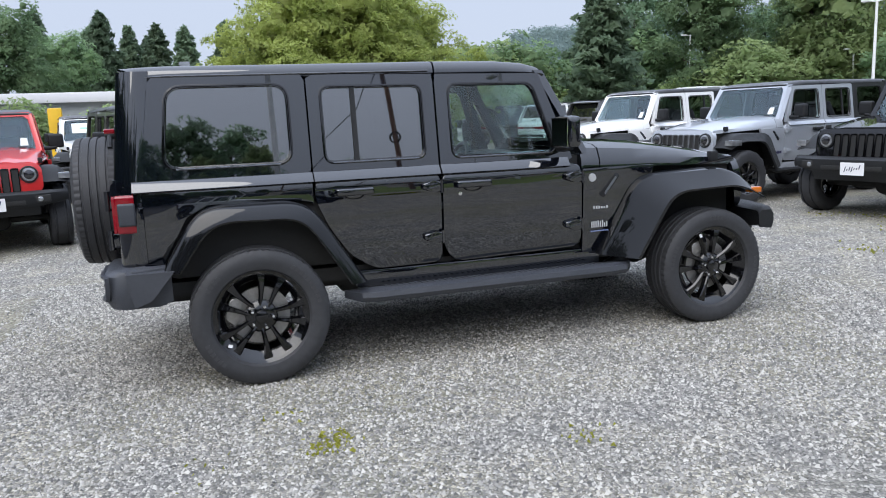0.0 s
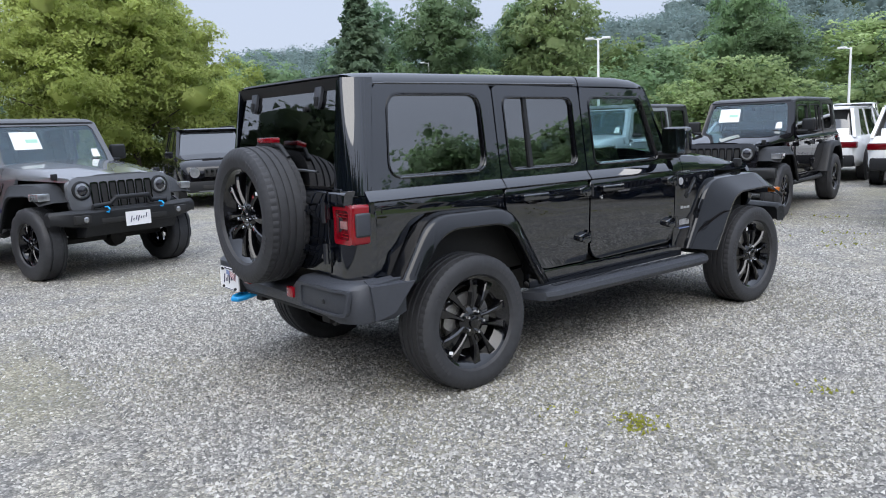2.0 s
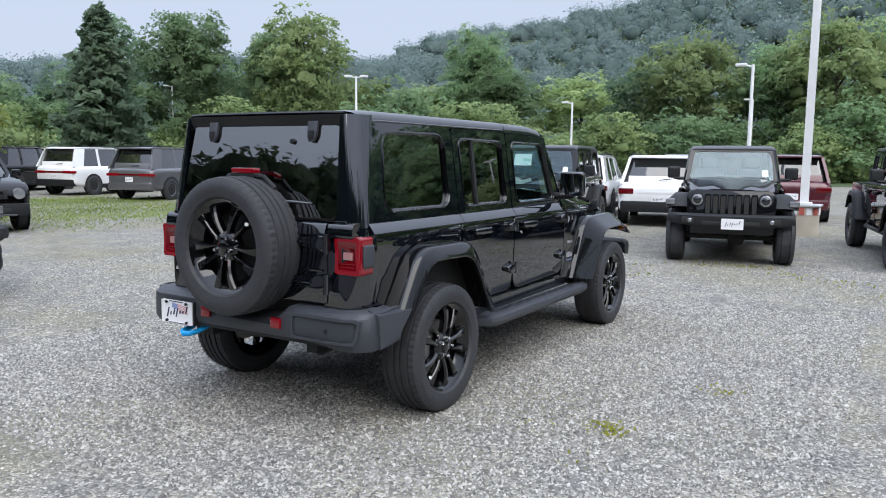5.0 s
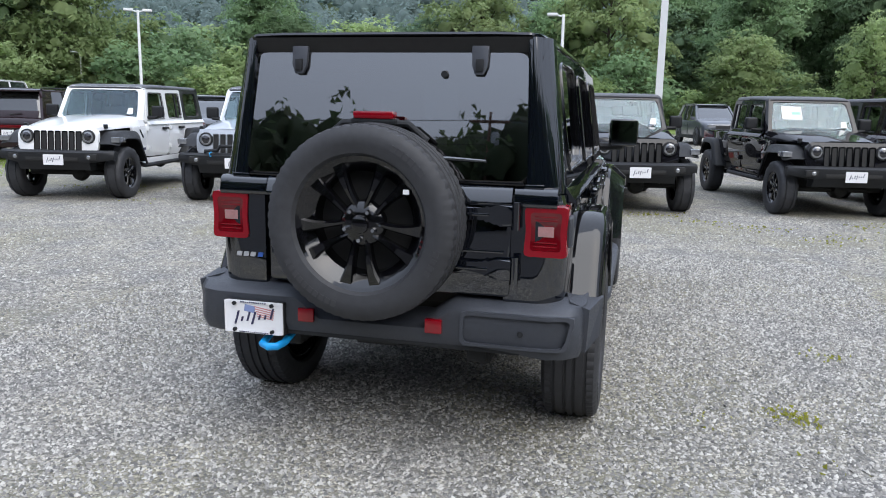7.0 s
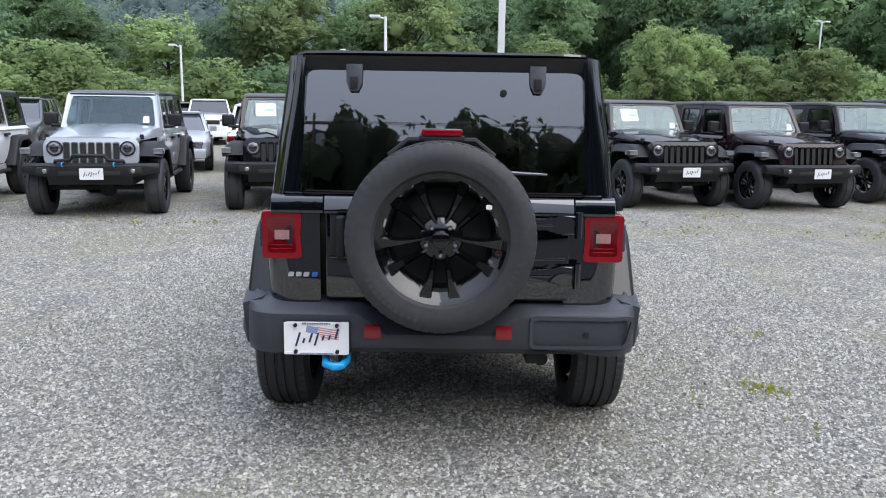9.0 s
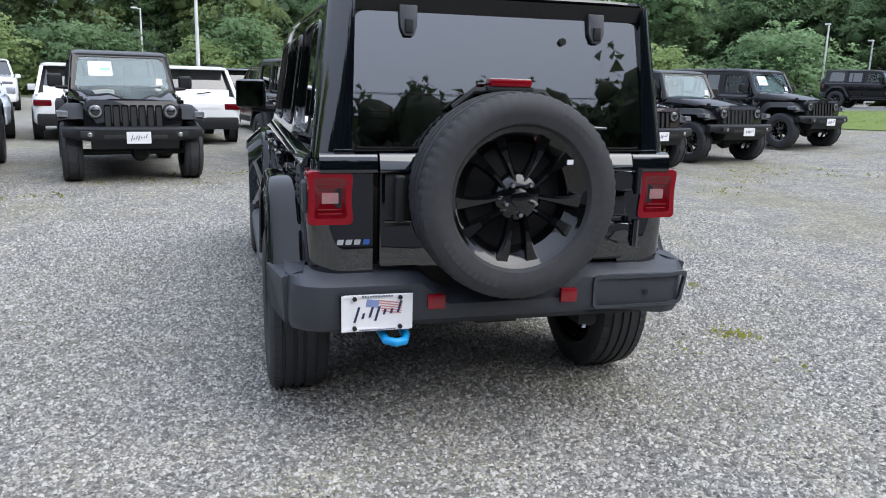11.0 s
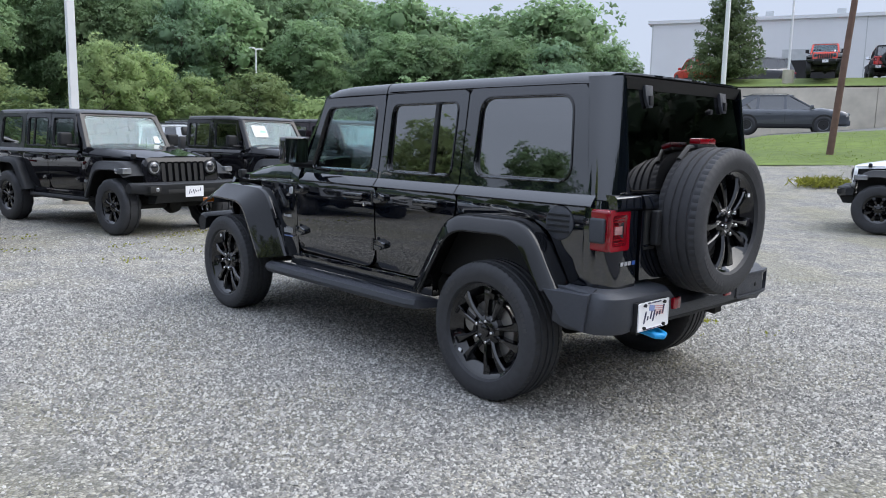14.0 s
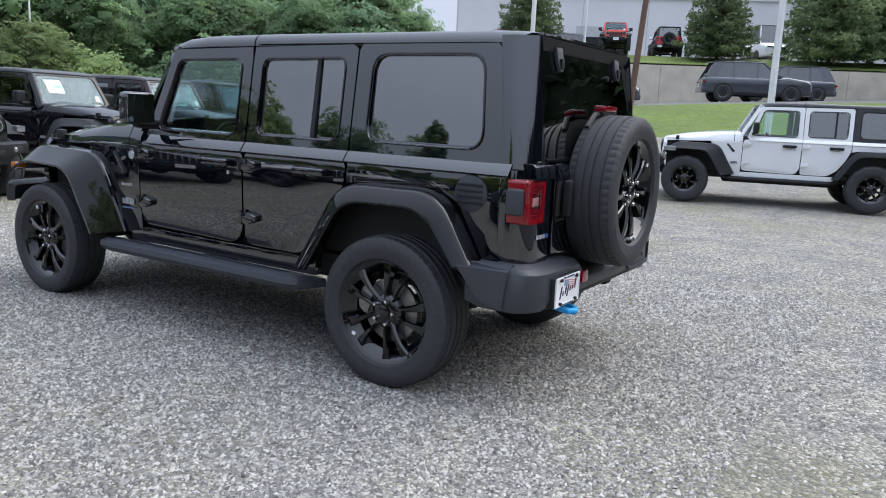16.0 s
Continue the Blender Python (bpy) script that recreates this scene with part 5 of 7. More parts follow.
# Distance haze is painted into the hill's leaves as a paler, bluer green.
LEAFHAZED = foliage("hazy_hillside_leaves", (0.115, 0.165, 0.16), (0.215, 0.28, 0.26))
# Backlit shade is put into this darker leaf colour.
LEAFSHADED = foliage("shade_darkened_leaves", (0.03, 0.05, 0.025), (0.075, 0.105, 0.055))
GRASSM = foliage("grass_blades", (0.13, 0.19, 0.04), (0.27, 0.35, 0.085))
WEEDM = foliage("yellow_green_weeds", (0.16, 0.18, 0.03), (0.36, 0.36, 0.06))
BARK = surface("grey_brown_bark", (0.085, 0.070, 0.055), 0.9, 0, 0.35, 8, 0.6, 40)


def leaves(centre, normal, size, rng, aspect=1.6):
    """Corners of small three-sided leaves with given centres and normals."""
    n = len(centre)
    normal = normal / np.linalg.norm(normal, axis=1, keepdims=True)
    t = rng.normal(size=(n, 3))
    t -= normal * (t * normal).sum(1, keepdims=True)
    t /= np.linalg.norm(t, axis=1, keepdims=True)
    b = np.cross(normal, t)
    s = np.asarray(size).reshape(-1, 1)
    bend = normal * s * 0.18
    v = np.stack([centre - t * s * aspect * 0.55 + bend, centre - b * s * 0.62 + t * s * aspect * 0.45 - bend, centre + b * s * 0.62 + t * s * aspect * 0.2], 1)
    return v.reshape(-1, 3)


def leaf_mesh(name, verts, material, normals=None, core=None):
    """Loose three-sided leaves and, under them, the shaded inner mass (points, triangles, normals)."""
    me = bpy.data.meshes.new(name)
    index = np.arange(len(verts), dtype=np.int32)
    if normals is not None:
        normals = np.repeat(normals, 3, 0)
    if core:
        index = np.concatenate([index, (core[1] + len(verts)).ravel().astype(np.int32)])
        verts, normals = np.vstack([verts, core[0]]), np.vstack([normals, core[2]])
    me.vertices.add(len(verts))
    me.vertices.foreach_set("co", verts.astype(np.float32).ravel())
    me.loops.add(len(index))
    me.loops.foreach_set("vertex_index", index)
    me.polygons.add(len(index) // 3)
    me.polygons.foreach_set("loop_start", np.arange(0, len(index), 3, dtype=np.int32))
    me.update(calc_edges=True)
    me.materials.append(material)
    if normals is not None:
        me.shade_smooth()
        me.normals_split_custom_set_from_vertices((normals / np.linalg.norm(normals, axis=1, keepdims=True)).astype(np.float32))
    return me


def unit_lump(cuts):
    bm = bmesh.new()
    bmesh.ops.create_icosphere(bm, subdivisions=cuts, radius=1.0)
    bm.verts.ensure_lookup_table()
    pts = np.array([v.co[:] for v in bm.verts])
    tris = np.array([[v.index for v in f.verts] for f in bm.faces])
    bm.free()
    return pts, tris


LUMPS = [unit_lump(k) for k in (1, 2)]


def on_ball(k, rng):
    d = rng.normal(size=(k, 3))
    return d / np.linalg.norm(d, axis=1, keepdims=True)


def mass(c, r, cuts, shift):
    """An uneven lump of foliage: points, triangles and soft normals."""
    u, f = LUMPS[cuts]
    swell = np.array([0.80 + 0.42 * noise.noise(Vector(c) * 0.7 + Vector(d) * 1.5 + shift) + 0.30 * noise.noise(Vector(c) + Vector(d) * 3.7 + shift) for d in u])
    tilt = np.array([noise.noise_vector(Vector(c) + Vector(d) * 3.0 + shift)[:] for d in u])
    return np.array(c) + u * (r * swell)[:, None] * [1, 1, 0.88], f, u + tilt * 0.55


def joined(pieces):
    base = np.cumsum([0] + [len(p) for p, f, n in pieces])
    return np.vstack([p for p, f, n in pieces]), np.vstack([f + o for (p, f, n), o in zip(pieces, base)]), np.vstack([n for p, f, n in pieces])


def crown_verts(clumps, per, size, rng, solid):
    """Leaves in layered sprays round each clump, over its uneven shaded inside."""
    out, lean, pieces = [], [], []
    mid = np.mean([c[:3] for c in clumps], 0)
    shift = Vector(rng.random(3) * 50)
    soft = lambda p, d: d * 0.7 + 0.6 * (p - mid) / np.linalg.norm(p - mid, axis=1, keepdims=True) + [0, 0, 0.40]
    for cx, cy, cz, r in clumps:
        c = np.array([cx, cy, cz])
        k = max(8, int(per * r * r))
        m = max(4, int(16 * min(1.0, r)))
        d = on_ball(m, rng)
        hub = c + d * [1, 1, 0.85] * r * (0.62 + 0.38 * rng.random(m))[:, None]
        pick = rng.integers(0, m, k)
        a, q = rng.random(k) * 2 * math.pi, np.sqrt(rng.random(k)) * r * 0.46
        off = np.stack([q * np.cos(a), q * np.sin(a), rng.normal(size=k) * r * 0.07], 1)
        off[:, 2] -= 0.55 * (off[:, :2] * d[pick, :2]).sum(1) + 0.35 * q * q / r
        pos = hub[pick] + off
        out.append(leaves(pos, d[pick] * 0.7 + rng.normal(size=(k, 3)) * 0.45 + [0, 0, 0.5], size * (0.6 + 0.8 * rng.random(k)), rng))
        lean.append(soft(pos, d[pick]) + rng.normal(size=(k, 3)) * 0.08)
        if r > 1.0:
            p, f, n = mass((cx, cy, cz), r * solid, 1, shift)
            pieces.append((p, f, soft(p, n)))
    return np.vstack(out), np.vstack(lean), joined(pieces)


def leafy_tree(name, label, m, material, H=12.0, spread=4.0, seed=1, per=110, size=0.30, low=0.22, solid=0.55, group="trees"):
    """A broad-leaved tree: tapered trunk, limbs, and a crown of many leaf clumps with gaps."""
    rng = np.random.default_rng(seed)
    tree = thing(name, label, "tree", group, "", m)
    clumps, limbs = [], bmesh.new()
    lean = rng.normal(size=2) * 0.03 * H
    tube(limbs, [(0, 0, -0.3), (lean[0] * 0.3, lean[1] * 0.3, H * 0.3), (lean[0], lean[1], H * 0.8)], [H * 0.022, H * 0.016, H * 0.005], 8)
    count = 26
    for k in range(count):
        f = low + (0.96 - low) * ((k + 0.5) / count) ** 0.85
        a = k * 2.4 + rng.random() * 0.8
        env = math.sin(math.pi * min(1, (f - low + 0.10) / (1.10 - low)) ** 0.8) ** 0.7
        d = spread * env * (0.35 + 0.65 * rng.random())
        c = (lean[0] * f + d * math.cos(a), lean[1] * f + d * math.sin(a), H * f)
        r = spread * (0.26 + 0.20 * rng.random())
        clumps.append((*c, r))
        z0 = max(0.15, f - 0.16) * H
        tube(limbs, [(lean[0] * z0 / H, lean[1] * z0 / H, z0), (c[0] * 0.55, c[1] * 0.55, (z0 + c[2]) / 2), c], [H * 0.007, H * 0.004, H * 0.0015], 4)
        for _ in range(2):
            o = rng.normal(size=3) * r * 0.75
            clumps.append((c[0] + o[0], c[1] + o[1], c[2] + o[2] * 0.7, r * (0.35 + 0.25 * rng.random())))
    part("trunk", limbs, BARK, tree, "grey-brown trunk and limbs")
    place("crown", leaf_mesh("crown", *(lambda v, w, c: (v, material, w, c))(*crown_verts(clumps, per, size, rng, solid))), tree, "uneven crown of green leaves")
    return tree


def conifer(name, label, m, material, H=9.0, spread=2.6, seed=1, n=5200, size=0.26, group="trees", taper=0.75):
    """A conifer: straight trunk, whorls of drooping boughs with needles."""
    rng = np.random.default_rng(seed)
    tree = thing(name, label, "tree", group, "", m)
    limbs, pos, nor = bmesh.new(), [], []
    tube(limbs, [(0, 0, -0.2), (0, 0, H * 0.5), (0, 0, H)], [H * 0.016, H * 0.010, 0.01], 8)
    boughs = 90
    for k in range(boughs):
        f = 0.06 + 0.93 * (k / boughs)
        a = k * 2.399 + rng.random() * 0.5
        ln = spread * (1 - f) ** taper * (0.72 + 0.45 * rng.random()) + 0.10
        d = np.array([math.cos(a), math.sin(a), 0])
        tip = d * ln + [0, 0, H * f + ln * 0.10]
        start = np.array([0, 0, H * f])
        tube(limbs, [start, start + (tip - start) * 0.5 + [0, 0, 0.05], tip], [0.03, 0.02, 0.006], 4)
        k2 = int(n / boughs * (0.35 + 1.5 * (1 - f)))
        t = rng.random(k2) ** 0.7
        side = np.cross(d, [0, 0, 1])
        w = rng.normal(size=k2) * ln * 0.16 * (1.2 - 0.6 * t)
        p = start + (tip - start) * t[:, None] + side * w[:, None] + np.c_[np.zeros(k2), np.zeros(k2), rng.normal(size=k2) * 0.10]
        pos.append(p)
        nor.append(rng.normal(size=(k2, 3)) * 0.7 + [0, 0, 0.6] + d * 0.4)
    part("trunk", limbs, BARK, tree, "straight brown trunk")
    pos, nor = np.vstack(pos), np.vstack(nor)
    place("crown", leaf_mesh("crown", leaves(pos, nor, size * (0.6 + 0.8 * rng.random(len(pos))), rng, 2.2), material), tree, "dense dark needles")
    return tree


# ---- the lie of the land ----
AX, AY, UX, UY, VX, VY = -2.6, 4.0, 0.914, 0.407, 0.407, -0.914


def uv(x, y):
    return (x - AX) * UX + (y - AY) * UY, (x - AX) * VX + (y - AY) * VY


def at(u, v):
    return AX + u * UX + v * VX, AY + u * UY + v * VY


def height(x, y, jump=(45.9, 46.3, 49, 51)):
    """The lot is level; beyond it a bank climbs to the road, and past the wall lies an upper lot."""
    u, v = uv(x, y)
    low = float(np.interp(v, [14.7, 18, 26, 33, 36, 45.9], [0, 0.12, 0.80, 1.80, 1.90, 2.05]))
    low *= float(np.interp(u, [-25, -6, 0, 3.5, 7, 14, 26, 45, 70], [1.7, 1.22, 1, 0.63, 0.50, 0.38, 0.30, 0.2, 0]))
    high = float(np.interp(v, jump, [low, 4.6, 5.0, 5.45])) if v > jump[0] else low
    wall = float(np.interp(u, [9.5, 16], [1, 0]))
    return low + (high - low) * wall


def ground_material():
    m, n, l, p = nodes_of("grey_gravel")
    tc = n.new("ShaderNodeTexCoord")
    v1, v2, nz, big = n.new("ShaderNodeTexVoronoi"), n.new("ShaderNodeTexVoronoi"), n.new("ShaderNodeTexNoise"), n.new("ShaderNodeTexNoise")
    v1.inputs["Scale"].default_value, v2.inputs["Scale"].default_value = 47, 105
    edge = n.new("ShaderNodeTexVoronoi")
    edge.feature, edge.inputs["Scale"].default_value = "DISTANCE_TO_EDGE", 47
    nz.inputs["Scale"].default_value, big.inputs["Scale"].default_value = 2.2, 0.42
    nz.inputs["Detail"].default_value = big.inputs["Detail"].default_value = 5
    for t in (v1, v2, nz, big, edge):
        l.new(tc.outputs["Object"], t.inputs["Vector"])
    sep1, sep2 = n.new("ShaderNodeSeparateColor"), n.new("ShaderNodeSeparateColor")
    l.new(v1.outputs["Color"], sep1.inputs[0])
    l.new(v2.outputs["Color"], sep2.inputs[0])
    mix = n.new("ShaderNodeMath")
    mix.operation = "MULTIPLY_ADD"
    mix.inputs[1].default_value = 0.65
    half = n.new("ShaderNodeMath")
    half.operation, half.inputs[1].default_value = "MULTIPLY", 0.35
    l.new(sep2.outputs[0], half.inputs[0])
    l.new(sep1.outputs[0], mix.inputs[0])
    l.new(half.outputs[0], mix.inputs[2])
    ramp = n.new("ShaderNodeValToRGB")
    e = ramp.color_ramp.elements
    e[0].position, e[0].color = 0.08, (0.115, 0.114, 0.110, 1)
    e[1].position, e[1].color = 0.92, (0.54, 0.525, 0.485, 1)
    mid = e.new(0.5)
    mid.color = (0.288, 0.281, 0.262, 1)
    l.new(mix.outputs[0], ramp.inputs[0])
    warm = n.new("ShaderNodeMix")
    warm.data_type, warm.blend_type = "RGBA", "MULTIPLY"
    wr = n.new("ShaderNodeValToRGB")
    we = wr.color_ramp.elements
    we[0].position, we[0].color = 0.36, (0.78, 0.78, 0.79, 1)
    we[1].position, we[1].color = 0.66, (1.10, 1.06, 0.95, 1)
    l.new(nz.outputs["Fac"], wr.inputs[0])
    warm.inputs[0].default_value = 1.0
    l.new(ramp.outputs[0], warm.inputs[6])
    l.new(wr.outputs[0], warm.inputs[7])
    moss = n.new("ShaderNodeMix")
    moss.data_type = "RGBA"
    mr = n.new("ShaderNodeMapRange")
    mr.inputs[1].default_value, mr.inputs[2].default_value, mr.inputs[4].default_value = 0.47, 0.63, 0.42
    moss.inputs[7].default_value = (0.24, 0.225, 0.125, 1)
    l.new(big.outputs["Fac"], mr.inputs[0])
    l.new(mr.outputs[0], moss.inputs[0])
    l.new(warm.outputs[2], moss.inputs[6])
    # Crevice shade between the stones is painted in along the cell edges.
    gap, crevice_shade = n.new("ShaderNodeMapRange"), n.new("ShaderNodeMix")
    gap.inputs[1].default_value, gap.inputs[2].default_value, gap.inputs[3].default_value, gap.inputs[4].default_value = 0.02, 0.13, 0.60, 0.0
    crevice_shade.data_type = "RGBA"
    crevice_shade.inputs[7].default_value = (0.085, 0.082, 0.078, 1)
    l.new(edge.outputs["Distance"], gap.inputs[0])
    l.new(gap.outputs[0], crevice_shade.inputs[0])
    l.new(moss.outputs[2], crevice_shade.inputs[6])
    l.new(crevice_shade.outputs[2], p.inputs["Base Color"])
    p.inputs["Roughness"].default_value = 0.9
    p.inputs["Specular IOR Level"].default_value = 0.25
    bump = n.new("ShaderNodeBump")
    bump.inputs["Strength"].default_value, bump.inputs["Distance"].default_value = 1.0, 0.012
    bump.invert = True
    l.new(v1.outputs["Distance"], bump.inputs["Height"])
    l.new(bump.outputs[0], p.inputs["Normal"])
    return m


def stone_material():
    m, n, l, p = nodes_of("loose_grey_stones")
    geo, ramp = n.new("ShaderNodeNewGeometry"), n.new("ShaderNodeValToRGB")
    e = ramp.color_ramp.elements
    e[0].position, e[0].color = 0.0, (0.10, 0.099, 0.097, 1)
    e[1].position, e[1].color = 1.0, (0.52, 0.505, 0.465, 1)
    for pos, c in ((0.25, (0.17, 0.167, 0.159, 1)), (0.55, (0.275, 0.267, 0.248, 1)), (0.82, (0.42, 0.407, 0.375, 1))):
        e.new(pos).color = c
    l.new(geo.outputs["Random Per Island"], ramp.inputs[0])
    l.new(ramp.outputs[0], p.inputs["Base Color"])
    p.inputs["Roughness"].default_value = 0.88
    p.inputs["Specular IOR Level"].default_value = 0.3
    return m


GRAVEL, STONES = ground_material(), stone_material()
TURF = surface("mown_turf", (0.105, 0.152, 0.024), 0.9, 0, 0.35, 3.0, 0.8, 60)
ASPHALT = surface("grey_asphalt", (0.12, 0.12, 0.12), 0.9, 0, 0.2, 4, 0.3, 100)
# Dark grey for the added sheet that the car's rear reflects.
DARKSHEET = surface("dark_reflection_grey", (0.045, 0.045, 0.047), 0.92, 0, 0.25, 3, 0.3, 100)
FORESTFLOOR = surface("undergrowth", (0.05, 0.075, 0.025), 0.95, 0, 0.4, 0.6, 0.8, 6)


def sheet(name, xs, ys, material, label, category, lift=0.0, frame_=None, jump=(45.9, 46.3, 49, 51)):
    """A sheet of ground over a grid of xs and ys (or of u, v)."""
    bm = bmesh.new()
    rows = []
    for a in xs:
        row = []
        for b in ys:
            x, y = frame_(a, b) if frame_ else (a, b)
            row.append(bm.verts.new((x, y, height(x, y, jump) + lift)))
        rows.append(row)
    for i in range(len(xs) - 1):
        for j in range(len(ys) - 1):
            bm.faces.new((rows[i][j], rows[i + 1][j], rows[i + 1][j + 1], rows[i][j + 1]))
    ob = part(name, bm, material)
    return tagged(ob, label, category, "", "structure")


grid = sorted(set([-1500, -700, -300, -150, -90, 90, 120, 200, 400, 800, 1500] + list(range(-80, 81, 2))))
sheet("ground", grid, grid, GRAVEL, "level lot of loose grey gravel", "ground", jump=(48.8, 50.6, 50.8, 51.4))
sheet("grass_bank", list(np.arange(-40, 60.1, 2.0)), list(np.arange(26.0, 33.01, 0.7)), TURF, "mown green grass bank below the road", "grass", 0.03, at)
sheet("road", list(np.arange(-60, 60.1, 2.0)), [33.2, 36, 40, 44, 45.8], ASPHALT, "pale grey asphalt road", "road", 0.02, at)
sheet("upper_verge", list(np.arange(-50, 16.1, 2.0)), [46.4, 47.5, 49.0, 50.5, 52.0], TURF, "grass strip above the retaining wall", "grass", 0.03, at)
sheet("undergrowth", list(np.arange(46, 90, 4)), list(np.arange(-60, 100, 4)), FORESTFLOOR, "dark undergrowth at the wood's edge", "ground", 0.02)

# Unseen sheet, added so that the tailgate reflects dark ground.
sheet("dark_sheet", list(np.arange(-60, -4.9, 5)) + [-4.4], list(np.arange(-45, 46, 5)), DARKSHEET, "added dark sheet behind the walk that darkens the car's reflections", "road", 0.02)

# retaining wall, falling away at its far end
bm = bmesh.new()
for u0, u1 in [(-50 + 5 * k, -45 + 5 * k) for k in range(12)]:
    x0, y0 = at(u0, 46.0)
    x1, y1 = at(u1 - 0.02, 46.0)
    x2, y2 = at(u1 - 0.02, 46.4)
    x3, y3 = at(u0, 46.4)
    loft(bm, [[(x0, y0, 0.9), (x1, y1, 0.9), (x2, y2, 0.9), (x3, y3, 0.9)], [(x0, y0, 4.55), (x1, y1, 4.55), (x2, y2, 4.55), (x3, y3, 4.55)]])
x0, y0 = at(10, 46.0)
x1, y1 = at(13.5, 46.0)
x2, y2 = at(13.5, 46.4)
x3, y3 = at(10, 46.4)
loft(bm, [[(x0, y0, 0.5), (x1, y1, 0.5), (x2, y2, 0.5), (x3, y3, 0.5)], [(x0, y0, 4.55), (x1, y1, 1.4), (x2, y2, 1.4), (x3, y3, 4.55)]])
tagged(part("retaining_wall", bm, CONCRETE), "stained concrete retaining wall beside the road", "wall", "", "structure")


# ---- parked vehicles ----
def parked(front_x, front_y, heading, z=None):
    h = radians(heading)
    x, y = front_x - 3.008 * math.cos(h), front_y - 3.008 * math.sin(h)
    return pose(x, y, height(front_x, front_y) if z is None else z, 0, 0, heading)


hero = off_road("off_road_car", "glossy black four-door off-road car with black wheels on gravel", pose(0, 0, 0), BLACK, FLARE, BLACK, "road", True, group="")
off_road("off_road_car", "white off-road car with black grille and bumper on gravel", parked(6.62, 7.62, 191.5), WHITE, sticker=False)
off_road("off_road_car", "silver off-road car with a black bull bar on gravel", parked(7.20, 4.93, 191), SILVER, hoop=True)
black_suv = off_road("off_road_car", "black off-road car with a white windscreen sticker on gravel", parked(8.06, 2.41, 191.6), BLACKDUST, sticker=True)
plain_suv = off_road("off_road_car", "black off-road car without stickers on gravel", parked(8.41, -0.90, 191.5), BLACKDUST)
off_road("pickup_truck", "black off-road pickup truck with a windscreen sticker on gravel", parked(9.03, -3.90, 192), BLACKDUST, sticker=True, pickup=True)
off_road("off_road_car", "dark plum off-road car on gravel", parked(9.05, -6.03, 192.1), PLUM)
copy_thing(plain_suv, parked(10.02, -8.49, 194))
copy_thing(black_suv, parked(11.77, -11.92, 195.5))
off_road("off_road_car", "white off-road car behind the red one with a window sticker", parked(-2.1, 12.5, -80), WHITE, sticker=True)
off_road("off_road_car", "white off-road car standing side on before the bank", parked(1.73, -10.84, 15.5), WHITE)
off_road("off_road_car", "bright red off-road car with black bumper on gravel", parked(-2.78, 5.72, -78), RED)
off_road("off_road_car", "granite grey off-road car with bull bar and window sticker", parked(-0.28, 5.36, -75.2), GRANITE, sticker=True, hoop=True)



def car_at(x, y, heading):
    return pose(x, y, height(x, y), 0, 0, heading)


road_car("small_suv", "black small sport utility car with round headlamps", car_at(4.4, 13.66, -104), BLACKDUST, 4.3, 1.82, 1.70, 2.6, 1.05, 1.02, (1.0, 0.35), (-2.0, -1.8), lamps="round")
road_car("large_suv", "white family sport utility car seen from behind", car_at(15.2, 24.2, 12), WHITE)
road_car("large_suv", "grey family sport utility car seen from behind", car_at(14.9, 19.6, 14), GREY)
road_car("large_suv", "black family sport utility car beside bushes", car_at(14.5, 28.5, 20), BLACKDUST)
road_car("van", "white high-roofed van behind other cars", car_at(24.5, 26.5, 14), WHITE, 5.6, 2.0, 2.35, 3.6, 1.2, 1.1, (1.9, 1.3), (-2.7, -2.65))
road_car("large_suv", "dark plum sport utility car seen from behind", car_at(14.4, 14.6, 14), PLUM)
white_suv = road_car("medium_suv", "white sport utility car with dark tail lamps", car_at(16.8, 4.6, 11), WHITE, 4.6, 1.88, 1.66, 2.7, 1.02, 1.0, (1.0, 0.3), (-2.15, -1.85), lamps="corner")
copy_thing(white_suv, car_at(16.0, 2.2, 12))
road_car("medium_suv", "maroon sport utility car seen from behind", car_at(19.5, -0.2, 12), MAROON, 4.7, 1.9, 1.72, 2.8, 1.05, 1.0, (1.05, 0.3), (-2.2, -1.95), lamps="corner")
copy_thing(white_suv, car_at(17.5, -4.8, 12))
road_car("saloon_car", "silver saloon car behind the off-road cars", car_at(16.6, 7.0, 196), SILVER, 4.7, 1.84, 1.45, 2.75, 0.95, 0.88, (1.0, 0.2), (-1.75, -1.1), lamps="corner")
road_car("pickup_truck", "white pickup truck facing the lot", car_at(31.0, 10.3, 195), WHITE, 5.6, 2.02, 1.92, 3.55, 1.20, 1.22, (1.1, 0.5), (-0.95, -0.8), bed=True)
dark_suv = road_car("medium_suv", "dark grey sport utility car in the far row", car_at(27.0, 4.5, 195), SLATE, 4.8, 1.94, 1.78, 2.95, 1.06, 1.05, (1.15, 0.3), (-2.2, -1.9))
copy_thing(dark_suv, car_at(20.5, 13.2, 195))
copy_thing(dark_suv, car_at(23.0, -9.0, 190))
copy_thing(white_suv, car_at(21.5, -8.0, 12))
copy_thing(white_suv, car_at(25.5, 18.5, 14))
copy_thing(dark_suv, car_at(-4.6, 21.0, -80))
# far rows
rng = random.Random(5)
for k in range(7):
    copy_thing(dark_suv if k % 3 else white_suv, car_at(33 + 0.3 * (k % 3), 22 - 5.2 * k, 192 if k % 2 else 12))
# on the road
road_car("crossover_car", "slate grey crossover car on the road", pose(*at(-0.6, 36.4), height(*at(-0.6, 36.4)), 0, 0, math.degrees(math.atan2(UY, UX)) + 180), SLATE, 4.85, 1.95, 1.62, 2.95, 1.02, 0.98, (1.25, 0.25), (-2.25, -1.45), lamps="corner")
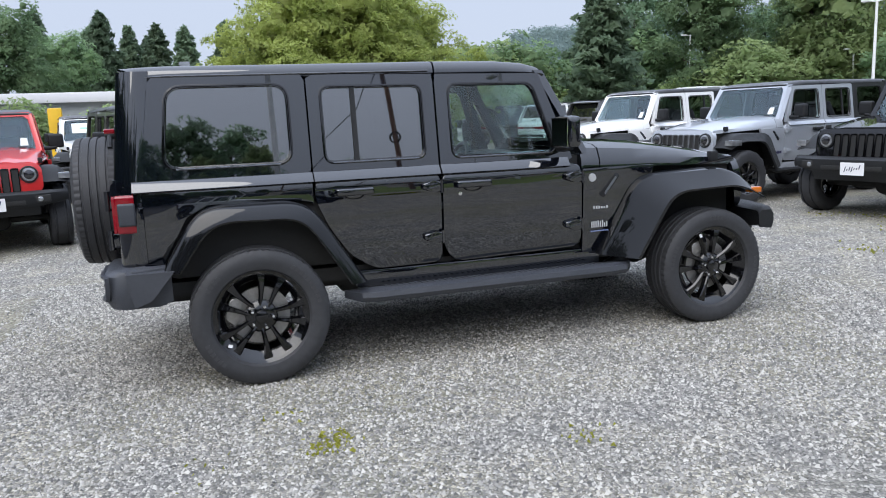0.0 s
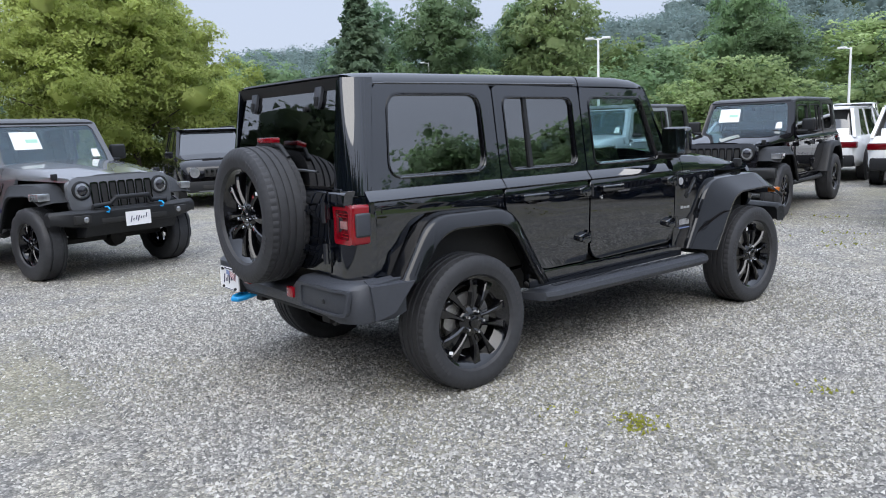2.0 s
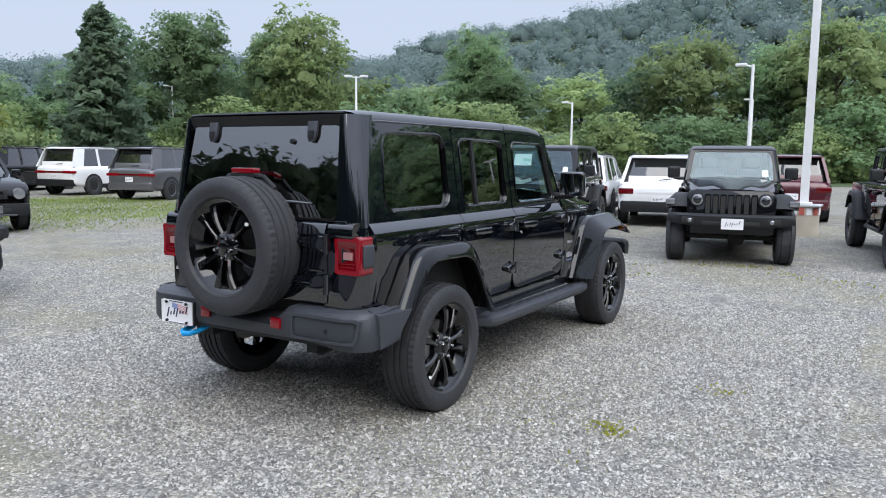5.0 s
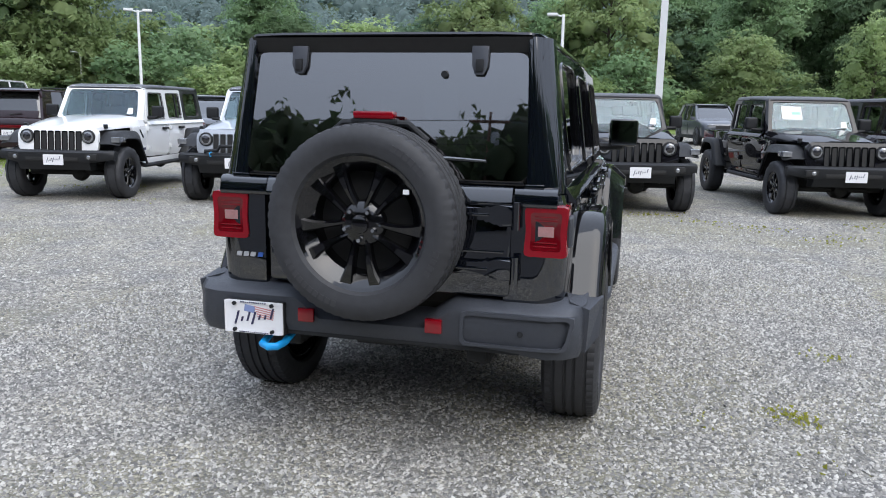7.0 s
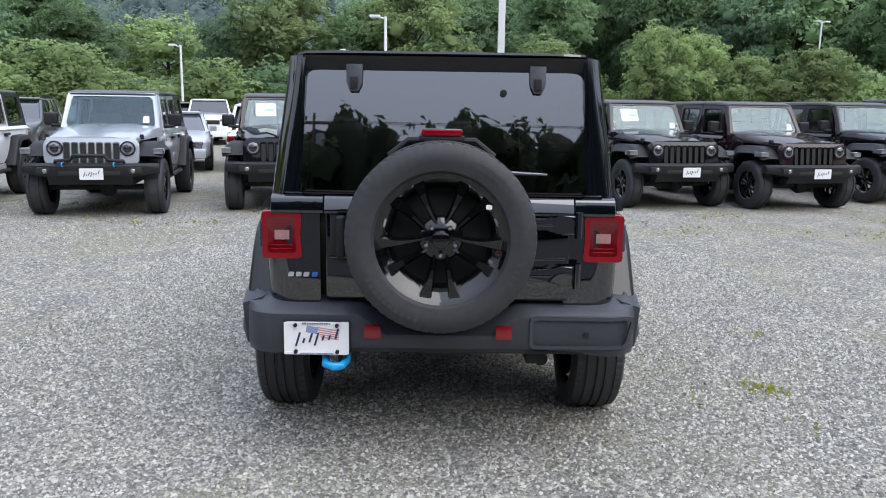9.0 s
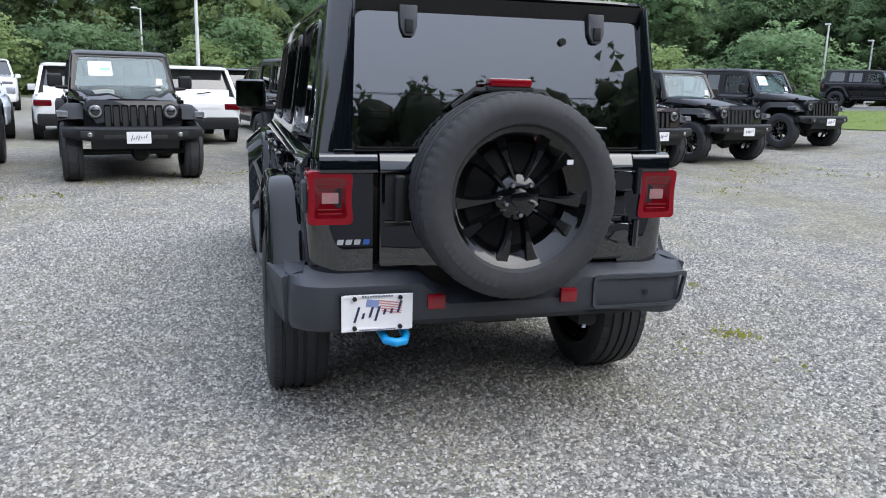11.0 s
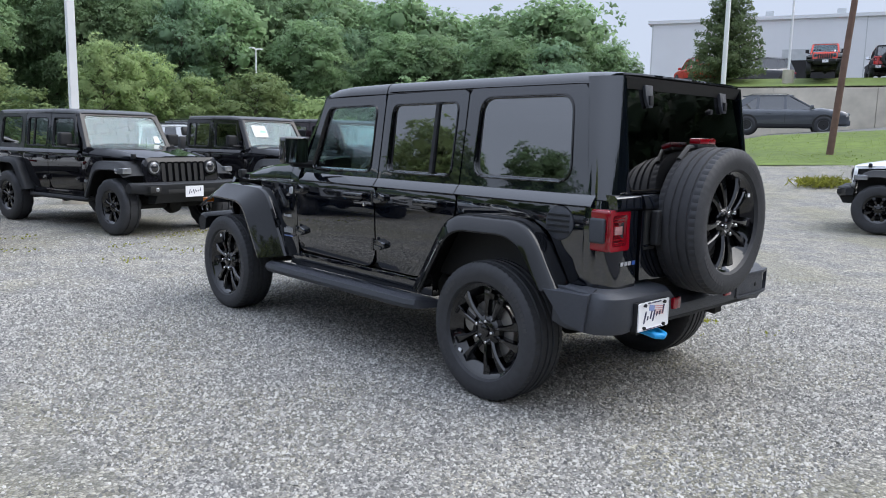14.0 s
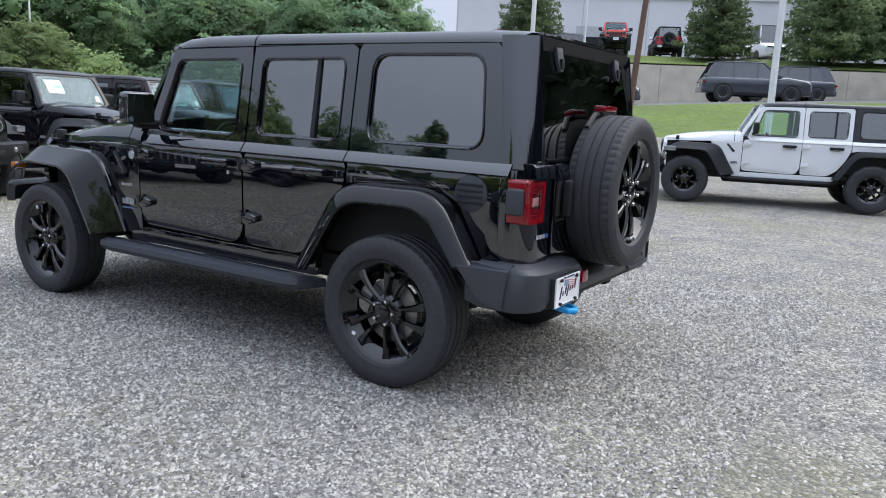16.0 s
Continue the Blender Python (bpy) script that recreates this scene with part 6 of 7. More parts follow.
for u, v, turned in ((-8.35, 38.4, 180), (-10.9, 43.2, 0)):
    x, y = at(u, v)
    copy_thing(dark_suv, pose(x, y, height(x, y), 0, 0, math.degrees(math.atan2(UY, UX)) + turned))
x, y = 20.3, -28.0
off_road("pickup_truck", "black off-road pickup truck on the road", pose(x, y, height(x, y), 0, 0, 204), BLACKDUST, pickup=True)
off_road("off_road_car", "black off-road car on the road", pose(28.2, -27.8, height(28.2, -27.8), 0, 0, -152), BLACKDUST)
copy_thing(white_suv, pose(46.0, -41.0, height(46.0, -41.0), 0, 0, 200))
# upper lot
x, y = at(-2.6, 51.3)
off_road("off_road_car", "orange-red off-road car on the upper lot", pose(x, y, height(x, y), 0, 0, 112), ORANGE)
x, y = at(-5.95, 51.8)
off_road("off_road_car", "red off-road car seen from behind on the upper lot", pose(x, y, height(x, y), 0, 0, -67), RED)
x, y = at(4.9, 56.0)
road_car("medium_suv", "red sport utility car on the upper lot", pose(x, y, height(x, y), 0, 0, -40), RED, 4.7, 1.9, 1.72, 2.8, 1.05, 1.0, (1.05, 0.3), (-2.2, -1.95))
x, y = at(1.2, 57.0)
copy_thing(dark_suv, pose(x, y, height(x, y), 0, 0, 60))
x, y = at(-12.5, 56.0)
road_car("van", "white delivery van on the upper lot", pose(x, y, height(x, y), 0, 0, 125), WHITE, 5.8, 2.0, 2.5, 3.6, 1.25, 1.15, (2.1, 1.5), (-2.8, -2.75))


# ---- poles, building, shed ----
def lamp_pole(x, y, H=7.5, heads=1, turn=0.0, base=False, r=0.085):
    z = height(x, y)
    p = thing("street_lamp", "white lot lamp pole" + (" on a tall concrete base" if base else " beside the parked cars"), "street lamp", "lot lamps", "", pose(x, y, z, 0, 0, turn))
    z0 = 0.0
    if base:
        z0 = 0.68
        pl = part("plinth", lathe(bmesh.new(), [(0.0001, 0.0), (0.31, 0.0), (0.31, 0.62), (0.0001, 0.62)], 24, pose(0, 0, 0, 90, 0, 0)), CONCRETE, p, "round concrete base")
        part("plinth_cap", boxed(-0.34, 0.34, -0.34, 0.34, 0.62, 0.66, 0.015), SHEDROOF, pl)
        for k in range(14):
            a = 2 * math.pi * k / 14
            part("warning_stripe", boxed(-0.050, 0.050, -0.008, 0.008, 0.45, 0.60), TAPERED if k % 2 else PLATEW, pl, "", pose(0.315 * math.cos(a), 0.315 * math.sin(a), 0, 0, 0, math.degrees(a) + 90))
        part("pole_foot", boxed(-0.15, 0.15, -0.15, 0.15, 0.66, 0.70, 0.01), GALV, p)
    rr = r * 1.3 if base else r
    part("pole", tube(bmesh.new(), [(0, 0, z0), (0, 0, H * 0.5), (0, 0, H)], [rr, rr * 0.9, rr * 0.75], 4 if base else 8), GALV, p, "white square pole" if base else "white pole")
    for k in range(heads):
        s = 1 if k == 0 else -1
        arm = part("arm", tube(bmesh.new(), [(0, 0, H - 0.08), (0, s * 0.3, H - 0.02)], 0.03, 6), GALV, p)
        part("lamp_head", boxed(-0.17, 0.17, min(s * 0.22, s * 0.62), max(s * 0.22, s * 0.62), H - 0.05, H + 0.05, 0.02), GALV, arm)
    return p


lamp_pole(13.8, -1.35, 9.5, 1, 0, True)
for x, y, H, heads, turn in ((35.0, 44.0, 6.6, 1, 40), (29.2, 22.4, 5.8, 2, 30), (39.6, 14.3, 4.9, 1, 10), (60.0, 19.8, 4.5, 1, 10), (27.6, 2.2, 5.2, 1, 0), (42.8, 36.8, 4.85, 1, 60),
                              (68.5, -19.6, 6.1, 1, 20), (66.8, -24.8, 4.8, 1, 200), (51.6, -26.7, 7.6, 2, 200), (56.1, 7.0, 5.95, 1, 20), (66.1, 7.4, 4.9, 1, 0), (41.7, -38.2, 5.3, 1, 40),
                              (56.7, -32.7, 4.6, 1, 200), (43.5, -43.7, 4.5, 1, 30)):
    lamp_pole(x, y, H, heads, turn, False, 0.075)
lamp_pole(*at(1.67, 31.5), 8.5, 1, 150, False, 0.10)
lamp_pole(*at(-6.3, 26.6), 10.0, 1, 120, False, 0.12)
thin_lamp = lamp_pole(*at(-0.71, 48.6), 9.0, 1, 100, False, 0.07)
part("plinth", lathe(bmesh.new(), [(0.0001, -0.2), (0.30, -0.2), (0.30, 0.75), (0.0001, 0.75)], 20, pose(0, 0, 0, 90, 0, 0)), CONCRETE, thin_lamp, "round concrete base")
wp = thing("utility_pole", "leaning brown wooden utility pole on the grass bank", "utility pole", "", "", pose(*at(-1.95, 28.0), height(*at(-1.95, 28.0))))
part("pole", tube(bmesh.new(), [(0, 0, -0.2), (-0.22, -0.2, 4.0), (-0.50, -0.45, 9.0)], [0.115, 0.10, 0.085], 10), TIMBER, wp)
part("wire_coil", lathe(bmesh.new(), [(0.16, -0.03), (0.22, -0.03), (0.22, 0.03), (0.16, 0.03), (0.16, -0.03)], 18, pose(-0.32, -0.22, 5.3, 0, 0, 30)), CHASSIS, wp, "black coil of wire")
part("cable", tube(bmesh.new(), [(-0.5, -0.45, 8.8), (-0.9, -3.5, 7.3), (-1.4, -9.0, 7.4), (-2, -18, 7.6)], 0.02, 5), CHASSIS, wp, "drooping black cable")

wq = thing("utility_pole", "tall wooden utility pole with a transformer behind the walk", "utility pole", "", "", pose(-30.5, 5.6, 0))
part("pole", tube(bmesh.new(), [(0, 0, -0.2), (0, 0, 6.0), (0, 0, 11.8)], [0.10, 0.08, 0.06], 10), TIMBER, wq)
part("crossarm", boxed(-0.05, 0.05, -0.9, 0.9, 11.3, 11.4, 0.01), TIMBER, wq)
part("transformer", lathe(bmesh.new(), [(0.0001, 0.0), (0.19, 0.02), (0.20, 0.55), (0.15, 0.62), (0.0001, 0.62)], 16, pose(0.1, -0.32, 10.2, 90, 0, 0)), GREYTIN, wq, "grey transformer can")
for k, (z, sag) in enumerate(((11.45, 0.5), (11.4, 0.45), (10.6, 0.5), (10.3, 0.6))):
    y0 = (-1.0, 1.0, 0.0, 0.0)[k]
    part("cable", tube(bmesh.new(), [(0, y0 - 40, z + 0.6), (0, y0 - 20, z - sag * 0.4), (0, y0, z), (0, y0 + 20, z - sag), (0, y0 + 40, z + 0.3)], 0.014, 5), CHASSIS, wq, "black overhead cable")


def boulder(x, y, w, h, seed):
    bm = bmesh.new()
    bmesh.ops.create_icosphere(bm, subdivisions=3, radius=1.0)
    for v in bm.verts:
        k = 1 + 0.30 * noise.noise(v.co * 1.3 + Vector((seed, 0, 0))) + 0.08 * noise.noise(v.co * 5)
        v.co = Vector((v.co.x * w * k, v.co.y * w * 0.7 * k, max(-0.1, v.co.z * h * k)))
    tagged(part("boulder", bm, BOULDER, None, "", pose(x, y, height(x, y), 0, 0, seed * 40)), "pale weathered boulder on the grass bank", "boulder", "bank boulders")


boulder(11.95, -20.8, 0.34, 0.34, 1)
boulder(12.7, -19.8, 0.20, 0.14, 2)
bld = thing("building", "long white clad workshop building with a garage door", "building", "", "", pose(*at(-1.2, 64), 5.45, 0, 0, math.degrees(math.atan2(UY, UX))))
part("wall", boxed(-55, 10.5, -20, 0, 0, 5.3), CLADDING, bld, "white panel walls")
part("roof", boxed(-55.3, 10.8, -20.3, 0.15, 5.3, 5.55), CLADDING, bld, "flat roof edge")
for k in range(13):
    part("panel_joint", boxed(10.4 - k * 5.0, 10.46 - k * 5.0, 0.0, 0.02, 0, 5.3), SHEDROOF, bld)
gd = part("garage_door", boxed(-3.3, 0.9, 0.0, 0.06, 0, 3.1), SHEDROOF, bld, "open sectional garage door")
# Flat black panel on the door; the interior's shade is its colour.
part("opening_panel", boxed(-3.1, 0.7, 0.062, 0.08, 0, 2.3), DARKIN, gd)
for u in (2.0, -3.0, -6.5, -9):
    part("roof_vent", boxed(u - 0.3, u + 0.3, -3, -2.4, 5.55, 6.3), SHEDROOF, bld)
shed = thing("shed", "long low shed with a flat pale roof behind a hedge", "shed", "", "", pose(-9.0, 36.0, 0, 0, 0, 3))
part("wall", boxed(-9, 5.7, -2.0, 2.0, 0, 2.75), SHEDROOF, shed, "grey sheet walls")
part("roof", boxed(-9.3, 6.0, -2.4, 2.4, 2.75, 3.2, 0.04), PLATEW, shed, "pale flat roof edge")
barn = thing("arched_shed", "arched shed with a pale ribbed roof", "shed", "", "", pose(1.55, 57.0, 0))
arch = [(3.1 * math.cos(a), 3.4 + 1.9 * math.sin(a)) for a in [math.pi * k / 14 for k in range(15)]]
part("wall", prism(bmesh.new(), [(3.0, 0), (3.0, 3.4)] + [(x * 0.97, z - 0.06) for x, z in arch[1:-1]] + [(-3.0, 3.4), (-3.0, 0)], lambda u, v, d: (u, d, v), 9.0), SHEDROOF, barn, "pale ribbed end wall")
part("roof", prism(bmesh.new(), arch + [(x * 0.985, z - 0.05) for x, z in arch[::-1]], lambda u, v, d: (u, d - 0.2, v), 9.4), PLATEW, barn, "white arched roof")
for k in range(13):
    x = -2.7 + 0.45 * k
    part("wall_rib", boxed(x - 0.03, x + 0.03, -0.05, 0.0, 0.2, 3.35 + 1.75 * math.sqrt(max(0.0, 1 - (x / 3.1) ** 2))), CLADDING, barn)
part("flue", boxed(-2.15, -1.35, 0.5, 1.3, 3.0, 6.3, 0.03), GREYTIN, barn, "square grey flue")
yp = thing("yellow_post", "yellow steel post behind the red car", "post", "", "", pose(-3.2, 14.6, 0))
part("post", boxed(-0.15, 0.15, -0.08, 0.08, 0, 2.0, 0.03), YELLOW, yp)


# ---- hills and woods ----
RIDGE_B = [-60, -45, -30, -15, 0, 10, 20, 25, 31, 36, 40, 50, 58, 68, 75, 100, 130]
RIDGE_E = [3.0, 5.0, 8.0, 12.0, 13.0, 12.5, 10.4, 9.6, 9.1, 7.4, 7.3, 6.4, 6.2, 5.8, 5.6, 3.5, 2.0]


def hill_height(b, r):
    top = math.tan(radians(float(np.interp(b, RIDGE_B, RIDGE_E)))) * 330
    bumps = 4.0 * noise.noise((b * 0.12, r * 0.02, 0.0)) + 2.0 * noise.noise((b * 0.5, r * 0.05, 3.0))
    t = min(1.0, max(0.0, (r - 105) / 225))
    return -1 + (top + bumps - 5) * (t * t * (3 - 2 * t))


bm = bmesh.new()
rows = []
for b in range(-60, 131, 2):
    rows.append([bm.verts.new((r * math.cos(radians(b)), r * math.sin(radians(b)), hill_height(b, r))) for r in (100, 125, 150, 180, 210, 240, 270, 300, 330, 380, 460)])
for a, c in zip(rows, rows[1:]):
    for i in range(len(a) - 1):
        bm.faces.new((a[i], a[i + 1], c[i + 1], c[i]))
tagged(part("hillside", bm, FORESTFLOOR), "wooded hillside beyond the lot", "hill", "", "structure")
nr = np.random.default_rng(3)
verts, lean, pieces = [], [], []
for k in range(3000):
    b, r = nr.uniform(-20, 66), 115 + 225 * nr.random() ** 0.8
    c = np.array([r * math.cos(radians(b)), r * math.sin(radians(b)), hill_height(b, r) + nr.uniform(0.5, 3.5)])
    rad = nr.uniform(2.4, 5.0)
    d = on_ball(70, nr)
    d[:, 2] = abs(d[:, 2])
    verts.append(leaves(c + d * rad * nr.uniform(0.7, 1.1, (70, 1)), d * 0.6 + nr.normal(size=(70, 3)) * 0.4 + [0, 0, 0.5], nr.uniform(0.40, 0.75, 70), nr, 1.2))
    lean.append(d + [0, 0, 0.5] + nr.normal(size=(70, 3)) * 0.1)
    p, f, n = mass(c, rad * 0.78, 0, Vector((0, 0, 0)))
    pieces.append((p, f, n + [0, 0, 0.5]))
tagged(place("woodland", leaf_mesh("woodland", np.vstack(verts), LEAFHAZED, np.vstack(lean), joined(pieces))), "far deciduous woodland covering the hill", "woodland", "", "stuff")

light = leafy_tree("tree", "light green bushy tree behind the parked cars", pose(4.2, 24.5, 0), LEAFLIGHT, 7.4, 3.4, 11, 1000, 0.072, 0.10, 0.45)
mid = leafy_tree("tree", "tall mid-green broadleaf tree at the wood's edge", pose(36.5, 44.0, 0) @ Matrix.Scale(0.86, 4), LEAFMID, 13.5, 5.0, 12, 200, 0.160, 0.15, 0.36)
dark = leafy_tree("tree", "tall dark green broadleaf tree in the wood", pose(34.0, 51.5, 0) @ Matrix.Scale(0.86, 4), LEAFDARK, 13.5, 4.4, 13, 210, 0.160, 0.12, 0.36)
pale = leafy_tree("tree", "pale green young tree at the wood's edge", pose(44.5, 40.0, 0), LEAFSCRUB, 13.0, 5.2, 14, 85, 0.21, 0.15, 0.36)
scrub = leafy_tree("bush", "low light green scrub at the lot's far edge", pose(30.0, 56.0, -0.3), LEAFSCRUB, 4.6, 3.0, 17, 150, 0.14, 0.02, 0.36)
thicket = leafy_tree("bush", "rounded mid-green bush at the wood's edge", pose(33.0, 59.0, -0.3), LEAFMID, 5.4, 2.8, 27, 150, 0.14, 0.02, 0.36)
far_tree = leafy_tree("tree", "tall green tree deep in the wood", pose(64.0, -30.0, 0), LEAFMID, 13.5, 5.0, 18, 40, 0.28, 0.30, 0.45)
# The near-side trees and bushes carry their backlit shade in the leaf colour.
near_tree = leafy_tree("tree", "tall broadleaf tree on the lot's near side", pose(-36.0, 3.0, 0) @ Matrix.Scale(0.72, 4), LEAFSHADED, 13.5, 5.0, 19, 26, 0.28, 0.05, 0.74)
near_bush = leafy_tree("bush", "dense bushes on the lot's near side, shade put into their leaf colour", pose(-33.0, -6.0, -0.3) @ Matrix.Scale(0.85, 4), LEAFSHADED, 8.0, 5.0, 29, 18, 0.30, 0.02, 0.77)
cedar = conifer("conifer", "broad olive-green conifer before the white building", pose(*at(2.7, 49.6), height(*at(2.7, 49.6)) - 0.1), LEAFCEDAR, 5.6, 2.3, 16, 15000, 0.085, taper=0.5)
fir = conifer("conifer", "dark blue-green conifer behind the lot", pose(-2.0, 57.0, 0), LEAFFIR, 9.0, 2.6, 15, 6500, 0.20)
for x, y, s, t in ((6.4, 25.2, 0.95, 40), (8.4, 27.0, 0.90, 110), (5.6, 28.0, 1.05, 200)):
    copy_thing(light, pose(x, y, 0, 0, 0, t) @ Matrix.Scale(s, 4))
copy_thing(fir, pose(21.8, 33.5, 0, 0, 0, 33) @ Matrix.Diagonal((1.25, 1.25, 1.03, 1)))
for x, y, s, t in ((-6.6, 58, 1.0, 40), (-4.0, 58.5, 1.0, 300), (4.5, 60, 0.95, 140), (-5.5, 54, 1.05, 250), (7.5, 64, 0.9, 10), (-9, 50, 1.0, 70), (0, 62, 1.05, 20), (3.2, 63, 1.1, 80), (6.2, 65, 1.0, 170), (-2.8, 61, 0.95, 230)):
    copy_thing(fir, pose(x, y, 0, 0, 0, t) @ Matrix.Scale(s, 4))
for x, y, s, t in ((-9.5, 42, 0.68, 0), (-12.5, 46, 0.7, 120), (-7, 47, 0.6, 200)):
    copy_thing(mid, pose(x, y, 0, 0, 0, t) @ Matrix.Scale(s, 4))
for x, y, s, t in ((-4.2, 17.5, 0.48, 0), (-6.0, 16.0, 0.55, 90), (-2.6, 19.5, 0.45, 180), (12, 31, 0.65, 30), (14.5, 33, 0.7, 100), (17, 35, 0.8, 200)):
    copy_thing(scrub, pose(x, y, -0.2, 0, 0, t) @ Matrix.Scale(s, 4))
def on_bearing(b, d, x0=-3.0, y0=0.0):
    return x0 + d * math.cos(radians(b)), y0 + d * math.sin(radians(b))


def wood_tree(src, b, d, elev, spread, turn):
    """A copy of a tree on a bearing, as tall as its top stands above the horizon."""
    x, y = on_bearing(b, d)
    k = (1.5 + d * math.tan(radians(elev))) / (9.0 if src is fir else 14.0 if src is near_tree else 13.5 if src is not pale else 13.0)
    w = spread / (2.8 if src is fir else 5.0)
    return copy_thing(src, pose(x, y, height(x, y) - 0.2, 0, 0, turn) @ Matrix.Diagonal((w, w, k, 1)))


for src, b, d, e, w in ((mid, 42.5, 64, 10.5, 3.6), (dark, 45.5, 70, 7.5, 4.0), (dark, 35.2, 66, 7.0, 3.0), (mid, 27.0, 72, 10.6, 5.0), (mid, 25.0, 70, 7.5, 5.0), (dark, 14.8, 68, 8.3, 4.4), (pale, 10.8, 66, 8.8, 5.2),
                        (dark, 58.0, 62, 6.0, 4.0), (pale, 19.0, 76, 6.2, 6.0), (pale, 31.0, 76, 5.4, 6.0), (pale, 38.5, 78, 5.6, 6.0), (mid, 61.0, 66, 4.6, 4.0), (mid, 5.5, 66, 9.0, 5.0), (pale, 2.0, 64, 9.6, 5.0),
                        (pale, -7.5, 60, 5.2, 3.4), (pale, -15.5, 58, 6.0, 2.6), (pale, -18.2, 60, 5.4, 2.4), (pale, -21.5, 60, 3.8, 2.5), (pale, -26.0, 60, 4.2, 3.0)):
    wood_tree(src, b, d, e, w, b * 7 % 360)
TOP_B = [2, -8, -15, -25, -34, -40, -46, -52, -54, -58]
TOP_E = [9.6, 10.5, 12.0, 12.0, 9.4, 8.5, 8.9, 9.1, 6.6, 6.2]
wood = random.Random(8)
b = 63.0
while b > -57.5:
    # low scrub along the lot's far edge
    x, y = on_bearing(b + 0.7, wood.uniform(56, 64))
    if (uv(x, y)[1] < 40 or uv(x, y)[0] > 24) and (b > 6 or wood.random() < 0.55):
        s = (1.0 if b > 5 else 0.8) * wood.uniform(0.55, 1.4)
        copy_thing(wood.choice((scrub, scrub, thicket)), pose(x, y, -0.3, 0, 0, wood.uniform(0, 360)) @ Matrix.Diagonal((s * 1.3, s * 1.3, s, 1)))
    if b < 1:
        e = float(np.interp(-b, [-q for q in TOP_B], TOP_E))
        d = wood.uniform(68, 80)
        x, y = on_bearing(b, d)
        if uv(x, y)[1] < 62 or uv(x, y)[0] > 15:
            wood_tree(wood.choice((mid, dark, mid, mid)), b, d, e * wood.uniform(0.86, 1.0), 5.2, wood.uniform(0, 360))
        if b > -50:
            wood_tree(far_tree, b - 0.8, d + 10, e * wood.uniform(0.95, 1.08), 6.2, wood.uniform(0, 360))
    b -= wood.uniform(2.0, 2.8)
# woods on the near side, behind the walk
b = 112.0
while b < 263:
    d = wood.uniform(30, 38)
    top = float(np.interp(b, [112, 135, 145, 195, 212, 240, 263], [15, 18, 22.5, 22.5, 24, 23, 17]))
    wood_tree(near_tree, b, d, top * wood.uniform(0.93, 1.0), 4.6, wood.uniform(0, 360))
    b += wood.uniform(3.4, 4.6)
for b, d, e in ((266.5, 50, 12.0), (271, 55, 11.0), (275.5, 57, 10.0)):
    wood_tree(dark, b, d, e, 5.0, b * 11 % 360)
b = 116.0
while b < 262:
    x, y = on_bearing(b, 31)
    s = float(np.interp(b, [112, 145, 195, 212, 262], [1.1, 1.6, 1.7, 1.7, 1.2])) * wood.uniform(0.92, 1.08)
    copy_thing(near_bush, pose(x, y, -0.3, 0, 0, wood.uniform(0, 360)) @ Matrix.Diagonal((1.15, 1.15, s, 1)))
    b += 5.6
# conifers before the building
for u, v, s, t in ((-8.6, 49.5, 0.95, 60), (-14.8, 49.0, 1.25, 150), (-19, 50, 1.2, 220)):
    x, y = at(u, v)
    copy_thing(cedar, pose(x, y, height(x, y) - 0.1, 0, 0, t) @ Matrix.Diagonal((s * 1.1, s * 1.1, s, 1)))


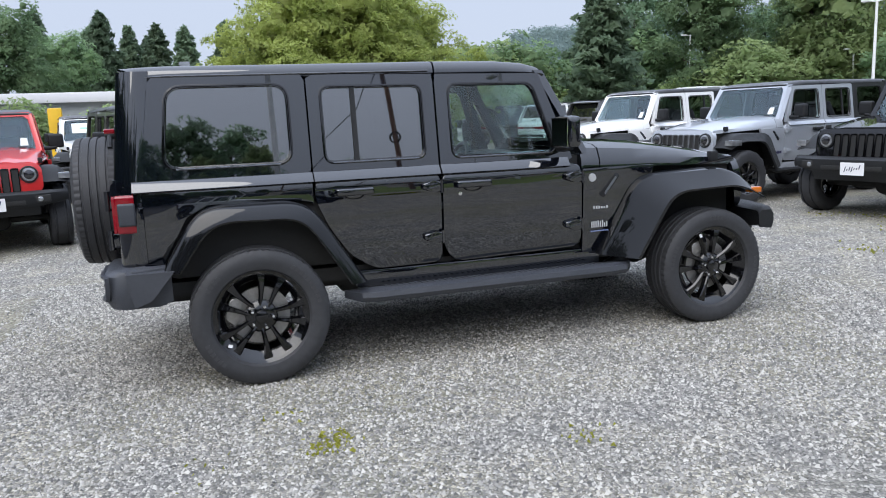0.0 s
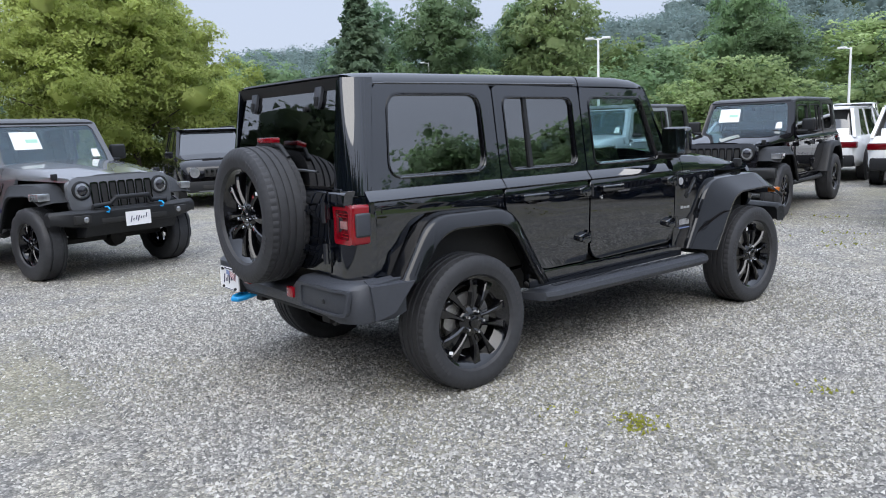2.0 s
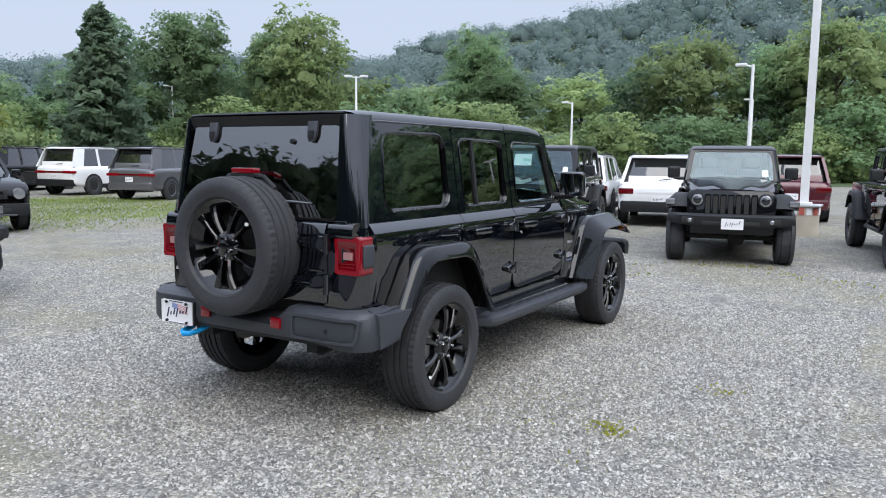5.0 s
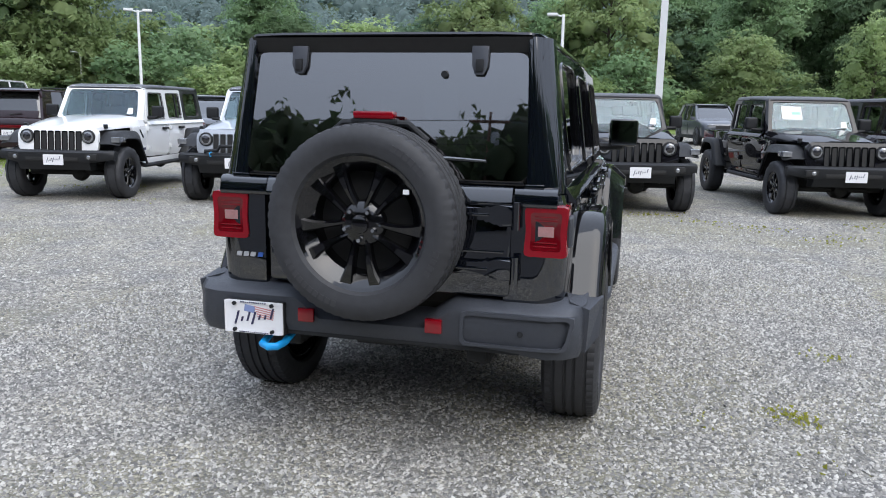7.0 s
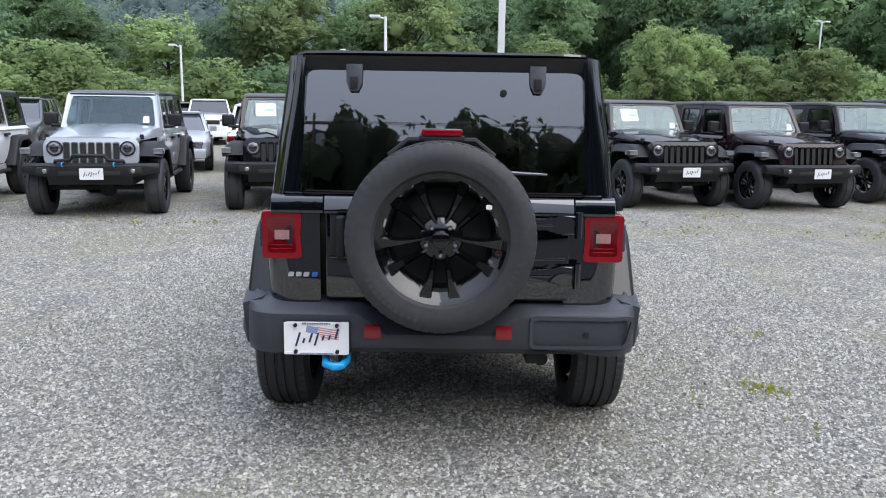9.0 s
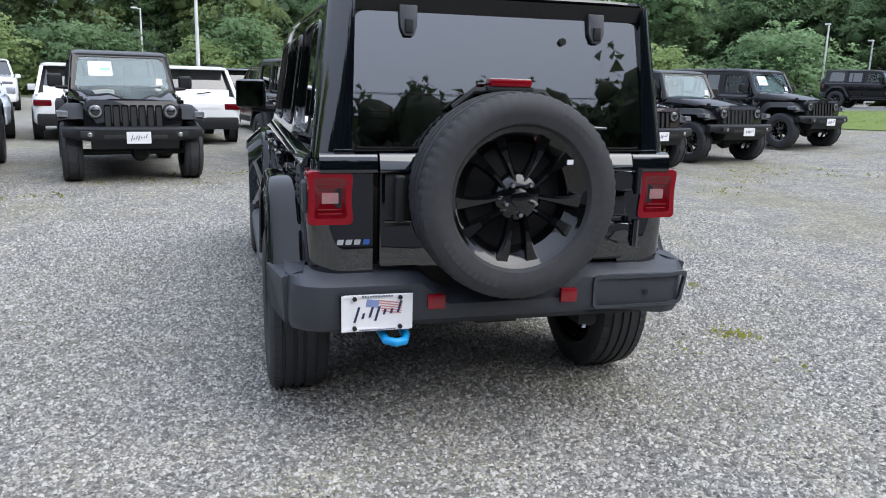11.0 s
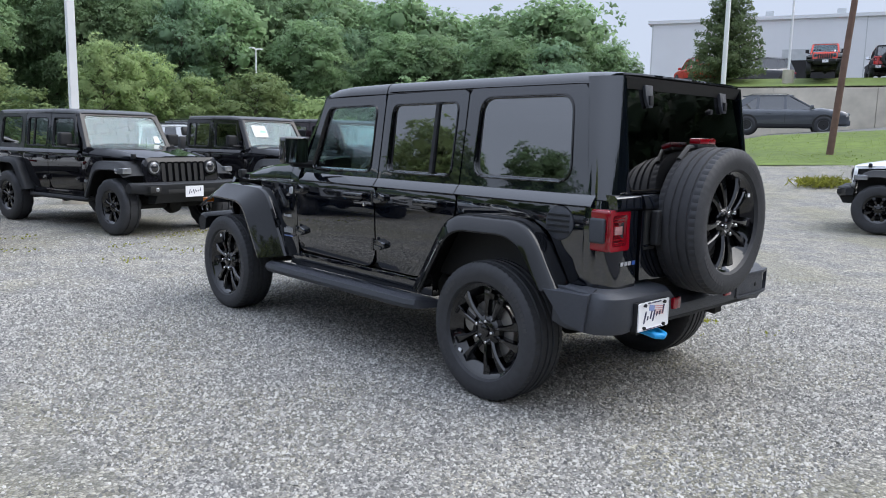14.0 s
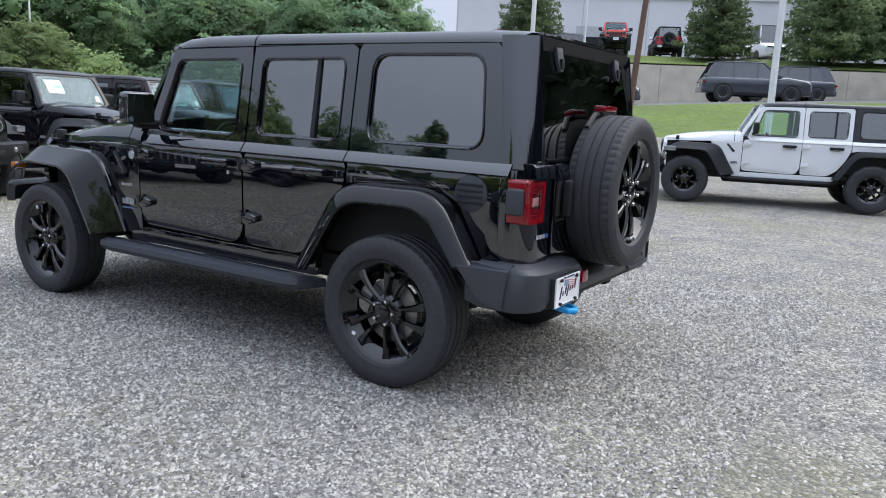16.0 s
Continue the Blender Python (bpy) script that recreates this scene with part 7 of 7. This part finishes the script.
# ---- loose stones, weeds and grass ----
def stones(name, count, x0, x1, y0, y1, seed, low, high):
    rng_ = np.random.default_rng(seed)
    base = np.array([(1, 0, -0.35), (-0.5, 0.87, -0.35), (-0.5, -0.87, -0.35), (0.1, 0.05, 1)], float)
    faces = np.array([(0, 1, 3), (1, 2, 3), (2, 0, 3)])
    c = np.c_[rng_.uniform(x0, x1, count), rng_.uniform(y0, y1, count), np.zeros(count)]
    s = low + (high - low) * rng_.random(count) ** 2.2
    a, tilt = rng_.uniform(0, 2 * np.pi, count), rng_.normal(size=(count, 2)) * 0.5
    sh = np.stack([s * rng_.uniform(0.7, 1.3, count), s * rng_.uniform(0.55, 1.0, count), s * rng_.uniform(0.4, 0.75, count)], 1)
    v = base[None] * sh[:, None, :] * rng_.uniform(0.7, 1.25, (count, 4, 1))
    x = v[..., 0] * np.cos(a)[:, None] - v[..., 1] * np.sin(a)[:, None]
    y = v[..., 0] * np.sin(a)[:, None] + v[..., 1] * np.cos(a)[:, None]
    z = v[..., 2] + x * tilt[:, :1] * 0.6 + y * tilt[:, 1:] * 0.6
    v = np.stack([x, y, z + s[:, None] * 0.15], -1) + c[:, None, :]
    f = (faces[None] + 4 * np.arange(count)[:, None, None]).reshape(-1)
    me = bpy.data.meshes.new(name)
    me.vertices.add(count * 4)
    me.vertices.foreach_set("co", v.astype(np.float32).ravel())
    me.loops.add(len(f))
    me.loops.foreach_set("vertex_index", f.astype(np.int32))
    me.polygons.add(len(f) // 3)
    me.polygons.foreach_set("loop_start", np.arange(0, len(f), 3, dtype=np.int32))
    me.update(calc_edges=True)
    me.materials.append(STONES)
    return tagged(place(name, me), "loose angular grey stones on the lot", "gravel", "", "stuff")


stones("gravel", 120000, -1.7, 4.6, -3.0, 2.8, 21, 0.0080, 0.0185)
stones("gravel", 70000, -3.4, 8.5, -4.6, 7.0, 22, 0.0085, 0.0190)


def blades(name, label, spots, material, seed, tall, thin=1.0):
    rng_ = np.random.default_rng(seed)
    pos, nor, size = [], [], []
    for x, y, r, k in spots:
        d = rng_.normal(size=(k, 2)) * r
        for dx, dy in d:
            s = tall * rng_.uniform(0.4, 1.0)
            pos.append((x + dx, y + dy, height(x + dx, y + dy) + s * 0.5))
            a = rng_.uniform(0, 6.28)
            nor.append((math.cos(a), math.sin(a), rng_.uniform(0.1, 1.2)))
            size.append(s)
    ob = place(name, leaf_mesh(name, leaves(np.array(pos), np.array(nor), np.array(size) * thin, rng_, 1.3 / thin), material))
    return tagged(ob, label, "grass", "", "stuff")


blades("weed_patch", "yellow-green weeds in the gravel", [(0.18, -1.87, 0.06, 90), (0.24, -1.80, 0.04, 30), (1.35, -2.25, 0.07, 24), (-0.35, -1.9, 0.07, 10), (0.05, -1.45, 0.06, 10)], WEEDM, 31, 0.022)
blades("weeds", "low green weeds along the parked row", [(wood.uniform(5.8, 9.5), 9 - k * 0.42, 0.16, 30) for k in range(50)], WEEDM, 32, 0.030)
blades("weeds", "low ragged grass at the edge of the gravel", [(wood.uniform(5, 8.5), wood.uniform(11.5, 17), 0.7, 150) for k in range(34)] + [(wood.uniform(8, 13), wood.uniform(13, 22), 0.9, 170) for k in range(75)], GRASSM, 36, 0.055, 0.5)
blades("grass_tuft", "tall grass tuft at the foot of the bank", [(*at(-1.35, 21.5), 0.28, 420), (*at(-1.7, 21.8), 0.20, 220)], WEEDM, 34, 0.30, 0.14)
blades("bank_grass", "rough uncut grass blades on the bank", [(*at(wood.uniform(-14, 14), wood.uniform(26.0, 33.0)), 0.5, 22) for k in range(420)], GRASSM, 35, 0.09, 0.20)
